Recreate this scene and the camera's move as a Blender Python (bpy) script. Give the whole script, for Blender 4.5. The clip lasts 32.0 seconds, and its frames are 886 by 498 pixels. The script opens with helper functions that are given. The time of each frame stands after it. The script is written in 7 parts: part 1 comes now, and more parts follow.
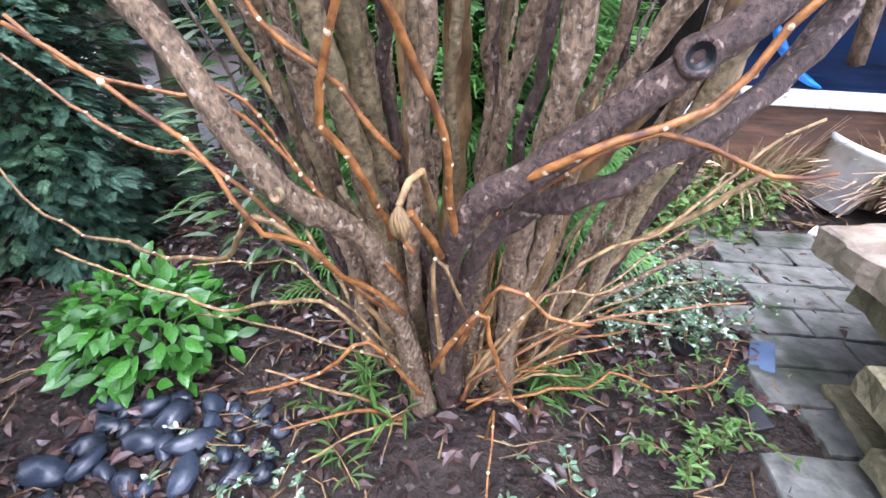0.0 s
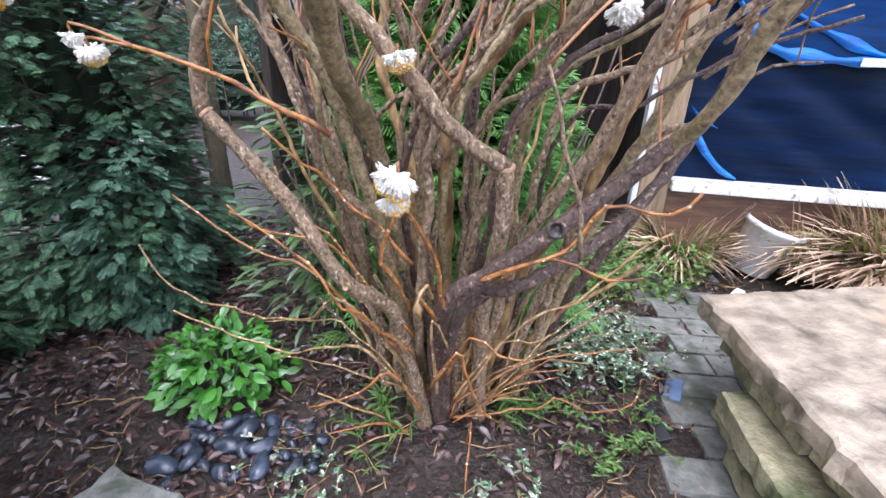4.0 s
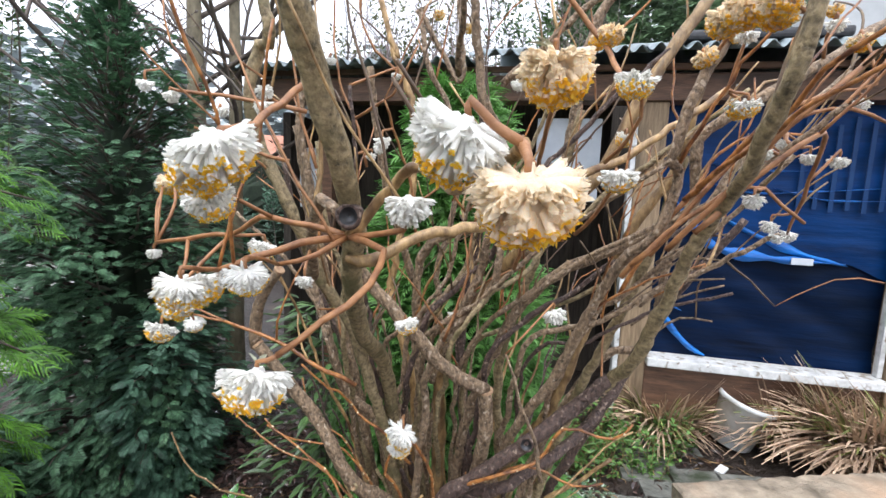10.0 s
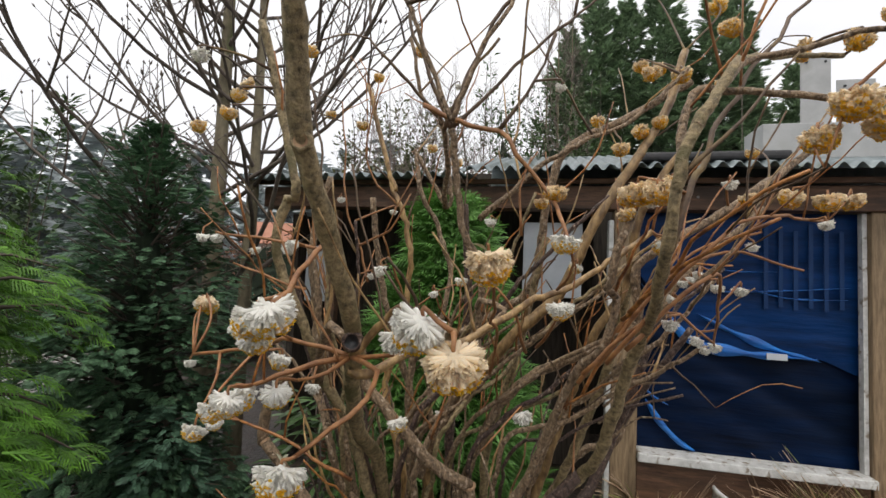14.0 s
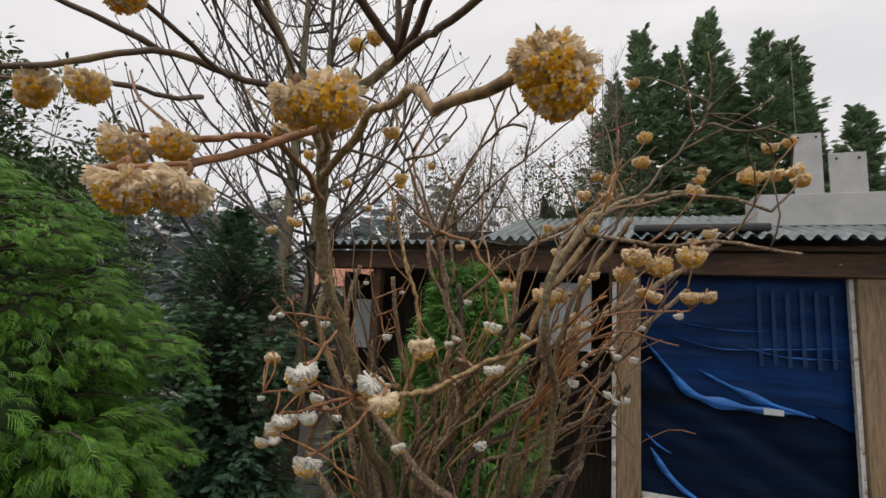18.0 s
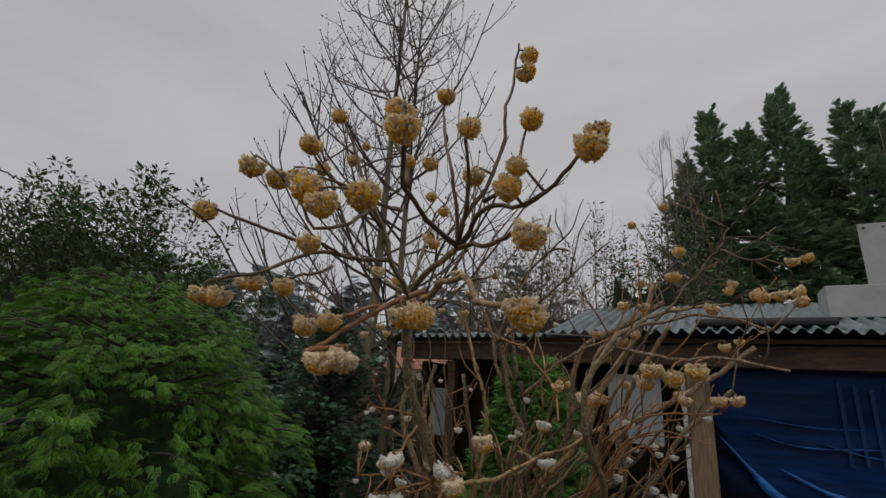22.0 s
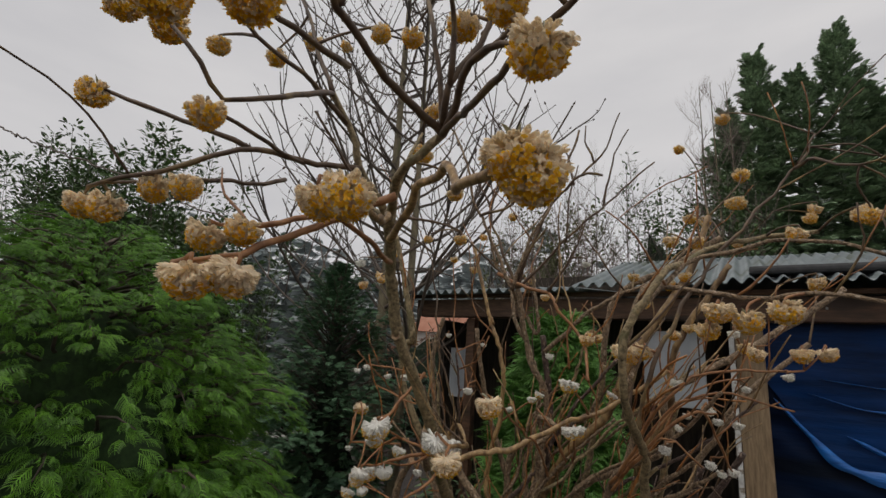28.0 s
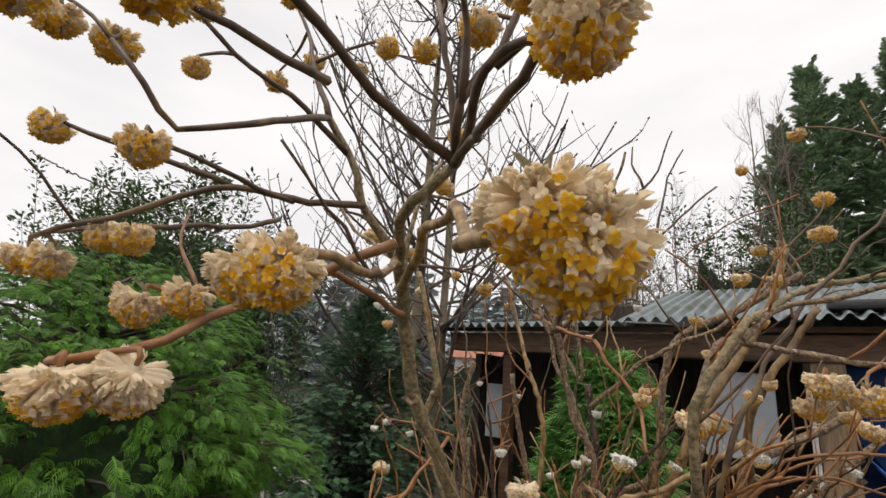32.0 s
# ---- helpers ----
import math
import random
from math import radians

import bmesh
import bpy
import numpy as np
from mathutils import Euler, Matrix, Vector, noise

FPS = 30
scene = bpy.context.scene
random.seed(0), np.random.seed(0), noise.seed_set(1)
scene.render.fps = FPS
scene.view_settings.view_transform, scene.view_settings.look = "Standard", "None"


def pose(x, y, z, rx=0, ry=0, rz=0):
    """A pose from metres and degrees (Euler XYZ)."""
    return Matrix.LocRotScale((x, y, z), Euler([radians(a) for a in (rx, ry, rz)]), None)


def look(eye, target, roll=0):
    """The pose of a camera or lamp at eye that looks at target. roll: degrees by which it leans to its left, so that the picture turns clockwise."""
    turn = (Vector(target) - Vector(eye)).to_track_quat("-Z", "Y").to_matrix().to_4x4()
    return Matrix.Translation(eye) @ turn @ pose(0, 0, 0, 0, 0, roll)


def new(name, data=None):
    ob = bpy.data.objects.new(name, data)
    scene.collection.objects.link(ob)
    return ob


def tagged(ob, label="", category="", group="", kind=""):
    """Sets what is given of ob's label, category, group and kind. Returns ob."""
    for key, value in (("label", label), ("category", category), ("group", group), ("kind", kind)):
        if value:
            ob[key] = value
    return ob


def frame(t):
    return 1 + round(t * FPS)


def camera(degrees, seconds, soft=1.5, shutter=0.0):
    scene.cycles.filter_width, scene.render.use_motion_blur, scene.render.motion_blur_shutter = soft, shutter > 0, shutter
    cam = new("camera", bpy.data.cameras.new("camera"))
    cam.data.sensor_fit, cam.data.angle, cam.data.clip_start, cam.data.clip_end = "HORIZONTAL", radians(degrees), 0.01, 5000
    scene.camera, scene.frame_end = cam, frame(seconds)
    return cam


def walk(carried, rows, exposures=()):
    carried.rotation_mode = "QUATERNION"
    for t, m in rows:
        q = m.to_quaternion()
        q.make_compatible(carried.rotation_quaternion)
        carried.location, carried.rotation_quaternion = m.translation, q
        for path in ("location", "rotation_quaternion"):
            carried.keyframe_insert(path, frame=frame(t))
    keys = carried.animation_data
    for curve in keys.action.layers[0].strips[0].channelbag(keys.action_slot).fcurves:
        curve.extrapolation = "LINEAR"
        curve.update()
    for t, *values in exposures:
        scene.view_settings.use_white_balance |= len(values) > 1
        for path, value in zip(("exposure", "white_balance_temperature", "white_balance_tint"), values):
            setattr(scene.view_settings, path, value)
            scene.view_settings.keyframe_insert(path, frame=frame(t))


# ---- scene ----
cam = camera(87.7, 32.0)
PATH = [
    (0, (0.107, 0.024, 0.787), (-0.057, 1.748, -0.213), 1.3),
    (0.5, (0.097, -0.024, 0.803), (-0.058, 1.71, -0.182), 1.4),
    (1, (0.102, -0.072, 0.828), (-0.052, 1.671, -0.141), 1.5),
    (1.5, (0.098, -0.115, 0.863), (-0.057, 1.641, -0.081), 1.5),
    (2, (0.106, -0.157, 0.9), (-0.051, 1.609, -0.024), 1.6),
    (2.5, (0.116, -0.215, 0.935), (-0.046, 1.563, 0.034), 1.6),
    (3, (0.121, -0.262, 0.965), (-0.043, 1.529, 0.09), 1.6),
    (3.5, (0.133, -0.298, 1.0), (-0.031, 1.508, 0.156), 1.6),
    (5.5, (0.166, -0.39, 1.126), (-0.007, 1.468, 0.406), 2.1),
    (6, (0.164, -0.38, 1.136), (-0.022, 1.49, 0.451), 2.2),
    (6.5, (0.158, -0.402, 1.154), (-0.035, 1.48, 0.506), 2.2),
    (7, (0.16, -0.422, 1.18), (-0.039, 1.475, 0.578), 2.2),
    (7.5, (0.155, -0.435, 1.204), (-0.049, 1.476, 0.65), 2.3),
    (8, (0.158, -0.459, 1.227), (-0.049, 1.467, 0.73), 2.3),
    (8.5, (0.161, -0.477, 1.248), (-0.045, 1.464, 0.814), 2.3),
    (9, (0.168, -0.5, 1.269), (-0.031, 1.456, 0.899), 2.3),
    (9.5, (0.17, -0.516, 1.283), (-0.025, 1.45, 0.976), 2.2),
    (10, (0.169, -0.536, 1.298), (-0.024, 1.439, 1.05), 2.3),
    (10.5, (0.178, -0.557, 1.312), (-0.019, 1.424, 1.127), 2.2),
    (11, (0.179, -0.576, 1.329), (-0.016, 1.41, 1.203), 2.2),
    (11.5, (0.187, -0.602, 1.344), (-0.009, 1.387, 1.272), 2.2),
    (12, (0.197, -0.617, 1.356), (0.003, 1.374, 1.332), 2.2),
    (12.5, (0.201, -0.632, 1.361), (0.011, 1.359, 1.383), 2.3),
    (13, (0.205, -0.652, 1.364), (0.014, 1.338, 1.427), 2.3),
    (13.5, (0.214, -0.654, 1.368), (0.02, 1.334, 1.462), 2.4),
    (14, (0.219, -0.725, 1.379), (0.008, 1.26, 1.493), 2.4),
    (14.5, (0.259, -0.721, 1.42), (0.034, 1.263, 1.542), 2.6),
    (16.5, (0.346, -0.935, 1.471), (0.004, 1.027, 1.655), 3.0),
    (17, (0.418, -0.99, 1.479), (0.025, 0.96, 1.687), 3.1),
    (17.5, (0.452, -1.048, 1.475), (0.028, 0.892, 1.713), 3.2),
    (18, (0.498, -1.174, 1.474), (0.039, 0.753, 1.751), 3.2),
    (18.5, (0.537, -1.205, 1.487), (0.064, 0.711, 1.81), 3.3),
    (19, (0.536, -1.228, 1.49), (0.084, 0.687, 1.847), 3.3),
    (19.5, (0.487, -1.33, 1.498), (0.045, 0.582, 1.884), 3.3),
    (20, (0.486, -1.396, 1.499), (0.0, 0.499, 1.915), 3.4),
    (20.5, (0.526, -1.452, 1.495), (-0.038, 0.41, 1.956), 3.4),
    (21, (0.586, -1.505, 1.505), (-0.061, 0.319, 2.012), 3.7),
    (21.5, (0.631, -1.527, 1.519), (-0.082, 0.258, 2.071), 3.8),
    (22, (0.651, -1.529, 1.528), (-0.112, 0.223, 2.118), 4.0),
    (22.5, (0.662, -1.533, 1.539), (-0.141, 0.193, 2.152), 4.2),
    (23, (0.663, -1.529, 1.537), (-0.17, 0.179, 2.161), 4.3),
    (23.5, (0.666, -1.53, 1.531), (-0.184, 0.168, 2.161), 4.3),
    (24, (0.659, -1.523, 1.526), (-0.202, 0.169, 2.156), 4.3),
    (24.5, (0.638, -1.505, 1.525), (-0.212, 0.191, 2.157), 4.2),
    (26.5, (0.681, -1.28, 1.549), (-0.225, 0.406, 2.131), 4.1),
    (27, (0.663, -1.225, 1.544), (-0.221, 0.486, 2.085), 4.1),
    (27.5, (0.606, -1.198, 1.526), (-0.264, 0.534, 2.018), 4.1),
    (28, (0.592, -1.175, 1.505), (-0.284, 0.569, 1.945), 3.8),
    (28.5, (0.595, -1.113, 1.496), (-0.295, 0.639, 1.873), 3.9),
    (29, (0.604, -1.045, 1.488), (-0.328, 0.694, 1.813), 4.1),
    (29.5, (0.618, -0.98, 1.495), (-0.329, 0.756, 1.795), 4.2),
    (30, (0.601, -0.966, 1.509), (-0.366, 0.756, 1.824), 4.3),
    (30.5, (0.584, -0.989, 1.533), (-0.439, 0.691, 1.896), 4.6),
    (31, (0.587, -0.998, 1.562), (-0.471, 0.649, 1.972), 4.7),
    (31.5, (0.586, -1.001, 1.575), (-0.466, 0.633, 2.048), 4.5),
    (32, (0.547, -1.023, 1.592), (-0.467, 0.618, 2.12), 4.5),
]
LIGHT = [(0.0, 2.2, 5500, 22), (3.5, 1.95, 5600, 20), (6.0, 1.85, 5750, 17), (9.0, 1.6, 5850, 13), (11.0, 1.15, 6150, 11), (13.0, 0.65, 6550, 10), (14.5, 0.2, 6750, 11), (17.0, 0.02, 6850, 12), (19.0, -0.28, 6800, 12),
         (21.0, -0.78, 6650, 11), (23.0, -0.96, 6650, 11), (24.5, -0.96, 6650, 11), (27.0, -0.73, 6750, 11), (28.5, -0.34, 6850, 12), (30.0, 0.27, 6950, 12), (32.0, 0.15, 6950, 12)]
walk(cam, [(t, look(eye, target, roll)) for t, eye, target, roll in PATH], LIGHT)

# ---- overcast daylight ----
world = bpy.data.worlds.new("overcast_sky")
scene.world = world
world.use_nodes = True
wn = world.node_tree
wn.nodes.clear()
w_out = wn.nodes.new("ShaderNodeOutputWorld")
w_bg = wn.nodes.new("ShaderNodeBackground")
w_sky = wn.nodes.new("ShaderNodeTexSky")
w_sky.sky_type = "NISHITA"
w_sky.sun_disc = False
w_sky.sun_elevation, w_sky.sun_rotation = radians(48), radians(200)
w_mix = wn.nodes.new("ShaderNodeMix")
w_mix.data_type = "RGBA"
w_mix.inputs[0].default_value = 0.97
w_co = wn.nodes.new("ShaderNodeTexCoord")
w_map = wn.nodes.new("ShaderNodeMapping")
w_map.inputs["Scale"].default_value = (1.5, 1.5, 5.0)
w_cloud = wn.nodes.new("ShaderNodeTexNoise")
w_cloud.inputs["Scale"].default_value = 1.4
w_cloud.inputs["Detail"].default_value = 5
w_ramp = wn.nodes.new("ShaderNodeValToRGB")
w_ramp.color_ramp.elements[0].position, w_ramp.color_ramp.elements[0].color = 0.3, (7.7, 7.9, 8.4, 1)
w_ramp.color_ramp.elements[1].position, w_ramp.color_ramp.elements[1].color = 0.7, (9.4, 9.55, 9.9, 1)
wn.links.new(w_co.outputs["Generated"], w_map.inputs["Vector"])
wn.links.new(w_map.outputs["Vector"], w_cloud.inputs["Vector"])
wn.links.new(w_cloud.outputs[0], w_ramp.inputs[0])
wn.links.new(w_sky.outputs[0], w_mix.inputs["A"])
wn.links.new(w_ramp.outputs[0], w_mix.inputs["B"])
wn.links.new(w_mix.outputs["Result"], w_bg.inputs["Color"])
w_bg.inputs["Strength"].default_value = 0.1
wn.links.new(w_bg.outputs[0], w_out.inputs["Surface"])
sun_data = bpy.data.lights.new("overcast_sun", "SUN")
sun_data.energy, sun_data.angle, sun_data.color = 1.3, radians(40), (1.0, 0.97, 0.93)
sun = new("overcast_sun", sun_data)
sun.matrix_world = look((0, 0, 8), (0.8, 3.2, 0))


# ---- materials ----
def ramp_stops(node, stops):
    while len(node.color_ramp.elements) < len(stops):
        node.color_ramp.elements.new(0.5)
    for el, (pos, col) in zip(node.color_ramp.elements, stops):
        el.position, el.color = pos, (*col, 1)


def surf(name, dark, light, scale=20.0, rough=0.7, bump=0.3, metal=0.0, stretch=(1, 1, 1), fine=8.0, spot=None, spot_scale=3.0,
         vary=0.0, thin=0.0, coat=0.0, gloss=0.5, island=0.0, height=0.004, detail=6.0, spot_lim=(0.55, 0.68)):
    """Grain at one scale, broad patches at another, relief, and a small change from piece to piece."""
    m = bpy.data.materials.new(name)
    m.use_nodes = True
    n, l = m.node_tree.nodes, m.node_tree.links
    b = n["Principled BSDF"]
    co = n.new("ShaderNodeTexCoord")
    mp = n.new("ShaderNodeMapping")
    mp.inputs["Scale"].default_value = stretch
    l.new(co.outputs["Object"], mp.inputs["Vector"])
    a = n.new("ShaderNodeTexNoise")
    a.inputs["Scale"].default_value, a.inputs["Detail"].default_value = scale, detail
    a.inputs["Roughness"].default_value = 0.65
    l.new(mp.outputs[0], a.inputs["Vector"])
    r = n.new("ShaderNodeValToRGB")
    ramp_stops(r, [(0.3, dark), (0.7, light)])
    l.new(a.outputs[0], r.inputs[0])
    colour = r.outputs[0]
    c = n.new("ShaderNodeTexNoise")
    c.inputs["Scale"].default_value, c.inputs["Detail"].default_value = spot_scale, 4
    l.new(mp.outputs[0], c.inputs["Vector"])
    if spot:
        rs = n.new("ShaderNodeValToRGB")
        ramp_stops(rs, [(spot_lim[0], (0, 0, 0)), (spot_lim[1], (1, 1, 1))])
        l.new(c.outputs[0], rs.inputs[0])
        mx = n.new("ShaderNodeMix")
        mx.data_type = "RGBA"
        l.new(rs.outputs[0], mx.inputs[0])
        l.new(colour, mx.inputs["A"])
        mx.inputs["B"].default_value = (*spot, 1)
        colour = mx.outputs["Result"]
    if vary or island:
        hs = n.new("ShaderNodeHueSaturation")
        mr = n.new("ShaderNodeMapRange")
        k = vary or island
        mr.inputs["To Min"].default_value, mr.inputs["To Max"].default_value = 1 - k, 1 + k
        if vary:
            oi = n.new("ShaderNodeObjectInfo")
            l.new(oi.outputs["Random"], mr.inputs["Value"])
        else:
            ge = n.new("ShaderNodeNewGeometry")
            l.new(ge.outputs["Random Per Island"], mr.inputs["Value"])
        l.new(mr.outputs[0], hs.inputs["Value"])
        l.new(colour, hs.inputs["Color"])
        colour = hs.outputs[0]
    l.new(colour, b.inputs["Base Color"])
    b.inputs["Metallic"].default_value = metal
    rr = n.new("ShaderNodeMapRange")
    rr.inputs["To Min"].default_value, rr.inputs["To Max"].default_value = max(0.03, rough - 0.12), min(1, rough + 0.12)
    l.new(c.outputs[0], rr.inputs["Value"])
    l.new(rr.outputs[0], b.inputs["Roughness"])
    b.inputs["Specular IOR Level"].default_value = gloss
    b.inputs["Coat Weight"].default_value = coat
    b.inputs["Coat Roughness"].default_value = 0.15
    if bump:
        f = n.new("ShaderNodeTexNoise")
        f.inputs["Scale"].default_value, f.inputs["Detail"].default_value = scale * fine / 4, 5
        l.new(mp.outputs[0], f.inputs["Vector"])
        ad = n.new("ShaderNodeMath")
        ad.operation = "ADD"
        l.new(a.outputs[0], ad.inputs[0])
        l.new(f.outputs[0], ad.inputs[1])
        bp = n.new("ShaderNodeBump")
        bp.inputs["Strength"].default_value, bp.inputs["Distance"].default_value = bump, height
        l.new(ad.outputs[0], bp.inputs["Height"])
        l.new(bp.outputs[0], b.inputs["Normal"])
    if thin:
        tr = n.new("ShaderNodeBsdfTranslucent")
        l.new(colour, tr.inputs["Color"])
        ms = n.new("ShaderNodeMixShader")
        ms.inputs[0].default_value = thin
        l.new(b.outputs[0], ms.inputs[1])
        l.new(tr.outputs[0], ms.inputs[2])
        l.new(ms.outputs[0], n["Material Output"].inputs["Surface"])
    return m


M_SOIL = surf("wet_soil", (0.009, 0.006, 0.0045), (0.060, 0.042, 0.031), 22, 0.45, 1.0, spot=(0.085, 0.058, 0.042), spot_scale=5, height=0.02, detail=9)
M_LITTER = surf("brown_leaf", (0.022, 0.012, 0.011), (0.15, 0.088, 0.072), 30, 0.3, 0.4, island=0.7, coat=0.35)
M_PEBBLE = surf("blue_black_pebble", (0.012, 0.016, 0.026), (0.05, 0.062, 0.088), 18, 0.2, 0.15, vary=0.45, coat=0.4)
M_STONE = surf("flagstone", (0.095, 0.076, 0.052), (0.45, 0.365, 0.265), 11, 0.55, 0.9, spot=(0.42, 0.28, 0.18), spot_scale=2.5, height=0.008)
M_STONE_EDGE = surf("mossy_stone", (0.10, 0.09, 0.045), (0.36, 0.32, 0.19), 12, 0.8, 0.9, spot=(0.07, 0.085, 0.03), spot_scale=9, vary=0.2, height=0.012)
M_PAVER = surf("grey_paver", (0.085, 0.09, 0.075), (0.27, 0.265, 0.235), 22, 0.4, 0.6, spot=(0.06, 0.072, 0.045), spot_scale=6, vary=0.2, height=0.006, detail=9)
M_BARK = surf("grey_brown_bark", (0.032, 0.020, 0.012), (0.45, 0.31, 0.185), 120, 0.6, 1.0, stretch=(1, 1, 0.7), spot=(0.50, 0.39, 0.28), spot_scale=95, spot_lim=(0.60, 0.66), height=0.006, detail=9, fine=4)
M_BARK_DARK = surf("dark_bark", (0.015, 0.009, 0.008), (0.17, 0.108, 0.082), 120, 0.55, 1.0, stretch=(1, 1, 0.7), spot=(0.34, 0.25, 0.19), spot_scale=100, spot_lim=(0.61, 0.67), height=0.006, detail=9, fine=4)
M_OLIVE = surf("olive_bark", (0.045, 0.033, 0.015), (0.46, 0.35, 0.185), 90, 0.6, 0.9, spot=(0.13, 0.11, 0.045), spot_scale=16, height=0.005, detail=9, fine=5)
M_TWIG = surf("orange_twig", (0.13, 0.042, 0.012), (0.56, 0.245, 0.07), 70, 0.36, 0.5, spot=(0.11, 0.04, 0.016), spot_scale=26, spot_lim=(0.52, 0.66), height=0.002, detail=8)
M_RED = surf("red_twig", (0.15, 0.058, 0.022), (0.41, 0.195, 0.075), 40, 0.5, 0.35, height=0.002)
M_TAN = surf("tan_stem", (0.09, 0.048, 0.018), (0.56, 0.365, 0.16), 60, 0.42, 0.5, stretch=(1, 1, 0.5), vary=0.25, spot=(0.12, 0.065, 0.028), spot_scale=24, spot_lim=(0.50, 0.66), height=0.003, detail=8)
M_TIP = surf("dark_upper_twig", (0.05, 0.03, 0.02), (0.16, 0.10, 0.055), 40, 0.55, 0.4, spot=(0.22, 0.15, 0.06), spot_scale=10, height=0.002)
M_CUT = surf("cut_wood", (0.20, 0.11, 0.06), (0.50, 0.33, 0.19), 60, 0.75, 0.4, height=0.002)
M_SCAR = surf("pale_leaf_scar", (0.5, 0.36, 0.18), (0.78, 0.64, 0.42), 60, 0.7, 0.1)
M_TUBE = surf("silky_white_floret", (0.88, 0.86, 0.78), (0.97, 0.96, 0.92), 90, 0.75, 0.3, thin=0.36, island=0.04, height=0.001)
M_TUBE_OLD = surf("cream_floret", (0.96, 0.79, 0.53), (0.99, 0.93, 0.79), 40, 0.75, 0.3, thin=0.48, island=0.12, height=0.001)
M_LOBE = surf("yellow_floret_mouth", (0.96, 0.52, 0.015), (1.0, 0.76, 0.08), 70, 0.6, 0.2, thin=0.48, island=0.10, height=0.001)
M_BRACT = surf("grey_green_bract", (0.20, 0.21, 0.13), (0.44, 0.44, 0.32), 60, 0.7, 0.3, height=0.001)
M_LEAF = surf("glossy_green_leaf", (0.03, 0.12, 0.014), (0.11, 0.34, 0.045), 18, 0.2, 0.25, vary=0.35, thin=0.15, coat=0.5, height=0.002)
M_WEED = surf("weed_leaf", (0.06, 0.14, 0.03), (0.18, 0.32, 0.08), 30, 0.45, 0.2, island=0.35, thin=0.2)
M_VARIEG = surf("variegated_leaf", (0.05, 0.11, 0.055), (0.16, 0.25, 0.13), 60, 0.4, 0.2, island=0.3, spot=(0.52, 0.56, 0.46), spot_scale=55, spot_lim=(0.54, 0.6))
M_THUJA = surf("dark_conifer_frond", (0.032, 0.088, 0.048), (0.14, 0.26, 0.13), 25, 0.6, 0.2, island=0.45, thin=0.22)
# distance haze is mixed into both greens, inner shade into the core
M_TALL = surf("haze_tinted_frond", (0.12, 0.19, 0.115), (0.30, 0.42, 0.24), 4, 0.7, 0.2, island=0.45, thin=0.2)
M_TALL_CORE = surf("haze_tinted_core", (0.05, 0.08, 0.05), (0.11, 0.15, 0.09), 4, 0.8, 0.2)
M_THUJA_LOW = surf("blue_green_conifer_frond", (0.030, 0.078, 0.046), (0.095, 0.19, 0.115), 25, 0.6, 0.2, island=0.4, thin=0.15)
M_CYPRESS = surf("light_green_thread_frond", (0.018, 0.075, 0.005), (0.165, 0.385, 0.03), 12, 0.55, 0.2, island=0.42, thin=0.3)
# two core colours, dark because they hold the shade inside the foliage
M_CYP_CORE = surf("green_core_shade", (0.008, 0.022, 0.005), (0.03, 0.07, 0.015), 30, 0.9, 0.5)
M_CORE_SHADE = surf("core_shade", (0.006, 0.012, 0.006), (0.02, 0.035, 0.015), 20, 0.9, 0.3)
M_MID = surf("fresh_green_frond", (0.06, 0.17, 0.03), (0.17, 0.36, 0.08), 14, 0.55, 0.2, island=0.35, thin=0.2)
M_LAUREL = surf("hedge_leaf", (0.026, 0.058, 0.018), (0.10, 0.175, 0.055), 20, 0.45, 0.2, island=0.45, thin=0.15)
M_RUSSET = surf("russet_hedge_leaf", (0.12, 0.05, 0.03), (0.28, 0.13, 0.075), 20, 0.6, 0.2, island=0.4, thin=0.15)
M_STRAW = surf("dead_grass_blade", (0.24, 0.14, 0.085), (0.70, 0.53, 0.37), 16, 0.6, 0.2, island=0.45, thin=0.15)
M_GRASS = surf("green_grass_blade", (0.12, 0.16, 0.03), (0.34, 0.36, 0.12), 16, 0.55, 0.2, island=0.35, thin=0.2)
M_WOOD = surf("brown_stained_timber", (0.06, 0.03, 0.017), (0.19, 0.10, 0.055), 9, 0.6, 0.5, stretch=(1, 6, 6), fine=10, height=0.004, spot=(0.05, 0.03, 0.02), spot_scale=1.5)
M_POST = surf("weathered_timber_post", (0.13, 0.085, 0.045), (0.36, 0.255, 0.15), 9, 0.65, 0.6, stretch=(7, 7, 0.8), spot=(0.10, 0.07, 0.04), spot_scale=1.6, fine=10, height=0.004)
M_WHITE = surf("flaking_white_paint", (0.42, 0.42, 0.40), (0.74, 0.74, 0.72), 20, 0.55, 0.5, spot=(0.26, 0.22, 0.17), spot_scale=22, spot_lim=(0.56, 0.64), height=0.002)
M_ROOF = surf("corrugated_sheet", (0.11, 0.14, 0.145), (0.26, 0.30, 0.31), 8, 0.42, 0.25, metal=0.15, spot=(0.09, 0.11, 0.08), spot_scale=4, height=0.004)
M_FLASH = surf("black_roofing_felt", (0.012, 0.012, 0.013), (0.04, 0.04, 0.042), 20, 0.5, 0.4)
M_METAL = surf("pale_painted_metal", (0.33, 0.335, 0.33), (0.46, 0.465, 0.46), 6, 0.45, 0.1, spot=(0.30, 0.30, 0.275), spot_scale=3)
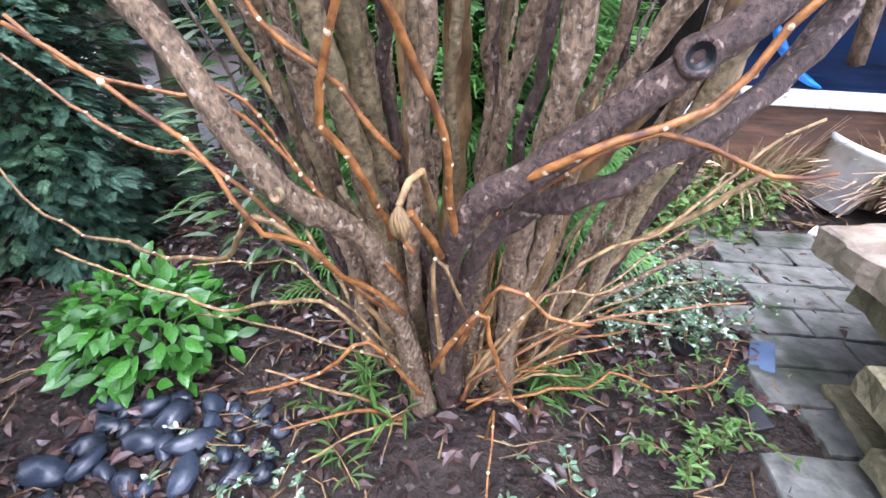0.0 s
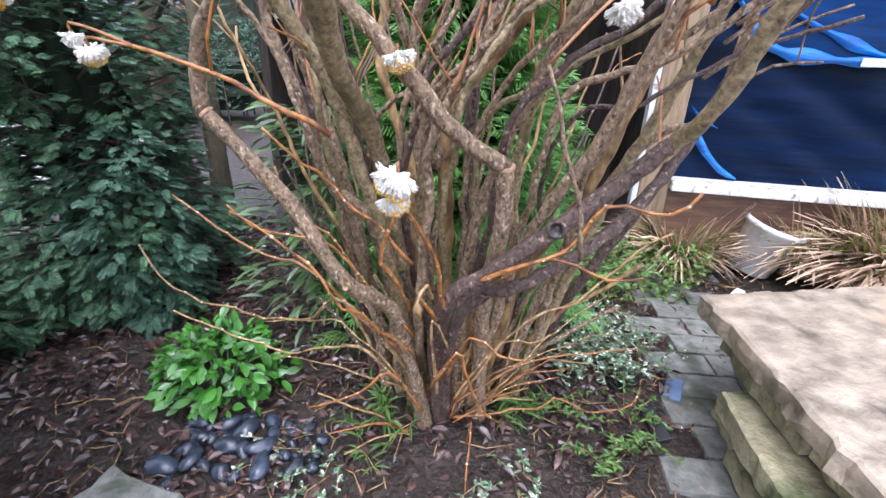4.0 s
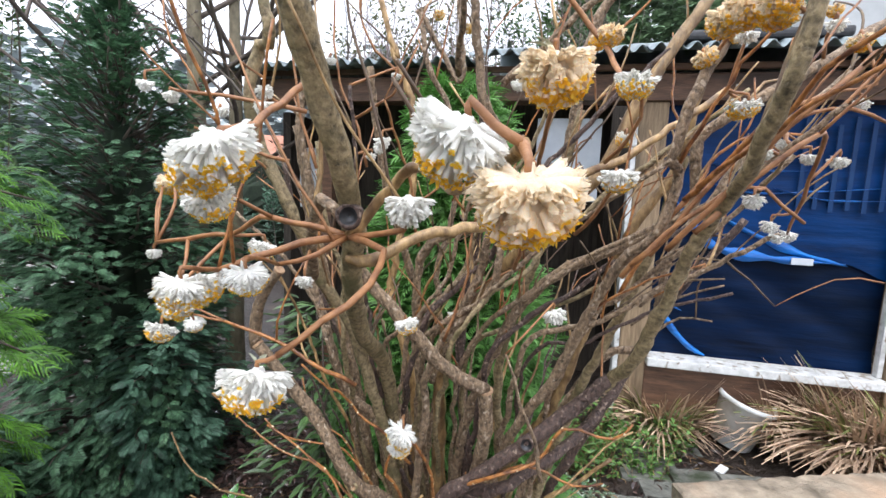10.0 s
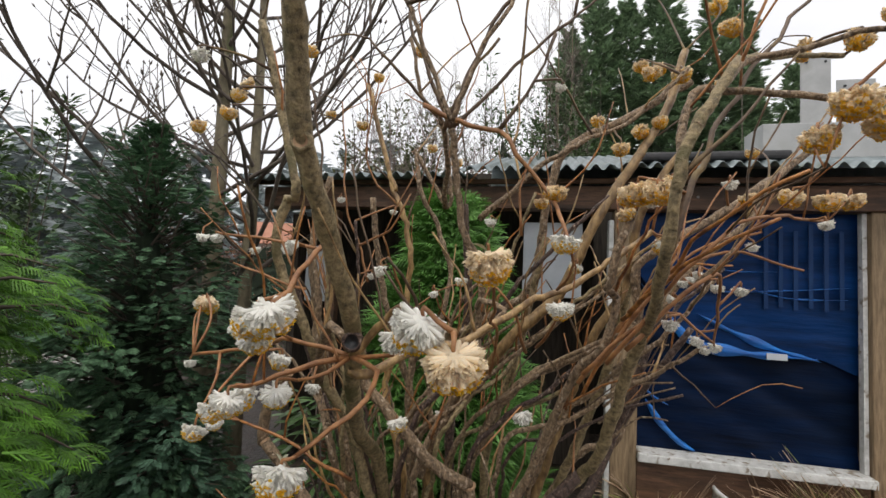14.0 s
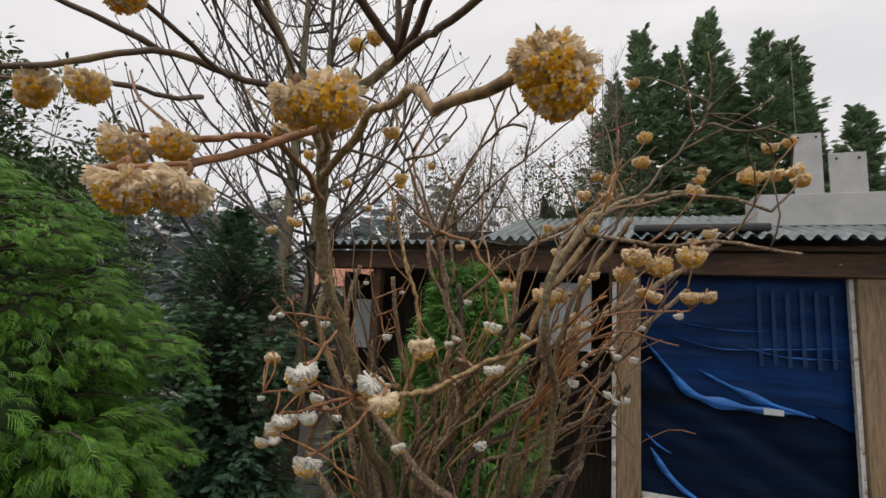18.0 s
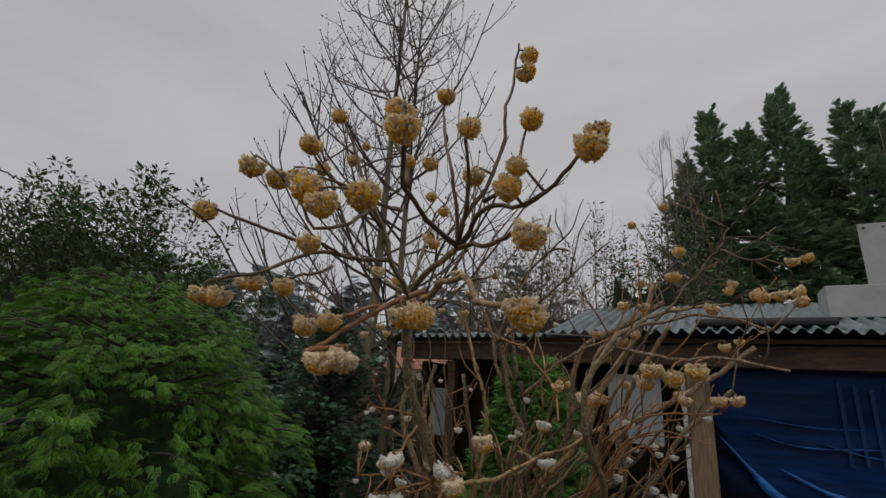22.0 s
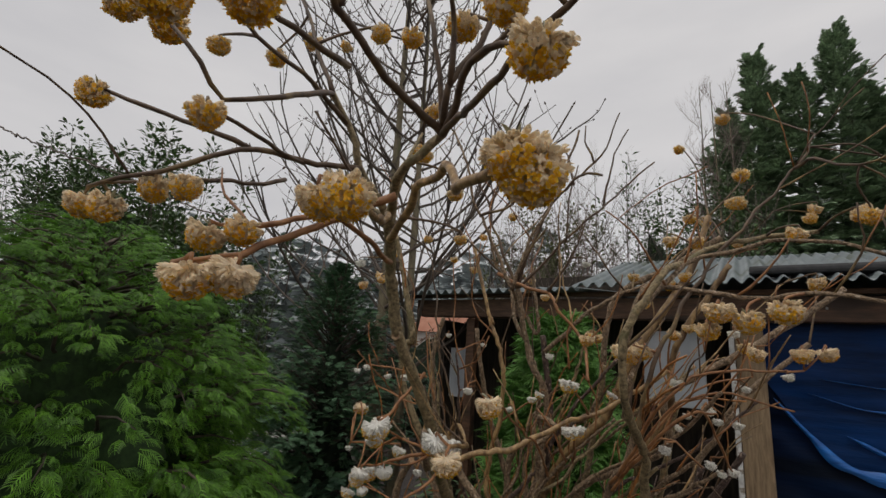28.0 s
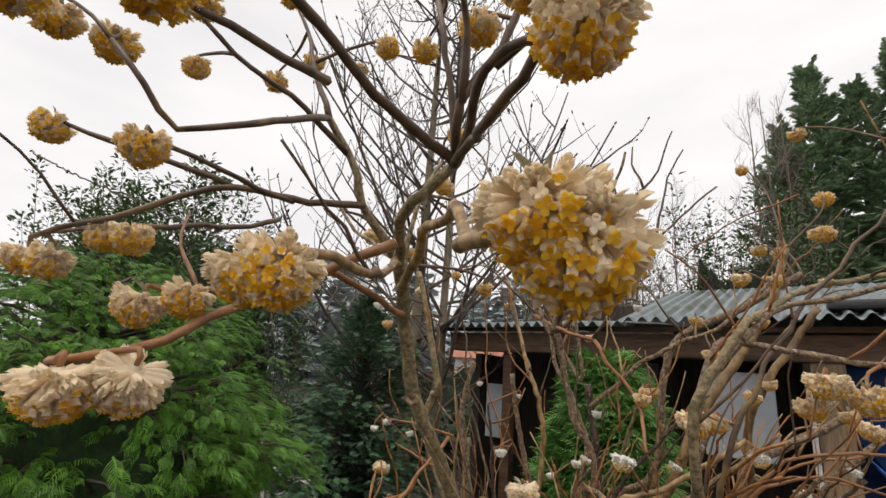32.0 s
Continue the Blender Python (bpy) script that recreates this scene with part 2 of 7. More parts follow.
# light on the sheet is painted: dark lower blue, brighter upper blue
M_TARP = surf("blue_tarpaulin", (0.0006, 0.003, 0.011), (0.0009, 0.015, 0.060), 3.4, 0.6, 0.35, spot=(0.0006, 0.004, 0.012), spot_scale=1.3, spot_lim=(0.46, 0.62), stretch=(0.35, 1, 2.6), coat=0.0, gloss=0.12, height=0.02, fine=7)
M_TARP_LIT = surf("lit_blue_tarpaulin", (0.0007, 0.008, 0.032), (0.0012, 0.040, 0.165), 3.4, 0.5, 0.35, spot=(0.0006, 0.006, 0.022), spot_scale=1.6, spot_lim=(0.48, 0.66), stretch=(0.35, 1, 2.6), gloss=0.15, height=0.02, fine=7)
M_BAR_REFLECTION = surf("bar_reflection_blue", (0.006, 0.030, 0.10), (0.012, 0.048, 0.14), 6, 0.5, 0.2, gloss=0.2)
# bright blue holds the glints along the creases
M_TARP_GLINT = surf("tarpaulin_crease_glint", (0.003, 0.06, 0.26), (0.012, 0.20, 0.66), 9, 0.35, 0.5, stretch=(0.5, 1, 3), coat=0.1, height=0.01)
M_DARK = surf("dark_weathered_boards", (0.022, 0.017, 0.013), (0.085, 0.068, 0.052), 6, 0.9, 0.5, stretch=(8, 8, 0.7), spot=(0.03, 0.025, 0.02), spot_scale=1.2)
M_BUCKET = surf("white_plastic", (0.62, 0.63, 0.62), (0.78, 0.79, 0.78), 5, 0.4, 0.05, spot=(0.42, 0.41, 0.36), spot_scale=7)
M_SHEET = surf("pale_blue_panel", (0.42, 0.46, 0.50), (0.60, 0.63, 0.66), 4, 0.6, 0.1)
M_BLACK = surf("black_rubber", (0.008, 0.008, 0.009), (0.025, 0.025, 0.027), 30, 0.4, 0.2)
M_TERRA = surf("terracotta", (0.30, 0.10, 0.045), (0.50, 0.20, 0.10), 30, 0.7, 0.4)
M_CHIP = surf("blue_grey_plastic", (0.07, 0.11, 0.20), (0.15, 0.22, 0.34), 10, 0.5, 0.2, vary=0.1)
M_TRUNK = surf("mossy_tree_trunk", (0.085, 0.07, 0.045), (0.25, 0.21, 0.13), 18, 0.8, 0.8, stretch=(1, 1, 0.5), spot=(0.10, 0.115, 0.045), spot_scale=6, height=0.006)
M_BARE = surf("dark_bare_twig", (0.05, 0.036, 0.03), (0.14, 0.11, 0.085), 20, 0.75, 0.2, island=0.3)
M_BIRCH = surf("pinkish_bare_twig", (0.14, 0.10, 0.09), (0.27, 0.21, 0.19), 20, 0.75, 0.2)
# pale grey carries the haze in front of the far woods
M_FAR = surf("haze_tinted_far_foliage", (0.34, 0.385, 0.385), (0.48, 0.525, 0.535), 1.5, 0.9, 0.1, island=0.12)
M_FARWALL = surf("far_house_wall", (0.55, 0.53, 0.48), (0.72, 0.70, 0.66), 1.5, 0.8, 0.1)
M_FARROOF = surf("far_tile_roof", (0.30, 0.12, 0.07), (0.42, 0.20, 0.13), 2, 0.8, 0.2)
M_GRAVEL = surf("pale_path", (0.30, 0.285, 0.26), (0.55, 0.53, 0.50), 30, 0.8, 0.6, spot=(0.22, 0.20, 0.17), spot_scale=3)
M_MOSSY = surf("mossy_bush_leaf", (0.07, 0.085, 0.03), (0.17, 0.19, 0.075), 14, 0.6, 0.2, island=0.4, thin=0.15)


# ---- building tools ----
def mesh_of(name, verts, faces, mats, index=None, smooth=True):
    me = bpy.data.meshes.new(name)
    me.from_pydata(verts, [], faces)
    for m in mats if isinstance(mats, (list, tuple)) else [mats]:
        me.materials.append(m)
    if index is not None:
        me.polygons.foreach_set("material_index", index)
    me.polygons.foreach_set("use_smooth", [smooth] * len(me.polygons))
    me.update()
    return me


def part_mesh(name, me, parent=None, label="", place=None):
    ob = new(name, me)
    if parent is not None:
        ob.parent = parent
    if place is not None:
        ob.matrix_basis = place
    return tagged(ob, label)


def part(name, bm, material, parent=None, label="", smooth=False, place=None):
    me = bpy.data.meshes.new(name)
    bm.to_mesh(me)
    bm.free()
    for m in material if isinstance(material, (list, tuple)) else [material]:
        me.materials.append(m)
    me.polygons.foreach_set("use_smooth", [smooth] * len(me.polygons))
    return part_mesh(name, me, parent, label, place)


def thing(name, label, category, group="", kind="", place=None):
    ob = new(name)
    ob.empty_display_size = 0.05
    if place is not None:
        ob.matrix_basis = place
    return tagged(ob, label, category, group, kind)


def box(bm, lo, hi, bevel=0.0):
    """An upright box between two corners, its edges rounded."""
    m = Matrix.Translation([(a + b) / 2 for a, b in zip(lo, hi)]) @ Matrix.Diagonal([b - a for a, b in zip(lo, hi)] + [1])
    got = bmesh.ops.create_cube(bm, size=1, matrix=m)
    if bevel:
        edges = list({e for v in got["verts"] for e in v.link_edges})
        bmesh.ops.bevel(bm, geom=edges, offset=bevel, segments=2, affect="EDGES", profile=0.6)
    return bm


def box_part(name, lo, hi, material, parent=None, label="", bevel=0.004):
    return part(name, box(bmesh.new(), lo, hi, bevel), material, parent, label)


def smooth_line(points, step=0.03):
    """A rounded line through the points (Catmull-Rom), with a sample every step metres or so; the fourth value is carried along."""
    p = np.array(points, float)
    if len(p) < 2:
        return p
    q = np.vstack([2 * p[0] - p[1], p, 2 * p[-1] - p[-2]])
    out = []
    for i in range(1, len(q) - 2):
        a, b, c, d = q[i - 1], q[i], q[i + 1], q[i + 2]
        k = max(2, int(np.linalg.norm((c - b)[:3]) / step))
        for s in np.arange(k) / k:
            out.append(0.5 * (2 * b + (c - a) * s + (2 * a - 5 * b + 4 * c - d) * s * s + (3 * b - a - 3 * c + d) * s ** 3))
    out.append(p[-1])
    return np.array(out)


def tube_data(line, radii, sides=7, start=0, wobble=0.0, seed=0, cap=True):
    """Vertices and faces of a round stem along a line."""
    line = np.array(line, float)
    n = len(line)
    t = np.gradient(line, axis=0)
    t /= np.linalg.norm(t, axis=1)[:, None] + 1e-9
    ref = np.array([0.31, 0.2, 0.93]) if abs(t[0] @ np.array([0.31, 0.2, 0.93])) < 0.9 else np.array([1.0, 0, 0])
    u = np.cross(t[0], ref)
    verts = []
    rng = np.random.RandomState(seed)
    ph = rng.rand(3) * 6.28
    for i in range(n):
        u = u - t[i] * (u @ t[i])
        u /= np.linalg.norm(u) + 1e-9
        v = np.cross(t[i], u)
        for k in range(sides):
            a = 2 * math.pi * k / sides
            r = radii[i] * (1 + wobble * (math.sin(2 * a + ph[0] + i * 0.6) + 0.7 * math.sin(3 * a + ph[1] - i * 0.9) + 0.8 * math.sin(i * 1.7 + ph[2])) / 2)
            verts.append(line[i] + r * (math.cos(a) * u + math.sin(a) * v))
    faces = [(start + i * sides + k, start + i * sides + (k + 1) % sides, start + (i + 1) * sides + (k + 1) % sides, start + (i + 1) * sides + k)
             for i in range(n - 1) for k in range(sides)]
    if cap:
        faces.append(tuple(start + k for k in range(sides))[::-1])
        faces.append(tuple(start + (n - 1) * sides + k for k in range(sides)))
    return verts, faces


def scatter(name, shape, faces, places, mats, index=None, smooth=True):
    """One mesh of many copies of a small shape: places are 4 x 4 matrices."""
    shape = np.array(shape, float)
    h = np.hstack([shape, np.ones((len(shape), 1))])
    v = np.concatenate([(h @ np.array(m).T)[:, :3] for m in places])
    k = len(shape)
    fs = [tuple(j + i * k for j in fc) for i in range(len(places)) for fc in faces]
    idx = None if index is None else list(index) * len(places)
    return mesh_of(name, v.tolist(), fs, mats, idx, smooth)


def frame_along(pos, way, up=(0, 0, 1), size=1.0, spin=0.0):
    """A matrix whose y runs along way and whose z leans towards up."""
    y = np.array(way, float)
    y /= np.linalg.norm(y) + 1e-9
    x = np.cross(y, np.array(up, float))
    if np.linalg.norm(x) < 1e-3:
        x = np.cross(y, np.array([1.0, 0.2, 0]))
    x /= np.linalg.norm(x)
    z = np.cross(x, y)
    c, s = math.cos(spin), math.sin(spin)
    x, z = c * x + s * z, c * z - s * x
    m = np.eye(4)
    m[:3, 0], m[:3, 1], m[:3, 2], m[:3, 3] = x * size, y * size, z * size, pos
    return m


def leaf_shape(width=0.36, fold=0.08, droop=0.12):
    """An oval leaf one metre long along y, folded along its rib."""
    v = [(0, 0, 0)]
    rows = ((0.25, 0.75), (0.55, 1.0), (0.82, 0.55))
    for y, w in rows:
        z = -droop * y * y
        v += [(-width / 2 * w, y, z + fold * w), (0, y, z), (width / 2 * w, y, z + fold * w)]
    v.append((0, 1, -droop))
    f = [(0, 2, 1), (0, 3, 2), (1, 2, 5, 4), (2, 3, 6, 5), (4, 5, 8, 7), (5, 6, 9, 8), (7, 8, 10), (8, 9, 10)]
    return v, f


def frond_shape(side=5, spread=0.5, droop=0.35, width=0.09):
    """A feathery conifer spray one metre long along y: a rib with side blades."""
    v, f = [], []

    def blade(a, b, w):
        a, b = np.array(a), np.array(b)
        d = (b - a) / np.linalg.norm(b - a)
        x = np.cross(d, (0, 0, 1.0))
        k = len(v)
        mid = (a + b) / 2
        v.extend([tuple(a), tuple(mid + x * w), tuple(b), tuple(mid - x * w)])
        f.append((k, k + 1, k + 2, k + 3))
    z = lambda y: -droop * y * y
    blade((0, 0, 0), (0, 0.55, z(0.55)), width * 0.8)
    blade((0, 0.45, z(0.45)), (0, 1, z(1)), width)
    for i in range(side):
        y = 0.15 + 0.7 * i / side
        L = spread * (1 - 0.55 * y)
        for s in (-1, 1):
            blade((0, y, z(y)), (s * L * 0.75, y + L * 0.8, z(y) - 0.12 * L - 0.1 * y), width * 0.9)
    return v, f


# ---- ground, path, stone bench ----
rng = np.random.RandomState(7)


def ground_height(x, y):
    n = noise.noise(Vector((x * 2.1, y * 2.1, 0.3))) * 0.022 + noise.noise(Vector((x * 7, y * 7, 1.7))) * 0.009 + noise.noise(Vector((x * 23, y * 23, 4.0))) * 0.004
    near = max(0.0, 1 - max(abs(x - 0.3) - 2.2, abs(y - 1.0) - 2.2, 0) / 1.0)
    mound = 0.05 * math.exp(-((x - 0.05) ** 2 + (y - 0.75) ** 2) / 0.05)
    path = min(1.0, max(0.0, (x - 0.70 - 0.12 * (y - 0.9)) / 0.12)) if y < 1.75 else 0.0
    return ((n - 0.006) * near + mound) * (1 - 0.75 * path) - 0.012 * path * near


def build_ground():
    fine = np.arange(-2.4, 3.2, 0.045)
    far = np.array([0.5, 1.5, 4, 12, 40, 140, 600])
    xs = np.concatenate([(fine[0] - far)[::-1], fine, fine[-1] + far])
    fy = np.arange(-2.2, 3.6, 0.045)
    ys = np.concatenate([(fy[0] - far)[::-1], fy, fy[-1] + far])
    verts = [(x, y, ground_height(x, y)) for y in ys for x in xs]
    w = len(xs)
    faces = [(j * w + i, j * w + i + 1, (j + 1) * w + i + 1, (j + 1) * w + i) for j in range(len(ys) - 1) for i in range(w - 1)]
    g = new("ground", mesh_of("ground", verts, faces, M_SOIL))
    tagged(g, "dark wet soil of a garden bed strewn with leaf litter", "ground", kind="structure")


build_ground()


def flat_stone(name, outline, z0, z1, material, parent, label="", bevel=0.006, rough=0.004, seed=1):
    """A split slab: an uneven outline with thickness and chipped edges."""
    r = random.Random(seed)
    bm = bmesh.new()
    pts = []
    n = len(outline)
    for i in range(n):
        a, b = Vector(outline[i]), Vector(outline[(i + 1) % n])
        k = max(2, int((b - a).length / 0.03))
        for j in range(k):
            p = a.lerp(b, j / k)
            pts.append((p.x + r.uniform(-rough, rough) * 2, p.y + r.uniform(-rough, rough) * 2))
    low = [bm.verts.new((x + r.uniform(-rough, rough) * 2, y + r.uniform(-rough, rough) * 2, z0)) for x, y in pts]
    mid = [bm.verts.new((x + r.uniform(-rough, rough) * 1.5, y + r.uniform(-rough, rough) * 1.5, z0 + (z1 - z0) * r.uniform(0.4, 0.6))) for x, y in pts]
    cx, cy = sum(p[0] for p in pts) / len(pts), sum(p[1] for p in pts) / len(pts)
    rim = [bm.verts.new((x, y, z1 - bevel)) for x, y in pts]
    top = [bm.verts.new((x + (cx - x) * 0.02, y + (cy - y) * 0.02, z1 + r.uniform(-rough, rough) * 0.5)) for x, y in pts]
    m = len(pts)
    for a, b in ((low, mid), (mid, rim), (rim, top)):
        for i in range(m):
            bm.faces.new((a[i], a[(i + 1) % m], b[(i + 1) % m], b[i]))
    bm.faces.new(top)
    bm.faces.new(low[::-1])
    return part(name, bm, material, parent, label)


# path of grey stone pavers, right of the bed
path = thing("pavement", "wet grey stone pavers laid along the bed", "path", kind="structure")
seed = 0
for row in range(13):
    y0 = 0.30 + row * 0.125
    left = 0.74 + 0.13 * (y0 - 0.9) + 0.03 * math.sin(row * 2.1)
    x = left + (0.10 if row % 2 else 0.0)
    while x < 2.2:
        w = 0.235
        if not (x + w > 1.35 and y0 > 1.60):
            seed += 1
            flat_stone("paver", [(x + 0.004, y0 + 0.004), (x + w - 0.006, y0 + 0.004), (x + w - 0.006, y0 + 0.119), (x + 0.004, y0 + 0.119)],
                       -0.03, 0.004 + 0.004 * math.sin(seed * 1.9), M_PAVER, path, rough=0.0018, seed=seed, bevel=0.003)
        x += w

# square corner paver beside the pebbles
corner = thing("paving_stone", "grey worn paving stone beside dark pebbles", "paving stone")
flat_stone("slab", [(-0.80, 0.18), (-0.48, 0.20), (-0.54, 0.37), (-0.655, 0.405), (-0.75, 0.43), (-0.775, 0.33)], -0.03, 0.035, M_PAVER, corner, seed=90)

# low bench of stacked flagstones
bench = thing("stone_bench", "low stacked flagstone bench with a broad tan top slab", "stone bench")
flat_stone("top_slab", [(0.835, 0.995), (0.85, 0.70), (0.855, 0.40), (0.90, -0.05), (1.75, -0.02), (1.78, 0.70), (1.70, 1.20), (1.25, 1.10)], 0.290, 0.352, M_STONE, bench, "tan sandstone top slab", rough=0.004, seed=3)
for i, (x0, z0, z1, ends) in enumerate(((0.885, 0.215, 0.284, (0.10, 0.50, 0.90)), (0.815, 0.140, 0.208, (0.16, 0.72)), (0.895, 0.092, 0.134, (0.20, 0.52, 0.80)), (0.835, 0.030, 0.086, (0.12, 0.64)), (0.87, -0.02, 0.024, (0.3, 0.86)))):
    ya = -0.04
    for j, yb in enumerate(ends):
        d = 0.012 * math.sin(3.1 * i + 1.7 * j)
        flat_stone("course_stone", [(x0 + d, ya), (x0 + d - 0.006, (ya + yb) / 2), (x0 + d + 0.008, yb), (1.25, yb + 0.03), (1.68, yb), (1.70, ya), (1.2, ya - 0.004)], z0 + 0.004, z1, M_STONE_EDGE, bench, rough=0.0022, seed=10 + i * 5 + j, bevel=0.006)
        ya = yb + 0.006


# ---- shed ----
shed = thing("garden_shed", "low timber garden shed with corrugated roof and blue tarpaulin windows", "shed", place=pose(1.0, 2.06, 0, 0, 0, -6.8))


def shed_box(name, lo, hi, material, label="", parent=None, bevel=0.005):
    return box_part(name, lo, hi, material, parent or shed, label, bevel)


shed_box("corner_post", (-0.075, -0.05, 0), (0.065, 0.07, 1.80), M_POST, "weathered square timber post", bevel=0.008)
shed_box("white_strip", (-0.105, -0.055, 0.05), (-0.078, 0.03, 1.74), M_WHITE, "flaking white painted batten")
shed_box("window_post", (1.185, -0.05, 0), (1.335, 0.07, 1.80), M_POST, "weathered square timber post", bevel=0.008)
shed_box("window_post", (2.60, -0.05, 0), (2.74, 0.07, 1.80), M_POST, bevel=0.008)
shed_box("wall_beam", (-2.35, -0.075, 1.80), (3.2, 0.06, 1.935), M_WOOD, "brown stained timber beam under the roof edge", bevel=0.006)
shed_box("fascia_board", (-2.38, -0.105, 1.945), (3.2, -0.08, 1.975), M_WOOD, bevel=0.004)
shed_box("window_sill", (0.068, -0.09, 0.405), (1.183, 0.05, 0.45), M_WHITE, "peeling white painted sill", bevel=0.006)
shed_box("window_sill", (1.338, -0.09, 0.405), (2.597, 0.05, 0.45), M_WHITE, bevel=0.006)
shed_box("sill_wall", (0.068, -0.03, 0), (1.183, 0.04, 0.402), M_WOOD)
shed_box("sill_wall", (1.338, -0.03, 0), (2.597, 0.04, 0.402), M_WOOD)
shed_box("window_stop", (1.160, -0.02, 0.452), (1.182, 0.02, 1.797), M_WHITE, "thin white window edge", bevel=0.002)
for k in range(3):
    shed_box("bolt", (0.35 + 0.75 * k, -0.082, 1.865), (0.362 + 0.75 * k, -0.07, 1.877), M_METAL, bevel=0.002)
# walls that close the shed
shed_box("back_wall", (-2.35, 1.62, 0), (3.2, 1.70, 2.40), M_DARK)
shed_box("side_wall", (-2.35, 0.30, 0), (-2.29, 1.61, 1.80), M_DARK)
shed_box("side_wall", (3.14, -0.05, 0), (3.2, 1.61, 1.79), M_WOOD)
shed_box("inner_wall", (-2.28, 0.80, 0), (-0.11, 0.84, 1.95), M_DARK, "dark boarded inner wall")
for k, (a, b) in enumerate(((-1.9, -1.83), (-1.02, -0.95))):
    shed_box("stud", (a, 0.0, 0), (b, 0.07, 1.79), M_WOOD, "dark narrow timber stud")
# pale panes in the dark opening
shed_box("pale_panel", (-0.60, 0.12, 1.27), (-0.24, 0.14, 1.74), M_SHEET, "pale blue panel leaning in the dark opening")
shed_box("pale_panel", (-2.22, 0.30, 1.15), (-2.04, 0.32, 1.56), M_SHEET, "narrow pale pane")
bm = bmesh.new()
bmesh.ops.create_cone(bm, segments=14, radius1=0.035, radius2=0.035, depth=1.75, cap_ends=True, matrix=Matrix.Translation((-0.86, -0.03, 0.88)))
part("downpipe", bm, M_BLACK, shed, "black plastic downpipe", smooth=True)
bm = bmesh.new()
bmesh.ops.create_cone(bm, segments=14, radius1=0.05, radius2=0.06, depth=0.12, cap_ends=True, matrix=Matrix.Translation((-0.86, -0.03, 1.70)))
part("hopper", bm, M_BLACK, shed, smooth=True)


def tarp(u0, u1, z0, z1, seed):
    """A slack plastic sheet with creases running down to one side."""
    nu, nz = 60, 60
    v = []
    for j in range(nz + 1):
        for i in range(nu + 1):
            u, z = u0 + (u1 - u0) * i / nu, z0 + (z1 - z0) * j / nz
            s = (z - z0) * 0.9 + (u - u0) * 0.55
            d = 0.018 * noise.noise(Vector((u * 2.2, z * 2.5, seed))) + 0.012 * noise.noise(Vector((s * 9, (u - z) * 1.6, seed + 3)))
            d += 0.010 * max(0, math.cos((s - 0.72) * 26)) * math.exp(-((s - 0.72) / 0.25) ** 2)
            d += 0.008 * noise.noise(Vector((u * 3, z * 14, seed + 6)))
            v.append((u, 0.075 + d, z))
    w = nu + 1
    fs = [(j * w + i, j * w + i + 1, (j + 1) * w + i + 1, (j + 1) * w + i) for j in range(nz) for i in range(nu)]
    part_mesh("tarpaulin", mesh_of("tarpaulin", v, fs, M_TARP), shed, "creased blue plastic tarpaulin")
    # upper part again in brighter blue, standing for the light on it
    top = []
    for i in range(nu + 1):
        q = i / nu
        lit_edge = np.interp(q, (0, 0.06, 0.14, 0.27, 0.48, 0.82, 1), (1.46, 1.36, 1.21, 1.07, 1.02, 1.005, 0.94)) + 0.008 * math.sin(23 * q + seed)
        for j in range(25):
            z = lit_edge + (z1 - lit_edge) * j / 24
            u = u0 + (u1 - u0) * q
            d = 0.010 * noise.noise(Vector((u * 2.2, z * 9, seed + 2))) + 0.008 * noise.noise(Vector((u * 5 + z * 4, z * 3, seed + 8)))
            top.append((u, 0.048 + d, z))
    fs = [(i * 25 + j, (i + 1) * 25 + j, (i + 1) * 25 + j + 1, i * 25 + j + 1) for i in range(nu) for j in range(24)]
    part_mesh("lit_tarpaulin", mesh_of("lit_tarpaulin", top, fs, M_TARP_LIT), shed, "upper part of the sheet with its light painted brighter")


# a crease strip whose shine is painted in as bright blue
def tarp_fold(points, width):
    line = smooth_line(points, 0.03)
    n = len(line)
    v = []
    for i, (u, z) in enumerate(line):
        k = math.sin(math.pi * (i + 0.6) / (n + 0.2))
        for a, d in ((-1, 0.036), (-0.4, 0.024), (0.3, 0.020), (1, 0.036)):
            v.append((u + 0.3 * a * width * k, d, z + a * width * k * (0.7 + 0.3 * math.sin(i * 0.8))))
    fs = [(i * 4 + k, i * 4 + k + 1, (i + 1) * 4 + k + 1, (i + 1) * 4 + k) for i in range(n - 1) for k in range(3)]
    part_mesh("tarpaulin_fold", mesh_of("tarpaulin_fold", v, fs, M_TARP_GLINT), shed, "crease of the sheet with its glint painted bright blue")


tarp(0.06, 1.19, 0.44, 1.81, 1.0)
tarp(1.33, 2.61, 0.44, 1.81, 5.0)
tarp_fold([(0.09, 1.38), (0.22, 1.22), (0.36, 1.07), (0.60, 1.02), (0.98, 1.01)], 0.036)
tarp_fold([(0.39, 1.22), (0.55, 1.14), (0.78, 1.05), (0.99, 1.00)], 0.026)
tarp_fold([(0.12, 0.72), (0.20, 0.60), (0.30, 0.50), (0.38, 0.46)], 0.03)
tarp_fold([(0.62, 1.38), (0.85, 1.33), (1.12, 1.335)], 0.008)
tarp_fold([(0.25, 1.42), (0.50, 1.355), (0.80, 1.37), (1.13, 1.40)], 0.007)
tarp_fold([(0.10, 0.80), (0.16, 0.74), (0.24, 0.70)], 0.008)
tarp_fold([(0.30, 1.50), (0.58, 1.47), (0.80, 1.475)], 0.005)
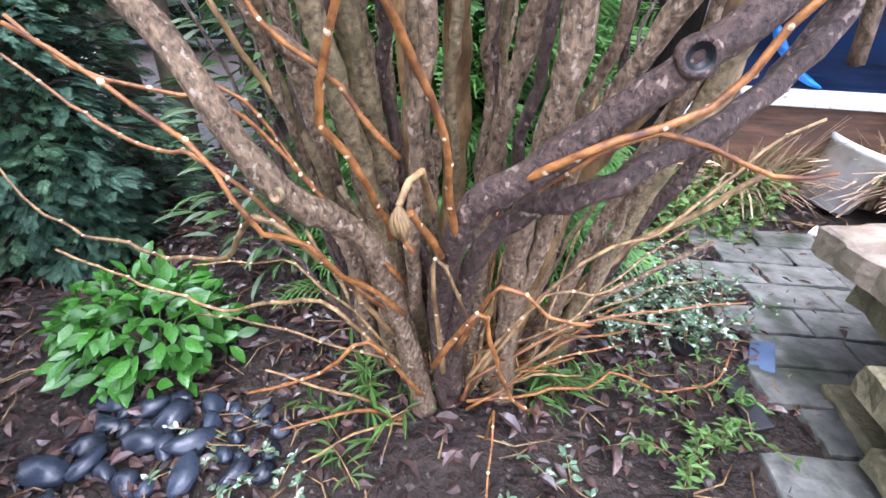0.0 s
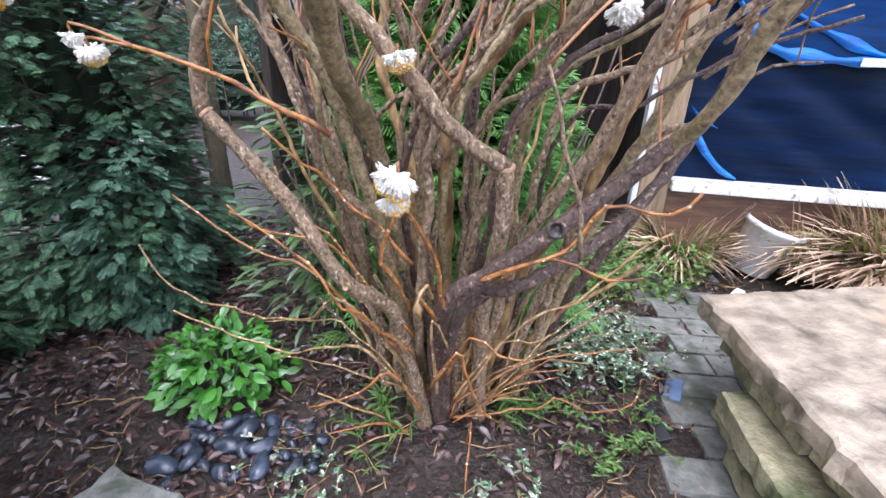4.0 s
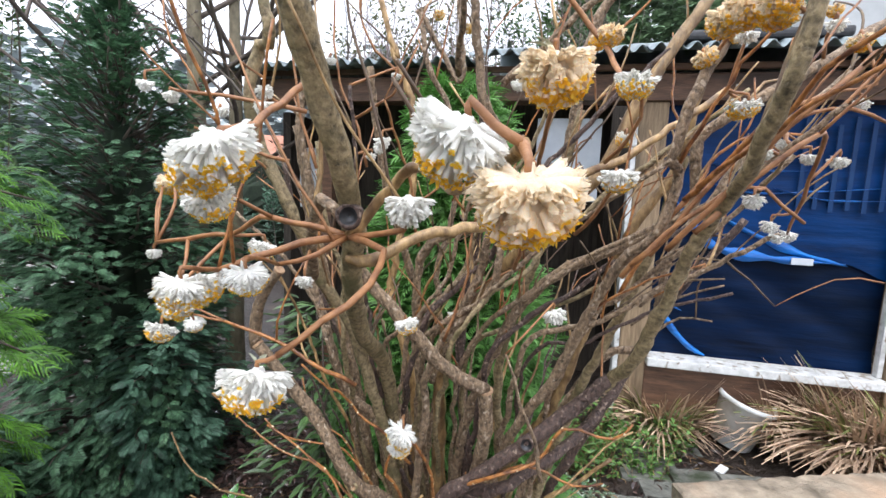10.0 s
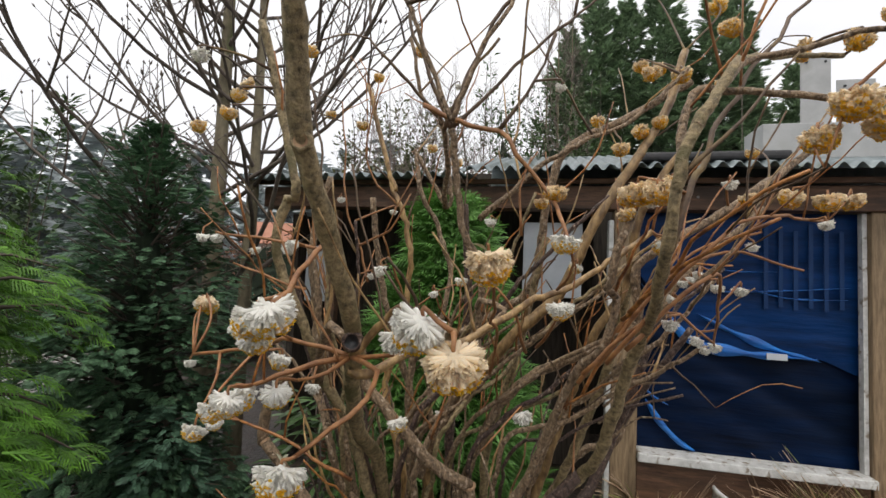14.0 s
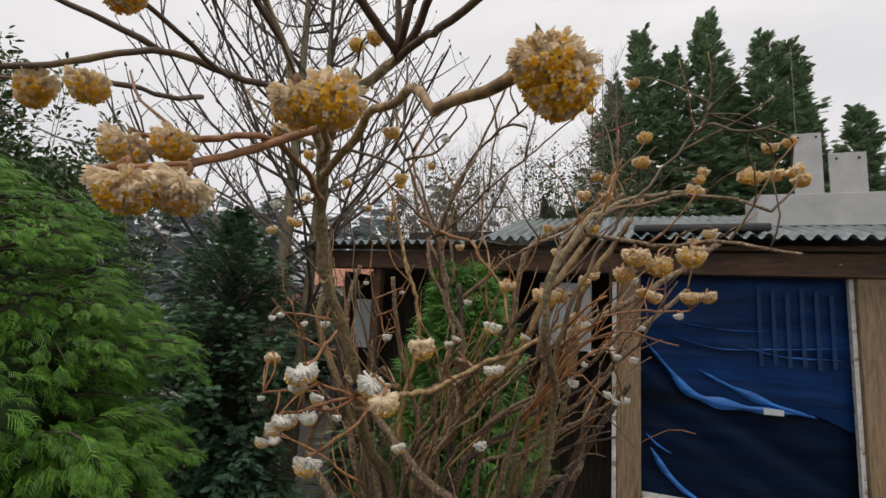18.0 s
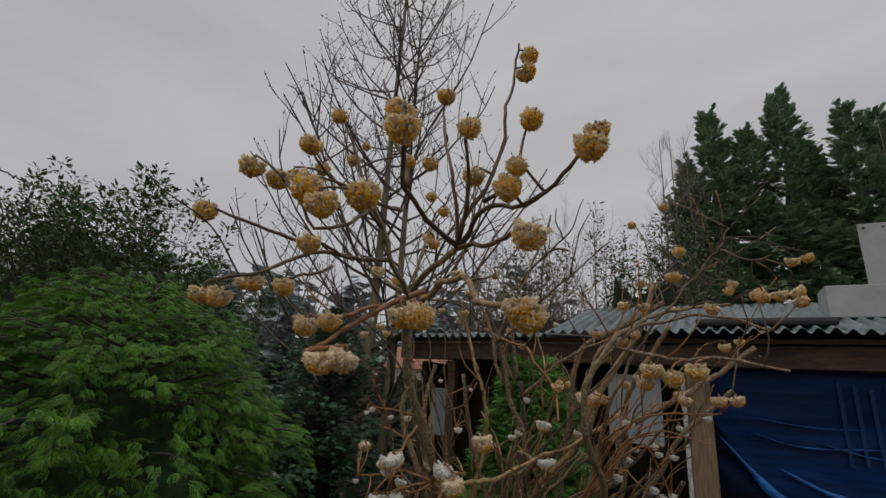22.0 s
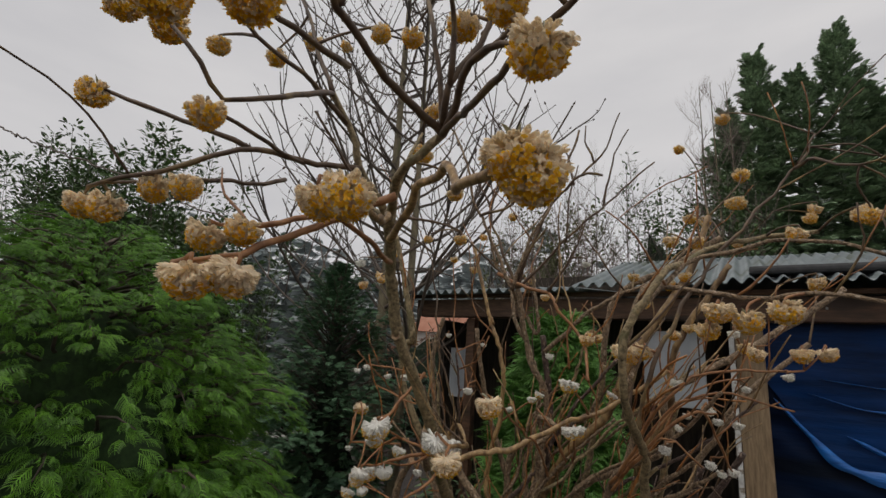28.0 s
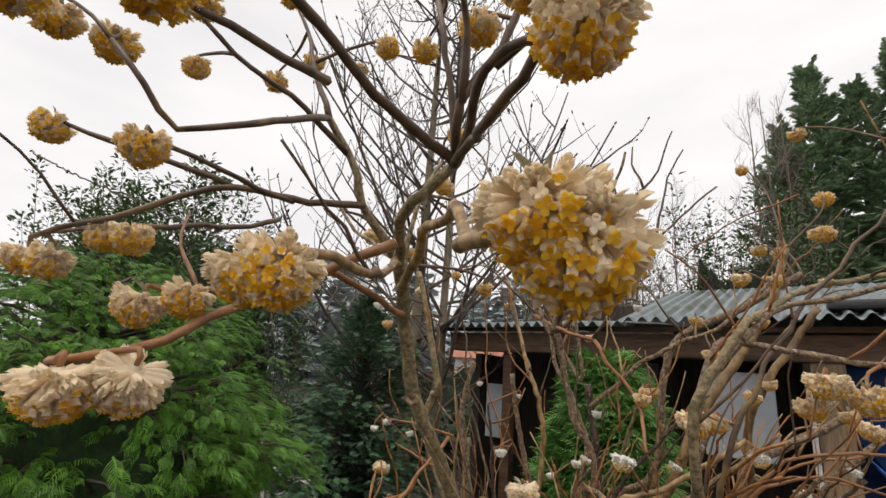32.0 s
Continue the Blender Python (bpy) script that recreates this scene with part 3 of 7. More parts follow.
# reflected bars, added as thin pale strips in front of the sheet
for k in range(6):
    shed_box("bar_reflection", (0.72 + 0.072 * k, 0.022, 1.27 + 0.012 * (k % 2)), (0.741 + 0.072 * k, 0.026, 1.74 - 0.02 * (k % 3)), M_BAR_REFLECTION, "faint reflected bar painted over the sheet", bevel=0.001)
# a bright reflection in the sheet, put in as a pale plate
shed_box("pale_reflection", (0.73, 0.012, 0.995), (0.83, 0.016, 1.03), M_SHEET, "small pale reflection drawn as a thin plate", bevel=0.001)

# corrugated roof sheets
def roof_sheet(u0, u1, v0, v1, z0, z1, pitch=0.076, label=""):
    nu = int((u1 - u0) / pitch * 8)
    verts, nv = [], 8
    for i in range(nu + 1):
        u = u0 + (u1 - u0) * i / nu
        r = 0.017 * math.sin(2 * math.pi * u / pitch)
        for j in range(nv + 1):
            s = j / nv
            sag = 0.006 * noise.noise(Vector((u * 1.5, s * 3, 2.0)))
            verts.append((u, v0 + (v1 - v0) * s, z0 + (z1 - z0) * s + r + sag))
    h = nv + 1
    k = len(verts)
    verts += [(a, b, c - 0.004) for a, b, c in verts]
    fs = [(i * h + j, (i + 1) * h + j, (i + 1) * h + j + 1, i * h + j + 1) for i in range(nu) for j in range(nv)]
    fs += [tuple(q + k for q in reversed(fc)) for fc in fs]
    fs += [(i * h, i * h + k, (i + 1) * h + k, (i + 1) * h) for i in range(nu)]
    return part_mesh("roof_sheet", mesh_of("roof_sheet", verts, fs, M_ROOF), shed, label)


ROOFW = 0.836
for k in range(4):
    roof_sheet(-0.95 + k * ROOFW, -0.95 + (k + 1) * ROOFW + 0.03, -0.30 - 0.02 * (k % 2), 1.15, 1.992 + 0.004 * (k % 2), 2.42 + 0.004 * (k % 2), label="grey green corrugated roof sheet")
for k in range(2):
    roof_sheet(-2.45 + k * 0.76, -2.45 + (k + 1) * 0.76 + 0.02, -0.26, 1.3, 1.972 + 0.004 * k, 2.16, label="lower corrugated roof sheet")
shed_box("roof_back", (-0.95, 1.14, 2.0), (2.4, 1.18, 2.43), M_ROOF)
# felt strip and pale metal duct lying on the roof
bm = box(bmesh.new(), (0.02, -0.25, 2.040), (0.74, -0.10, 2.085), 0.015)
part("felt_strip", bm, M_FLASH, shed, "black felt strip lying on the roof")
duct = thing("metal_duct", "pale grey folded metal duct on the shed roof", "metal duct", place=pose(1.0, 2.06, 0, 0, 0, -6.8))
box_part("flange", (0.78, 0.19, 2.15), (3.1, 0.46, 2.36), M_METAL, duct, bevel=0.006)
box_part("upright_plate", (1.03, 0.30, 2.363), (1.19, 0.312, 2.80), M_METAL, duct, bevel=0.003)
box_part("upright_plate", (1.23, 0.32, 2.363), (1.43, 0.332, 2.66), M_METAL, duct, bevel=0.003)
for u, z in ((1.06, 2.77), (1.16, 2.77), (1.27, 2.62), (1.39, 2.62)):
    bm = bmesh.new()
    bmesh.ops.create_cone(bm, segments=10, radius1=0.008, radius2=0.008, depth=0.004, cap_ends=True, matrix=Matrix.Translation((u, 0.297 if u < 1.22 else 0.317, z)) @ Matrix.Rotation(radians(90), 4, "X"))
    part("bolt_hole", bm, M_BLACK, duct)


# ---- evergreens, hedges and bare trees ----
def up_mix(d, k):
    v = np.array(d, float) + np.array((0, 0, k))
    return v / np.linalg.norm(v)


def conifer(name, label, x, y, h, r, n, material, seed, size=(0.07, 0.12), shape=None, profile=None, droop=0.25, base=0.0, category="conifer", rag=0.0, lumps=0.30, core=None):
    """A tapered trunk with short limbs, a solid core coloured as inner shade and a shell of many small sprays."""
    g = np.random.RandomState(seed)
    prof = profile or (lambda s: (1 - s) ** 0.75)
    top = thing(name, label, category, place=pose(x, y, base))
    line = [(0, 0, -0.02), (0.01, 0, h * 0.5), (0, 0.01, h * 0.97)]
    v, f = tube_data(smooth_line(line, 0.1), np.linspace(0.05, 0.008, len(smooth_line(line, 0.1))) * (h / 2 + 0.2), 8)
    part_mesh("trunk", mesh_of("trunk", v, f, M_TRUNK), top)
    # limbs
    v, f = [], []
    for i in range(60):
        s = g.uniform(0.03, 0.95)
        a = g.uniform(0, 6.283)
        R = r * prof(s) * g.uniform(0.55, 0.85)
        ln = [(0, 0, s * h), (R * 0.5 * math.cos(a), R * 0.5 * math.sin(a), s * h + 0.05 * R), (R * math.cos(a), R * math.sin(a), s * h + 0.1 * R)]
        a1, f1 = tube_data(ln, (0.008, 0.006, 0.002), 4, len(v))
        v += a1
        f += f1
    tagged(part_mesh("framework", mesh_of("framework", v, f, M_BARE), top), kind="stuff")
    # sprays
    sv, sf = shape or frond_shape()
    places = []
    for i in range(n):
        s = g.beta(1.0, 1.35) if profile is None else g.uniform(0, 1)
        a = g.uniform(0, 6.283)
        lump = 0.82 + lumps * noise.noise(Vector((math.cos(a) * 2.2, math.sin(a) * 2.2, s * h * 3.2 + seed))) + 0.4 * lumps * noise.noise(Vector((math.cos(a) * 6, math.sin(a) * 6, s * h * 9 + seed)))
        R = r * prof(s) * lump * (1 + rag * g.uniform(-0.6, 1.0))
        s = min(1.06, s + rag * 0.08 * g.normal())
        k = g.uniform(0, 1) ** 0.4
        d = np.array((math.cos(a), math.sin(a), 0))
        pos = d * R * (0.35 + 0.65 * k) + np.array((0, 0, s * h * 0.98 + 0.03))
        way = up_mix(d + g.normal(0, 0.35, 3), droop)
        places.append(frame_along(pos, way, (d[0] * 0.4, d[1] * 0.4, 1), g.uniform(*size), g.normal(0, 0.5)))
    part_mesh("foliage", scatter("foliage", sv, sf, places, material, smooth=False), top)
    # solid core; the shade between the sprays is in its colour
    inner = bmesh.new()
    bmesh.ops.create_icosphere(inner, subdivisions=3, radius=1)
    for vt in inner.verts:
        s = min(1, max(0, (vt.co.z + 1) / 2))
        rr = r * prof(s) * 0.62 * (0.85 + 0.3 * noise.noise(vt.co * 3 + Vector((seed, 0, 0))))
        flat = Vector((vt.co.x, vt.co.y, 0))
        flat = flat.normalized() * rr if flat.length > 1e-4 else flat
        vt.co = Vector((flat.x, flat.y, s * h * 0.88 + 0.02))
    part("inner_core", inner, core or M_CORE_SHADE, top, "solid core standing for inner twigs and their shade", smooth=True)
    return top


def thread_shape():
    """A drooping thread-leaved spray: thin hanging strands on a curved rib."""
    v, f = [], []

    def strand(p, w):
        p = [np.array(q, float) for q in p]
        for i in range(len(p) - 1):
            d = p[i + 1] - p[i]
            x = np.cross(d, (0.2, 0.1, 1.0))
            x /= np.linalg.norm(x) + 1e-6
            k = len(v)
            wa, wb = w * (1 - 0.25 * i), w * (1 - 0.25 * (i + 1))
            v.extend([tuple(p[i] - x * wa), tuple(p[i] + x * wa), tuple(p[i + 1] + x * wb), tuple(p[i + 1] - x * wb)])
            f.append((k, k + 1, k + 2, k + 3))
    strand([(0, 0, 0), (0, 0.45, 0.06), (0, 0.8, -0.06), (0, 1.0, -0.3)], 0.035)
    for i, y in enumerate((0.12, 0.25, 0.38, 0.5, 0.62, 0.74, 0.86)):
        L = 0.55 - 0.3 * y
        z = 0.12 * y - 0.4 * y * y * y
        for s in (-1, 1):
            strand([(0, y, z), (s * L * 0.4, y + L * 0.5, z - 0.02), (s * L * 0.62, y + L * 0.85, z - L * 0.42)], 0.024)
    return v, f


def fan_tree(name, label, x, y, h, r, profile, fans, sprays, material, seed, category="conifer", size=(0.05, 0.09), reach=0.22, lift=0.15, sag=0.5, shape=None, core=0.55, low=0.02, flat=0.30, core_mat=None, rag=0.25, spire=1.2):
    """An evergreen of many separate branch fans with dark hollows between them: trunk, branches, sprays along every
    fan, a solid heart whose dark colour is the hollows' shade.
    """
    g = np.random.RandomState(seed)
    top = thing(name, label, category, place=pose(x, y, 0))
    sl = smooth_line([(0, 0, -0.02), (0.012, 0, h * 0.5), (0, 0.01, h * 0.98)], 0.1)
    v, f = tube_data(sl, np.linspace(0.026 * h, 0.004, len(sl)), 8)
    part_mesh("trunk", mesh_of("trunk", v, f, M_TRUNK), top)
    sv, sf = shape or frond_shape(8, 0.42, 0.3, 0.05)
    v, f, places = [], [], []
    for i in range(fans):
        s = low + (0.985 - low) * (max(0.0, i + g.uniform(-0.4, 0.4)) / fans) ** 1.15
        s = min(0.985, max(low, s))
        a = g.uniform(0, 6.283)
        R = r * profile(s) * (1 + rag * g.uniform(-1.0, 0.7))
        out = np.array((math.cos(a), math.sin(a), 0.0))
        side = np.array((-math.sin(a), math.cos(a), 0.0))
        L = max(0.016 * h, min(R, reach * g.uniform(0.8, 1.25)))
        root = out * max(0.0, R - L) * 0.9 + np.array((0, 0, s * h))
        rise = lift * (0.4 + s + spire * s ** 5) + g.normal(0, 0.10)
        line = [root + out * L * q * (1 - 0.12 * sag * q * q) + np.array((0, 0, L * (rise * q * 1.3 - sag * q * q * 0.8))) + side * L * 0.12 * math.sin(2.2 * q + i) for q in (0, 0.35, 0.7, 1.0)]
        a1, f1 = tube_data([np.array((0, 0, s * h - 0.12 * R)), root] + line[1:], (0.007, 0.006, 0.005, 0.003, 0.0015), 4, len(v))
        v += a1
        f += f1
        for k in range(sprays):
            q = g.uniform(0.08, 1.0) ** 0.75
            p = np.array([np.interp(q, (0, 0.35, 0.7, 1.0), [c[m] for c in line]) for m in range(3)])
            w = g.uniform(-1, 1)
            p = p + side * w * L * flat * (1.15 - q) * 1.2 + np.array((0, 0, g.normal(0, 0.025) * L * 4 - 0.06 * L * abs(w)))
            way = out * (0.55 + 0.5 * q) + side * w * 0.95 + np.array((0, 0, rise * 0.7 - sag * q * 1.1)) + g.normal(0, 0.16, 3)
            places.append(frame_along(p, way, (out[0] * 0.35, out[1] * 0.35, 1), g.uniform(*size) * (1.1 - 0.3 * q) * (1 - 0.5 * s ** 3), g.normal(0, 0.3)))
    tagged(part_mesh("framework", mesh_of("framework", v, f, M_BARE), top), kind="stuff")
    part_mesh("foliage", scatter("foliage", sv, sf, places, material, smooth=False), top)
    # solid heart, shade of the gaps painted as its dark colour
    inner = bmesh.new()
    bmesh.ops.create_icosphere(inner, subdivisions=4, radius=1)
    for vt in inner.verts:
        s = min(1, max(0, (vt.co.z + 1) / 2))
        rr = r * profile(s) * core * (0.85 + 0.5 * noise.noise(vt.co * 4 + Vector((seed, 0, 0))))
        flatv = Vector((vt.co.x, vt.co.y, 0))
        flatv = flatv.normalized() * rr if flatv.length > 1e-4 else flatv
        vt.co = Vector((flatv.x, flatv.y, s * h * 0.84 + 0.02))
    part("inner_core", inner, core_mat or M_CORE_SHADE, top, "solid core standing for inner twigs and their shade", smooth=True)
    return top



mound = lambda s: math.sqrt(max(0.0, 1 - max(0.0, (s - 0.42) / 0.58) ** 2.2)) * (0.42 + 0.58 * min(1, s / 0.5))
fan_tree("thuja", "dense dark green conical thuja beside the bed", -1.50, 1.42, 2.06, 0.54, lambda s: min(1.0, (1 - s) / 0.44) ** 0.9 * (0.9 + 0.1 * math.sin(19 * s)), 420, 26, M_THUJA, 3, reach=0.26, lift=0.55, sag=0.25, core=0.34, rag=0.28, size=(0.055, 0.10))
fan_tree("low_conifer", "low blue-green conifer with flat sprays over the mulch", -1.19, 1.22, 0.76, 0.31, lambda s: (1 - s) ** 0.5 * (0.75 + 0.5 * s), 120, 24, M_THUJA_LOW, 5, reach=0.20, lift=0.25, sag=0.35, core=0.5)
fan_tree("low_conifer", "low spreading dark conifer at the edge of the bed", -1.66, 0.72, 0.52, 0.38, lambda s: (1 - s) ** 0.5, 80, 24, M_THUJA, 6, reach=0.2, lift=0.2, sag=0.3, core=0.5)
fan_tree("thread_cypress", "broad mounded light green thread-leaved cypress", -1.36, -0.20, 1.86, 0.83, mound, 640, 30, M_CYPRESS, 8, "cypress", (0.056, 0.100), reach=0.26, lift=0.38, sag=0.62, spire=0.0, shape=thread_shape(), core=0.74, rag=0.20, flat=0.42, core_mat=M_CYP_CORE)
conifer("feathery_conifer", "fresh green feathery conifer growing behind the shrub", 0.02, 1.50, 1.70, 0.56, 4600, M_MID, 9, (0.09, 0.17), shape=thread_shape(), profile=lambda s: (1 - s) ** 0.6, droop=0.55)
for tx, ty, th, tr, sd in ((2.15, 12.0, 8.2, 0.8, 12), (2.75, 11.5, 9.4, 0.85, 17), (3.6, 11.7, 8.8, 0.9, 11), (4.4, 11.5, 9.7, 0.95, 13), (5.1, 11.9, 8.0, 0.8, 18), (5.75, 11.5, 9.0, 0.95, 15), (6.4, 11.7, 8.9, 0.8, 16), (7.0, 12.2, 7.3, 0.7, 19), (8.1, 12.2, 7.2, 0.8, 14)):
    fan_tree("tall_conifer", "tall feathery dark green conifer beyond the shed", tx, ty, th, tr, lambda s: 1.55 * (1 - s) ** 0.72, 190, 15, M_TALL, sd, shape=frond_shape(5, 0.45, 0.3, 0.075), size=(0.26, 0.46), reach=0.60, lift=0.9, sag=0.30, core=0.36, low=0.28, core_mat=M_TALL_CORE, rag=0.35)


def hedge(name, label, x0, x1, y, h, depth, n, material, seed, leaf=0.06, spikes=30):
    """A loose hedge: upright shoots that carry small leaves, denser low down."""
    g = np.random.RandomState(seed)
    top = thing(name, label, "hedge", place=pose((x0 + x1) / 2, y, 0))
    half = (x1 - x0) / 2
    v, f, places = [], [], []
    lv, lf = leaf_shape(0.42)
    for i in range(spikes):
        x, d = g.uniform(-half, half), g.uniform(-depth, depth)
        hh = h * g.uniform(0.72, 1.12)
        lean = g.normal(0, 0.09, 2)
        ln = [(x, d, 0), (x + lean[0] * hh * 0.5, d + lean[1] * hh * 0.5, hh * 0.5), (x + lean[0] * hh * 1.2, d + lean[1] * hh, hh)]
        a1, f1 = tube_data(smooth_line(ln, 0.3), np.linspace(0.012, 0.003, len(smooth_line(ln, 0.3))), 4, len(v))
        v += a1
        f += f1
        for k in range(n // spikes):
            s = 1 - g.uniform(0, 1) ** 1.5 * 0.85
            p = np.array(ln[0]) * (1 - s) + np.array(ln[2]) * s
            a = g.uniform(0, 6.283)
            spread = 0.16 * h * (1.1 - s) + 0.05
            way = np.array((math.cos(a), math.sin(a), g.uniform(0.1, 1.2)))
            places.append(frame_along(p + way * spread * g.uniform(0, 1) * (1, 1, 0.3), way, (0, 0, 1), leaf * g.uniform(0.6, 1.3), g.normal(0, 0.6)))
    tagged(part_mesh("framework", mesh_of("framework", v, f, M_BARE), top), kind="stuff")
    part_mesh("foliage", scatter("foliage", lv, lf, places, material, smooth=False), top)
    # lumpy solid core, coloured as shade except in the mossy bush
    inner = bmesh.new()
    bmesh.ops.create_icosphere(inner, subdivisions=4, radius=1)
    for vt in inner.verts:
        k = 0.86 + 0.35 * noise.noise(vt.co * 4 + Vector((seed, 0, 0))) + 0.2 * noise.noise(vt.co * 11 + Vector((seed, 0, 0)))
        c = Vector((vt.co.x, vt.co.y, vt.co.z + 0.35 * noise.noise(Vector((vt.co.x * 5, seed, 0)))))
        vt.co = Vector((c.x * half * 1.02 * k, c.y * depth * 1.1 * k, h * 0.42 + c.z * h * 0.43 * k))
    part("inner_core", inner, M_CORE_SHADE if material != M_MOSSY else M_MOSSY, top, "solid core standing for inner twigs and their shade", smooth=False)
    return top


hedge("laurel_hedge", "loose evergreen hedge with upright shoots", -5.3, -3.6, 2.3, 2.55, 0.5, 19000, M_LAUREL, 21, 0.068, 110)
hedge("laurel_hedge", "tall loose evergreen hedge with long upright shoots", -9.2, -5.2, 2.5, 3.95, 0.6, 26000, M_LAUREL, 26, 0.085, 150)
hedge("shrub_border", "mixed grey-green shrubs behind the thuja", -8.0, -2.6, 6.0, 1.15, 0.6, 7000, M_THUJA_LOW, 22, 0.06, 40)
hedge("russet_hedge", "clipped russet beech hedge in the distance", -6.5, -1.6, 8.6, 2.1, 0.4, 2600, M_RUSSET, 23, 0.10, 50)
hedge("evergreen_bush", "loose evergreen bush behind the shed roof", -0.1, 1.9, 7.4, 4.3, 0.8, 9000, M_LAUREL, 24, 0.075, 90)
hedge("evergreen_bush", "olive evergreen bush behind the shed roof", -2.1, -0.7, 7.2, 3.9, 0.6, 8000, M_MOSSY, 25, 0.075, 80)


def bare_tree(name, label, x, y, h, seed, material, spread=0.5, trunk_r=0.05, stems=((0, 0),), limbs=40, twig=1.0, lo=0.25, buds=True, rise=1.2):
    """Upright leafless stems with rising limbs that fork into fine twigs with buds."""
    g = np.random.RandomState(seed)
    top = thing(name, label, "tree", place=pose(x, y, 0))
    for sx, sy in stems:
        ln = [(sx, sy, -0.05), (sx * 1.1 + g.normal(0, 0.02), sy, h * 0.35), (sx * 1.2 + g.normal(0, 0.03), sy, h * 0.7), (sx + g.normal(0, 0.05), sy, h)]
        sl = smooth_line(ln, 0.12)
        v, f = tube_data(sl, np.linspace(trunk_r, trunk_r * 0.12, len(sl)), 9, wobble=0.07, seed=seed)
        part_mesh("trunk", mesh_of("trunk", v, f, M_TRUNK if trunk_r > 0.03 else material), top)
    v, f, bud = [], [], []

    def grow(p, d, L, r, level):
        k = 4 if level < 2 else 3
        pts = [p]
        q, w = np.array(p, float), np.array(d, float)
        for i in range(k):
            w = w + g.normal(0, 0.10, 3) + np.array((0, 0, 0.10 * rise))
            w /= np.linalg.norm(w)
            q = q + w * L / k
            pts.append(q.copy())
        a1, f1 = tube_data(pts, np.linspace(r, r * 0.45, len(pts)), 5 if level == 0 else 3, len(v), cap=False)
        v.extend(a1)
        f.extend(f1)
        if level < 2:
            for i in range(1, k + 1):
                for _ in range(2 if level == 0 else 1):
                    a = g.uniform(0, 6.283)
                    side = np.array((math.cos(a), math.sin(a), g.uniform(0.1, 0.9)))
                    grow(pts[i], w * 0.5 + side * 0.75, L * g.uniform(0.35, 0.6), r * 0.5, level + 1)
        elif buds:
            for q in pts[1:]:
                bud.append(frame_along(q, w + g.normal(0, 0.4, 3), (1, 0, 0.2), 0.022 * twig, 0))
    for i in range(limbs):
        sx, sy = stems[i % len(stems)]
        s = lo + (0.98 - lo) * (i + g.uniform(0, 1)) / limbs
        a = g.uniform(0, 6.283)
        L = spread * (1.15 - s) * g.uniform(0.7, 1.2) + 0.12 * twig
        d = np.array((math.cos(a), math.sin(a), g.uniform(0.35, 1.0) * rise))
        grow((sx * 1.1, sy, s * h), d / np.linalg.norm(d), L, 0.009 * twig * (1.25 - s), 0)
    part_mesh("crown", mesh_of("crown", v, f, material), top)
    if bud:
        bv = [(0, 0, 0), (0.16, 0.4, 0), (0, 0.4, 0.16), (-0.16, 0.4, 0), (0, 0.4, -0.16), (0, 1, 0)]
        bf = [(0, 1, 2), (0, 2, 3), (0, 3, 4), (0, 4, 1), (5, 2, 1), (5, 3, 2), (5, 4, 3), (5, 1, 4)]
        part_mesh("bud_cover", scatter("bud_cover", bv, bf, bud[:2500], M_BARE), top)
    return top


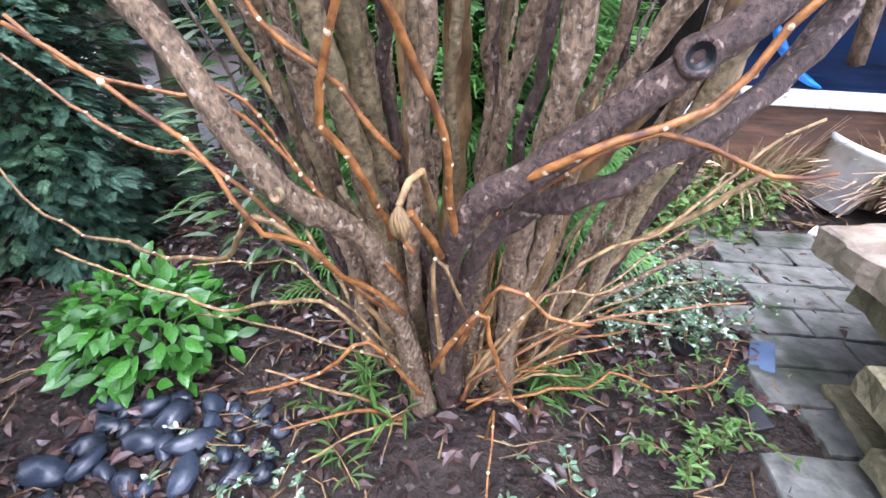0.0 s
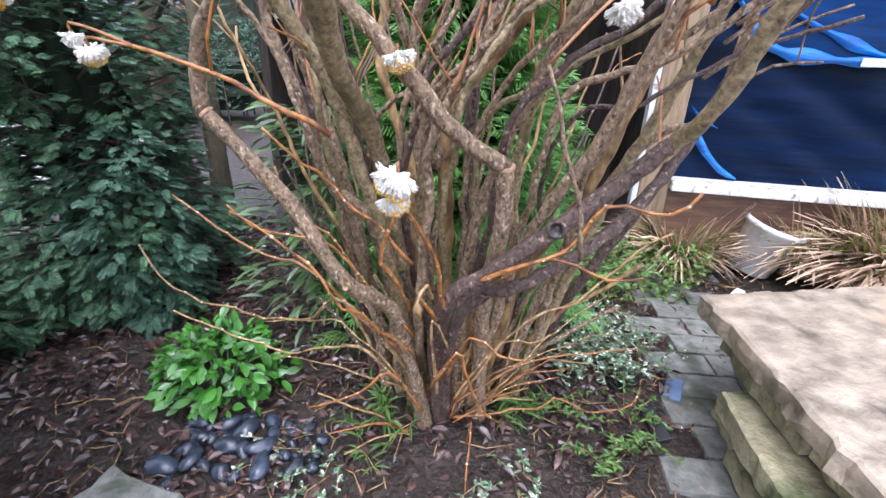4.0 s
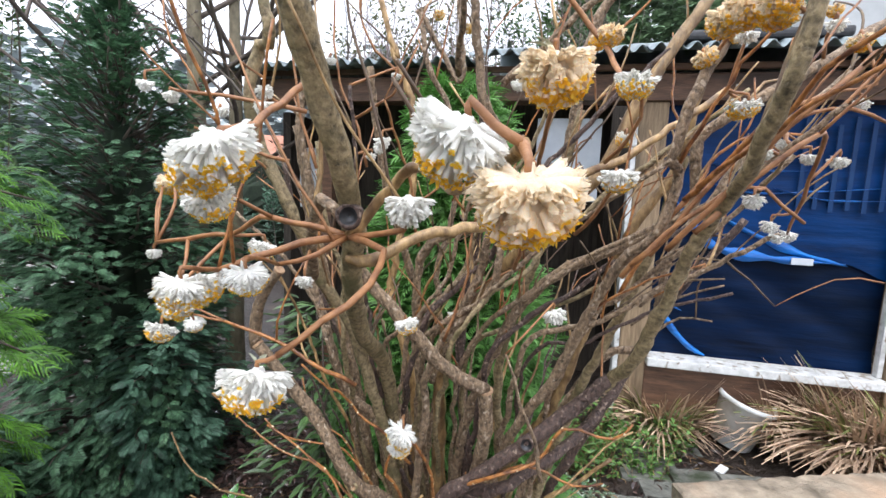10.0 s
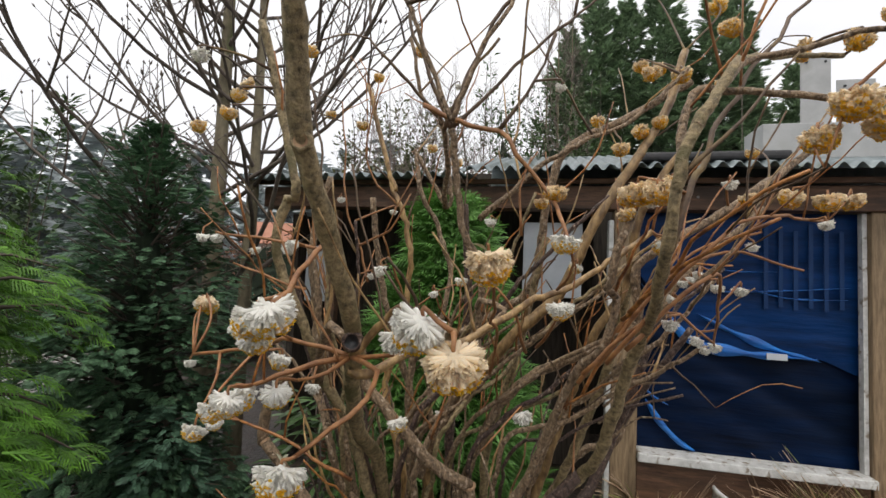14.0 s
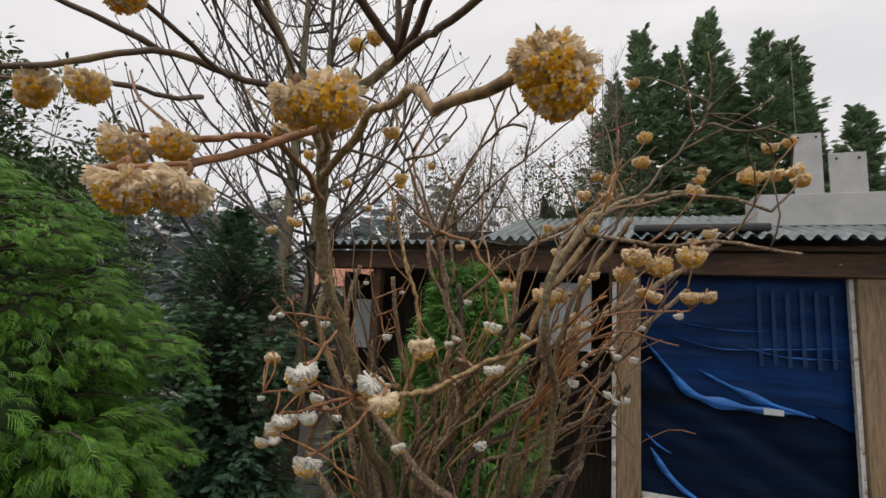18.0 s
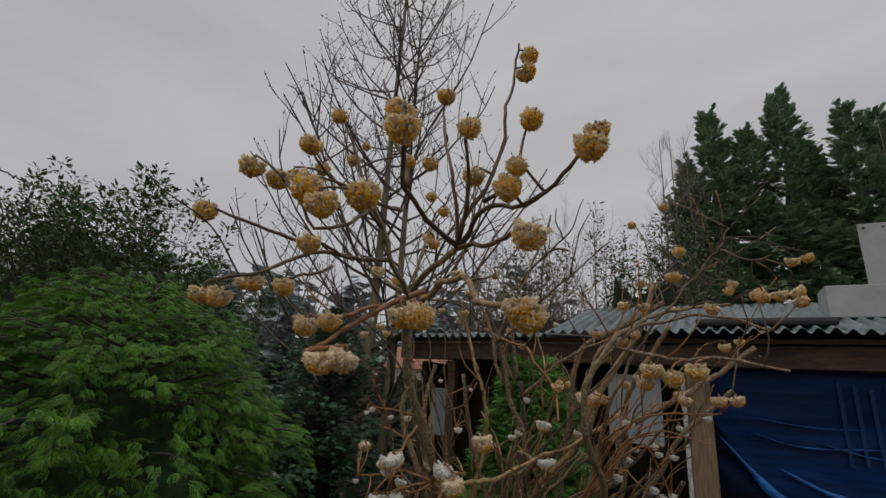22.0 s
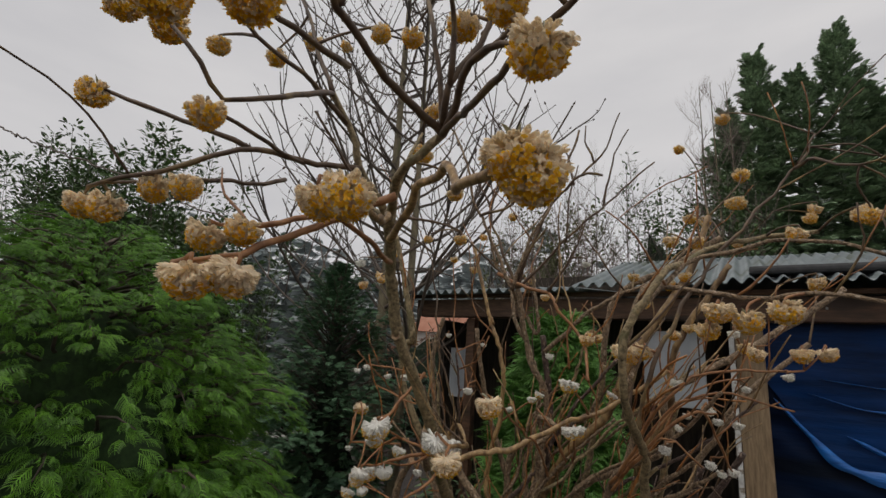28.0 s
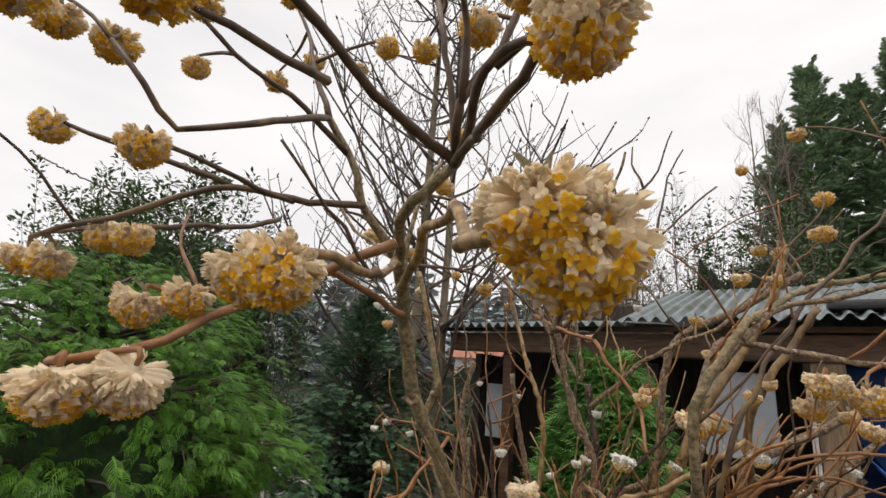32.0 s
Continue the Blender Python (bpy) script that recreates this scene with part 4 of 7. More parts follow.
def bud_tree(name, label, x, y, h, seed, stems, limbs, lo):
    """A leafless tree whose limbs swing out and then rise, forking into twigs that end in fat buds."""
    g = np.random.RandomState(seed)
    top = thing(name, label, "tree", place=pose(x, y, 0))
    trunks = []
    for sx, sy, r, hh in stems:
        sl = smooth_line([(sx, sy, -0.05), (sx * 1.1 + 0.02, sy, hh * 0.3), (sx * 1.1 - 0.02, sy + 0.03, hh * 0.62), (sx * 0.9, sy, hh)], 0.12)
        v, f = tube_data(sl, r * (1 - 0.95 * np.linspace(0, 1, len(sl)) ** 0.52), 10, wobble=0.09, seed=seed)
        part_mesh("trunk", mesh_of("trunk", v, f, M_TRUNK), top)
        trunks.append((sl, hh))
    v, f, bud = [], [], []

    def grow(p, d, L, r, level):
        n = (7, 5, 3)[level]
        q, w, pts = np.array(p, float), np.array(d, float), [np.array(p, float)]
        for i in range(n):
            w = w + g.normal(0, (0.09, 0.13, 0.16)[level], 3) + np.array((0, 0, (0.15, 0.12, 0.10)[level]))
            w /= np.linalg.norm(w)
            q = q + w * L / n
            pts.append(q.copy())
        a1, f1 = tube_data(pts, np.linspace(r, r * 0.38, n + 1), (6, 4, 3)[level], len(v), cap=False)
        v.extend(a1)
        f.extend(f1)
        bud.append(frame_along(pts[-1], w, (1, 0, 0.2), g.uniform(0.028, 0.045), 0))
        if level == 2:
            return
        for i in range(1 if level else 2, n):
            a = g.uniform(0, 6.283)
            out = np.array((math.cos(a), math.sin(a), g.uniform(0.0, 0.7)))
            if level == 1 and g.rand() < 0.45:
                bud.append(frame_along(pts[i], w * 0.6 + out, (1, 0, 0.2), g.uniform(0.02, 0.03), 0))
            else:
                grow(pts[i], w * 0.55 + out * 0.8, L * g.uniform(0.26, 0.50) * (1.15 - 0.5 * i / n), r * 0.48, level + 1)
    for i in range(limbs):
        sl, hh = trunks[i % len(trunks)]
        s = lo + (0.97 - lo) * ((i + g.uniform(0, 1)) / limbs) ** 0.9
        p = sl[int(s * (len(sl) - 1))]
        a = i * 2.39996 + g.normal(0, 0.4)
        d = np.array((math.cos(a) - 0.3, math.sin(a), g.uniform(0.15, 0.75)))
        grow(p, d / np.linalg.norm(d), (1.6 * (1.0 - s) + 0.72) * g.uniform(0.75, 1.2), 0.013 * (1.15 - s) + 0.004, 0)
    part_mesh("crown", mesh_of("crown", v, f, M_BARE), top)
    bv = [(0, 0, 0), (0.20, 0.4, 0), (0, 0.4, 0.20), (-0.20, 0.4, 0), (0, 0.4, -0.20), (0, 1, 0)]
    bf = [(0, 1, 2), (0, 2, 3), (0, 3, 4), (0, 4, 1), (5, 2, 1), (5, 3, 2), (5, 4, 3), (5, 1, 4)]
    tagged(part_mesh("bud_cover", scatter("bud_cover", bv, bf, bud, M_BARE), top), "dark pointed buds", kind="stuff")
    return top


bud_tree("magnolia", "leafless upright tree with mossy twin trunks and fat buds", -1.60, 2.10, 7.4, 31, ((0, 0, 0.090, 7.4), (0.17, 0.10, 0.072, 6.8)), 104, 0.16)
bare_tree("birch", "pale leafless birch beyond the shed", 1.75, 10.6, 8.4, 33, M_BIRCH, 1.3, 0.05, ((0, 0), (0.25, 0.1), (-0.3, 0.1)), 54, 1.9, 0.3, False, 1.7)
bare_tree("bare_bush", "leafless twiggy bush behind the shed", -0.9, 4.2, 3.5, 34, M_BIRCH, 1.0, 0.02, ((0, 0), (0.3, 0.1), (-0.3, 0.2), (0.5, 0.3)), 60, 1.1, 0.15, False, 1.5)
bare_tree("bare_bush", "leafless twiggy bush behind the shed", -0.4, 6.2, 4.7, 35, M_BARE, 1.2, 0.02, ((0, 0), (0.4, 0.1), (-0.3, 0.2)), 46, 1.1, 0.2, False, 1.5)

# misty distance; the woods' haze is put into their pale grey
far = thing("far_woods", "conifer woods in the far distance, mist painted as grey", "woods", kind="stuff")
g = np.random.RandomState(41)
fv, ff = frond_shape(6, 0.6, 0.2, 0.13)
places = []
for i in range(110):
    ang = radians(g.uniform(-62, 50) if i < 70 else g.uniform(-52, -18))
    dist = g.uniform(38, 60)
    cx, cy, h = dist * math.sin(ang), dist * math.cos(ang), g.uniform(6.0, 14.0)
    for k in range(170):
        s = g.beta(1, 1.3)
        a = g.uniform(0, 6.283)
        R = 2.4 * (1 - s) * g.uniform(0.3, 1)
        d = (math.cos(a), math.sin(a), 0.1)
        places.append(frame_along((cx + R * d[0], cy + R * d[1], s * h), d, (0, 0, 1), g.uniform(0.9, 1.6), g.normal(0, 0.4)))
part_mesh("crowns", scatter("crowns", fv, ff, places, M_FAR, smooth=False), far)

path2 = tagged(new("pale_path", mesh_of("pale_path", [(-9, 2.2, 0.008), (-2.9, 2.0, 0.008), (-2.7, 3.0, 0.008), (-6.5, 9, 0.008), (-14, 9.5, 0.008)], [(0, 1, 2, 3, 4)], M_GRAVEL)),
               "pale gravel path beyond the conifers", "path", kind="structure")
house = thing("far_house", "pale far house with a tiled roof", "house", place=pose(-9.5, 24, 0, 0, 0, 12))
box_part("wall", (-3, -2, 0), (3, 2, 2.6), M_FARWALL, house, bevel=0.02)
bm = bmesh.new()
pts = [(-3.3, -2.4, 2.6), (3.3, -2.4, 2.6), (3.3, 2.4, 2.6), (-3.3, 2.4, 2.6), (-3.3, 0, 3.9), (3.3, 0, 3.9)]
vs = [bm.verts.new(p) for p in pts]
for fc in ((0, 1, 5, 4), (2, 3, 4, 5), (1, 2, 5), (3, 0, 4), (3, 2, 1, 0)):
    bm.faces.new([vs[i] for i in fc])
part("roof", bm, M_FARROOF, house)
for k in (-1.8, 0.2, 1.8):
    box_part("window", (k - 0.45, -2.03, 0.9), (k + 0.45, -1.98, 2.0), M_DARK, house)


# ---- the flowering shrub ----
shrub = thing("paperbush", "leafless many-stemmed paperbush with drooping white and yellow flower heads", "shrub")
SAMPLES = []
STEM_NO = [0]
DOT = ([(0, 0, 0.6), (1, 0, 0), (0.5, 0.87, 0), (-0.5, 0.87, 0), (-1, 0, 0), (-0.5, -0.87, 0), (0.5, -0.87, 0)], [(0, 1, 2), (0, 2, 3), (0, 3, 4), (0, 4, 5), (0, 5, 6), (0, 6, 1)])


def stem(name, bark, r0, r1, points, cut=False, dots=0, holds=True):
    """One woody stem along a line, thickened at its joints, with pale leaf scars where asked."""
    STEM_NO[0] += 1
    k = STEM_NO[0]
    step = 0.022 if r0 > 0.006 else 0.03
    line = smooth_line(points, step)
    n = len(line)
    g = np.random.RandomState(k)
    kink = 0.0016 if r0 > 0.009 else 0.0012
    line[1:-1] += g.normal(0, kink, (n - 2, 3)) * (0.6 if r0 > 0.02 else 1.0)
    s = np.linspace(0, 1, n)
    if r0 < 0.0125:
        span = np.linalg.norm(line[-1] - line[0])
        ph = g.uniform(0, 6.28, (3, 2))
        wave = np.stack([np.sin(s * span * 17 + ph[q, 0]) + 0.7 * np.sin(s * span * 41 + ph[q, 1]) for q in range(3)], 1)
        line += wave * (np.sin(math.pi * s) * min(0.0055, 0.012 * span))[:, None]
    rad = r0 + (r1 - r0) * s ** 0.8
    node = 1 + 0.10 * np.maximum(0, np.sin(np.arange(n) * (0.9 + 0.2 * (k % 5)))) ** 6
    v, f = tube_data(line, rad * node, 12 if r0 > 0.013 else 9 if r0 > 0.006 else 6, wobble=0.10 if r0 > 0.012 else 0.06, seed=k)
    ob = part_mesh(name, mesh_of(name, v, f, bark), shrub)
    if holds:
        SAMPLES.extend([(*p, r) for p, r in zip(line[n // 5:], rad[n // 5:])])
    if cut:
        d = line[-1] - line[-3]
        m = frame_along(line[-1], d, (0, 0, 1), r1 * 1.12, 0)
        c = []
        fc = []
        for j, (rr, h) in enumerate(((1.0, -0.25), (1.05, 0.05), (0.9, 0.16), (0.62, 0.10), (0.25, 0.04))):
            c += [(rr * math.cos(a), h, rr * math.sin(a)) for a in np.arange(12) * math.pi / 6]
            if j:
                fc += [((j - 1) * 12 + i, (j - 1) * 12 + (i + 1) % 12, j * 12 + (i + 1) % 12, j * 12 + i) for i in range(12)]
        fc.append(tuple(48 + i for i in range(12)))
        part_mesh("cut_end", scatter("cut_end", c, fc, [m], M_CUT), ob, "pale sawn branch end")
    if dots:
        marks = []
        for i in range(2, n - 1):
            for _ in range(1 if g.rand() < 0.75 else 2):
                a = g.uniform(0, 6.283)
                t = line[i + 1] - line[i - 1]
                side = np.cross(t, (math.cos(a), math.sin(a), 0.35 * math.cos(2 * a)))
                side /= np.linalg.norm(side) + 1e-9
                m = frame_along(line[i] + side * rad[i] * 0.92, t, side, 0.0022 + 0.0013 * g.rand(), 0)
                marks.append(m)
        tagged(part_mesh("scar_speckle", scatter("scar_speckle", DOT[0], DOT[1], marks, M_SCAR), ob), "pale round leaf scars", kind="stuff")
    return ob


def branch_scar(where, way, r, dark=True):
    """A healed ring where a branch was sawn off."""
    m = frame_along(where, way, (0, 0, 1), r, 0)
    prof = ((1.25, -0.5), (1.18, 0.0), (1.0, 0.25), (0.78, 0.22), (0.62, -0.02), (0.35, -0.22), (0.05, -0.3))
    c, fc = [], []
    for j, (rr, h) in enumerate(prof):
        c += [(rr * math.cos(a) * (1 + 0.05 * math.sin(3 * a + j)), h, rr * math.sin(a)) for a in np.arange(18) * math.pi / 9]
        if j:
            fc += [((j - 1) * 18 + i, (j - 1) * 18 + (i + 1) % 18, j * 18 + (i + 1) % 18, j * 18 + i) for i in range(18)]
    idx = [0] * 54 + [1] * (len(fc) - 54)
    part_mesh("branch_scar", scatter("branch_scar", c, fc, [m], [M_OLIVE if not dark else M_BARK_DARK, M_BLACK if dark else M_CUT], idx), shrub, "ringed scar of a sawn branch")

# stems of the shrub: bark, radius at the base and at the end, line
stem("main_limb", M_BARK, 0.0224, 0.0139, [(0.02, 0.66, 0.05), (-0.02, 0.6, 0.33), (-0.05, 0.56, 0.48), (-0.128, 0.495, 0.575), (-0.19, 0.49, 0.68), (-0.221, 0.5, 0.727), (-0.301, 0.5, 0.824), (-0.377, 0.5, 0.91)], cut=True)
stem("side_limb", M_BARK, 0.0147, 0.0113, [(-0.38, 0.5, 0.904), (-0.382, 0.5, 0.962), (-0.347, 0.48, 1.048), (-0.301, 0.46, 1.106)], cut=True)
stem("main_limb", M_BARK_DARK, 0.0211, 0.0158, [(0.06, 0.68, 0.05), (0.05, 0.6, 0.35), (0.085, 0.5, 0.55), (0.16, 0.49, 0.62), (0.285, 0.48, 0.735), (0.36, 0.5, 0.79), (0.46, 0.5, 0.89)])
stem("main_limb", M_OLIVE, 0.0152, 0.0053, [(0.44, 0.5, 0.87), (0.46, 0.5, 0.89), (0.489, 0.42, 0.98), (0.515, 0.26, 1.24), (0.505, 0.12, 1.34), (0.488, 0.02, 1.431), (0.49, -0.02, 1.539), (0.513, -0.02, 1.614), (0.565, 0.0, 1.692), (0.591, 0.027, 1.738), (0.618, 0.1, 1.759), (0.702, 0.2, 1.825), (0.831, 0.28, 1.866), (0.953, 0.32, 1.885)])
stem("main_limb", M_BARK_DARK, 0.0172, 0.0106, [(0.07, 0.66, 0.1), (0.09, 0.58, 0.42), (0.16, 0.54, 0.55), (0.25, 0.51, 0.605), (0.435, 0.6, 0.712), (0.564, 0.66, 0.901), (0.663, 0.62, 1.206)])
stem("main_limb", M_OLIVE, 0.0224, 0.0132, [(0.0, 0.82, 0.04), (-0.04, 0.74, 0.35), (-0.07, 0.58, 0.82), (-0.075, 0.36, 1.0), (-0.045, 0.18, 1.14), (-0.013, 0.06, 1.265), (-0.02, -0.06, 1.42), (-0.028, -0.16, 1.54), (-0.017, -0.23, 1.662), (0.014, -0.3, 1.749), (0.047, -0.362, 1.787)])
stem("main_limb", M_OLIVE, 0.0172, 0.0092, [(-0.03, 0.74, 0.04), (-0.05, 0.66, 0.45), (-0.12, 0.48, 0.936), (-0.185, 0.4, 1.113), (-0.209, 0.32, 1.245), (-0.272, 0.28, 1.425), (-0.238, 0.26, 1.536), (-0.213, 0.24, 1.553), (-0.271, 0.22, 1.81), (-0.296, 0.2, 1.914)])
stem("limb", M_BARK, 0.0206, 0.0169, [(0.17, 0.7, 0.05), (0.16, 0.62, 0.45), (0.185, 0.54, 0.704), (0.18, 0.515, 0.835)], cut=True)
stem("limb", M_BARK, 0.0168, 0.0124, [(0.18, 0.515, 0.835), (0.085, 0.456, 0.905), (0.015, 0.42, 0.997), (-0.064, 0.42, 1.079), (-0.108, 0.4, 1.151), (-0.1, 0.36, 1.25)])
stem("limb", M_TAN, 0.0092, 0.0062, [(-0.03, 0.1, 1.2), (0.007, 0.1, 1.198), (0.091, 0.14, 1.241), (0.169, 0.18, 1.253), (0.251, 0.22, 1.291), (0.318, 0.3, 1.334), (0.46, 0.34, 1.41), (0.579, 0.36, 1.498)])
stem("limb", M_BARK, 0.0149, 0.0105, [(0.02, 0.8, 0.3), (-0.02, 0.8, 0.75), (-0.02, 0.78, 1.107), (0.141, 0.74, 1.206), (0.244, 0.7, 1.277), (0.343, 0.66, 1.375), (0.404, 0.62, 1.726), (0.588, 0.6, 1.844), (0.757, 0.6, 1.95)])
stem("limb", M_TAN, 0.0216, 0.0104, [(0.05, 0.74, 0.05), (0.06, 0.68, 0.6), (0.068, 0.6, 0.901), (0.166, 0.57, 1.05), (0.267, 0.5, 1.215), (0.393, 0.48, 1.344), (0.463, 0.46, 1.507), (0.555, 0.48, 1.661), (0.658, 0.52, 1.828), (0.72, 0.55, 2.013)])
stem("limb", M_BARK, 0.0168, 0.0088, [(0.1, 0.72, 0.05), (0.12, 0.66, 0.6), (0.222, 0.55, 0.973), (0.311, 0.5, 1.111), (0.431, 0.46, 1.192), (0.566, 0.44, 1.277), (0.567, 0.42, 1.416), (0.662, 0.42, 1.495), (0.778, 0.44, 1.565), (0.934, 0.5, 1.673), (1.046, 0.52, 1.761)])
stem("limb", M_TAN, 0.0176, 0.0088, [(0.16, 0.76, 0.05), (0.24, 0.7, 0.5), (0.352, 0.62, 0.756), (0.41, 0.6, 0.95), (0.464, 0.58, 1.127), (0.499, 0.56, 1.235), (0.574, 0.54, 1.375), (0.603, 0.5, 1.571), (0.766, 0.5, 1.834)])
stem("limb", M_BARK, 0.0159, 0.0080, [(0.14, 0.7, 0.1), (0.22, 0.6, 0.6), (0.325, 0.5, 0.867), (0.386, 0.42, 1.067), (0.422, 0.36, 1.178), (0.467, 0.312, 1.24), (0.488, 0.3, 1.347), (0.467, 0.28, 1.363), (0.478, 0.26, 1.451), (0.51, 0.26, 1.528)])
stem("limb", M_BARK, 0.0149, 0.0080, [(0.22, 0.78, 0.1), (0.36, 0.74, 0.6), (0.503, 0.74, 0.86), (0.61, 0.73, 0.91), (0.644, 0.7, 1.176), (0.711, 0.68, 1.292), (0.781, 0.66, 1.418), (0.98, 0.66, 1.607)])
stem("limb", M_BARK, 0.0124, 0.0071, [(0.0, 0.64, 0.3), (0.03, 0.55, 0.75), (0.051, 0.52, 0.897), (0.133, 0.5, 1.023), (0.189, 0.46, 1.126), (0.19, 0.44, 1.244), (0.197, 0.4, 1.319), (0.255, 0.38, 1.303), (0.196, 0.34, 1.243)])
stem("limb", M_BARK, 0.0159, 0.0088, [(-0.06, 0.72, 0.1), (-0.09, 0.66, 0.6), (-0.192, 0.62, 0.753), (-0.241, 0.6, 0.936), (-0.286, 0.6, 1.086), (-0.278, 0.58, 1.278), (-0.296, 0.56, 1.471), (-0.251, 0.55, 1.649)])
stem("limb", M_TAN, 0.0124, 0.0071, [(-0.05, 0.76, 0.2), (-0.02, 0.74, 0.7), (-0.09, 0.72, 0.947), (-0.078, 0.72, 1.127), (-0.03, 0.7, 1.457), (-0.111, 0.7, 1.67), (-0.094, 0.7, 1.639), (-0.203, 0.72, 1.992)])
stem("limb", M_BARK, 0.0115, 0.0071, [(-0.02, 0.84, 0.2), (0.04, 0.86, 0.8), (0.019, 0.86, 1.073), (0.081, 0.86, 1.394), (-0.025, 0.84, 1.651), (-0.055, 0.84, 1.806), (0.065, 0.84, 1.616), (0.048, 0.8, 1.9)])
stem("branch", M_BARK, 0.0083, 0.0041, [(0.077, 0.62, 1.579), (0.089, 0.4, 1.739), (0.038, 0.38, 1.823), (0.003, 0.36, 1.957)])
stem("branch", M_TIP, 0.0063, 0.0035, [(0.089, 0.4, 1.739), (0.146, 0.38, 1.862), (0.219, 0.36, 1.954)])
stem("branch", M_TIP, 0.0056, 0.0028, [(0.088, 0.4, 1.759), (-0.019, 0.36, 1.866), (-0.096, 0.34, 1.947)])
stem("branch", M_RED, 0.0069, 0.0041, [(0.039, 0.38, 1.797), (0.164, 0.36, 1.738), (0.227, 0.35, 1.728), (0.276, 0.33, 1.655), (0.342, 0.32, 1.569), (0.377, 0.22, 1.455)])
stem("branch", M_TIP, 0.0056, 0.0028, [(0.227, 0.35, 1.728), (0.307, 0.34, 1.842), (0.351, 0.34, 1.953)])
stem("branch", M_BARK, 0.0083, 0.0041, [(0.183, 0.5, 1.532), (0.301, 0.46, 1.639), (0.426, 0.44, 1.715), (0.57, 0.42, 1.801), (0.677, 0.42, 1.904)])
stem("branch", M_BARK, 0.0063, 0.0035, [(0.117, 0.3, 1.729), (0.01, 0.25, 1.985), (-0.027, 0.2, 2.153), (-0.083, 0.2, 2.285)])
stem("branch", M_BARK, 0.0063, 0.0035, [(0.117, 0.3, 1.729), (0.204, 0.28, 1.93), (0.318, 0.26, 2.156), (0.344, 0.26, 2.251)])
stem("branch", M_TIP, 0.0056, 0.0025, [(0.01, 0.25, 1.977), (0.128, 0.24, 2.009), (0.215, 0.24, 2.117), (0.19, 0.24, 2.166)])
stem("branch", M_BARK, 0.0083, 0.0035, [(0.49, -0.02, 1.539), (0.553, 0.05, 1.695), (0.735, 0.0, 1.665), (0.831, -0.05, 1.666), (0.996, -0.1, 1.635)])
stem("branch", M_BARK, 0.0076, 0.0035, [(0.513, -0.02, 1.614), (0.644, 0.1, 1.769), (0.748, 0.08, 1.794), (0.892, 0.04, 1.792), (0.986, 0.0, 1.747)])
stem("branch", M_TIP, 0.0069, 0.0028, [(0.505, 0.12, 1.34), (0.559, 0.12, 1.536), (0.697, 0.2, 1.785), (0.914, 0.3, 2.062), (0.979, 0.35, 2.178)])
stem("branch", M_TIP, 0.0056, 0.0021, [(0.914, 0.3, 2.062), (0.94, 0.2, 2.046), (0.992, 0.1, 1.979), (1.027, 0.05, 1.981)])
stem("twig", M_RED, 0.005, 0.0025, [(0.48, 0.2, 1.25), (0.639, 0.2, 1.401), (0.727, 0.39, 1.24)])
stem("twig", M_RED, 0.005, 0.0025, [(0.45, 0.22, 1.22), (0.623, 0.1, 1.478), (0.88, 0.26, 1.52)])
stem("twig", M_RED, 0.005, 0.0025, [(0.45, 0.3, 1.2), (0.626, 0.25, 1.436), (0.86, 0.3, 1.42)])
stem("twig", M_RED, 0.005, 0.0025, [(0.42, 0.35, 1.15), (0.612, 0.3, 1.425), (0.778, 0.3, 1.497)])
stem("twig", M_RED, 0.005, 0.0025, [(0.42, 0.3, 1.18), (0.558, 0.24, 1.326), (0.648, 0.22, 1.271)])
stem("twig", M_TWIG, 0.005, 0.0025, [(0.5, 0.3, 1.3), (0.536, 0.05, 1.418), (0.612, -0.05, 1.477)])
stem("twig", M_TWIG, 0.005, 0.0025, [(0.5, 0.25, 1.32), (0.554, 0.0, 1.477), (0.618, -0.1, 1.532)])
stem("twig", M_TWIG, 0.005, 0.0025, [(0.45, 0.45, 1.1), (0.596, 0.4, 1.392), (0.771, 0.4, 1.429)])
stem("twig", M_BARK, 0.0043, 0.0022, [(0.538, 0.55, 1.08), (0.618, 0.55, 1.141), (0.684, 0.5, 1.175)])
stem("twig", M_BARK, 0.0043, 0.0022, [(0.525, 0.55, 1.051), (0.605, 0.55, 1.112), (0.681, 0.5, 1.135)])
stem("twig", M_BARK, 0.0043, 0.0022, [(0.535, 0.5, 1.16), (0.612, 0.5, 1.218), (0.65, 0.45, 1.234)])
stem("twig", M_BARK, 0.0043, 0.0022, [(0.525, 0.6, 0.993), (0.609, 0.6, 1.057), (0.706, 0.55, 1.112)])
stem("twig", M_BARK, 0.0043, 0.0022, [(0.555, 0.6, 0.952), (0.638, 0.6, 1.016), (0.688, 0.55, 1.027)])
stem("twig", M_BARK, 0.0043, 0.0022, [(0.51, 0.5, 1.111), (0.587, 0.5, 1.17), (0.657, 0.45, 1.179)])
stem("twig", M_TIP, 0.0029, 0.0014, [(0.678, 0.5, 1.175), (0.721, 0.48, 1.136), (0.764, 0.46, 1.09)])
stem("flowering_twig", M_RED, 0.005, 0.0031, [(-0.012, 0.045, 1.235), (0.049, -0.02, 1.225), (0.047, -0.08, 1.202), (0.013, -0.12, 1.171), (-0.021, -0.14, 1.14)])
stem("flowering_twig", M_RED, 0.005, 0.0036, [(-0.012, 0.045, 1.235), (-0.053, 0.0, 1.231), (-0.11, -0.02, 1.211), (-0.145, -0.03, 1.196)])
stem("flowering_twig", M_RED, 0.0043, 0.0029, [(-0.012, 0.045, 1.235), (-0.035, 0.0, 1.216), (-0.081, -0.01, 1.203)])
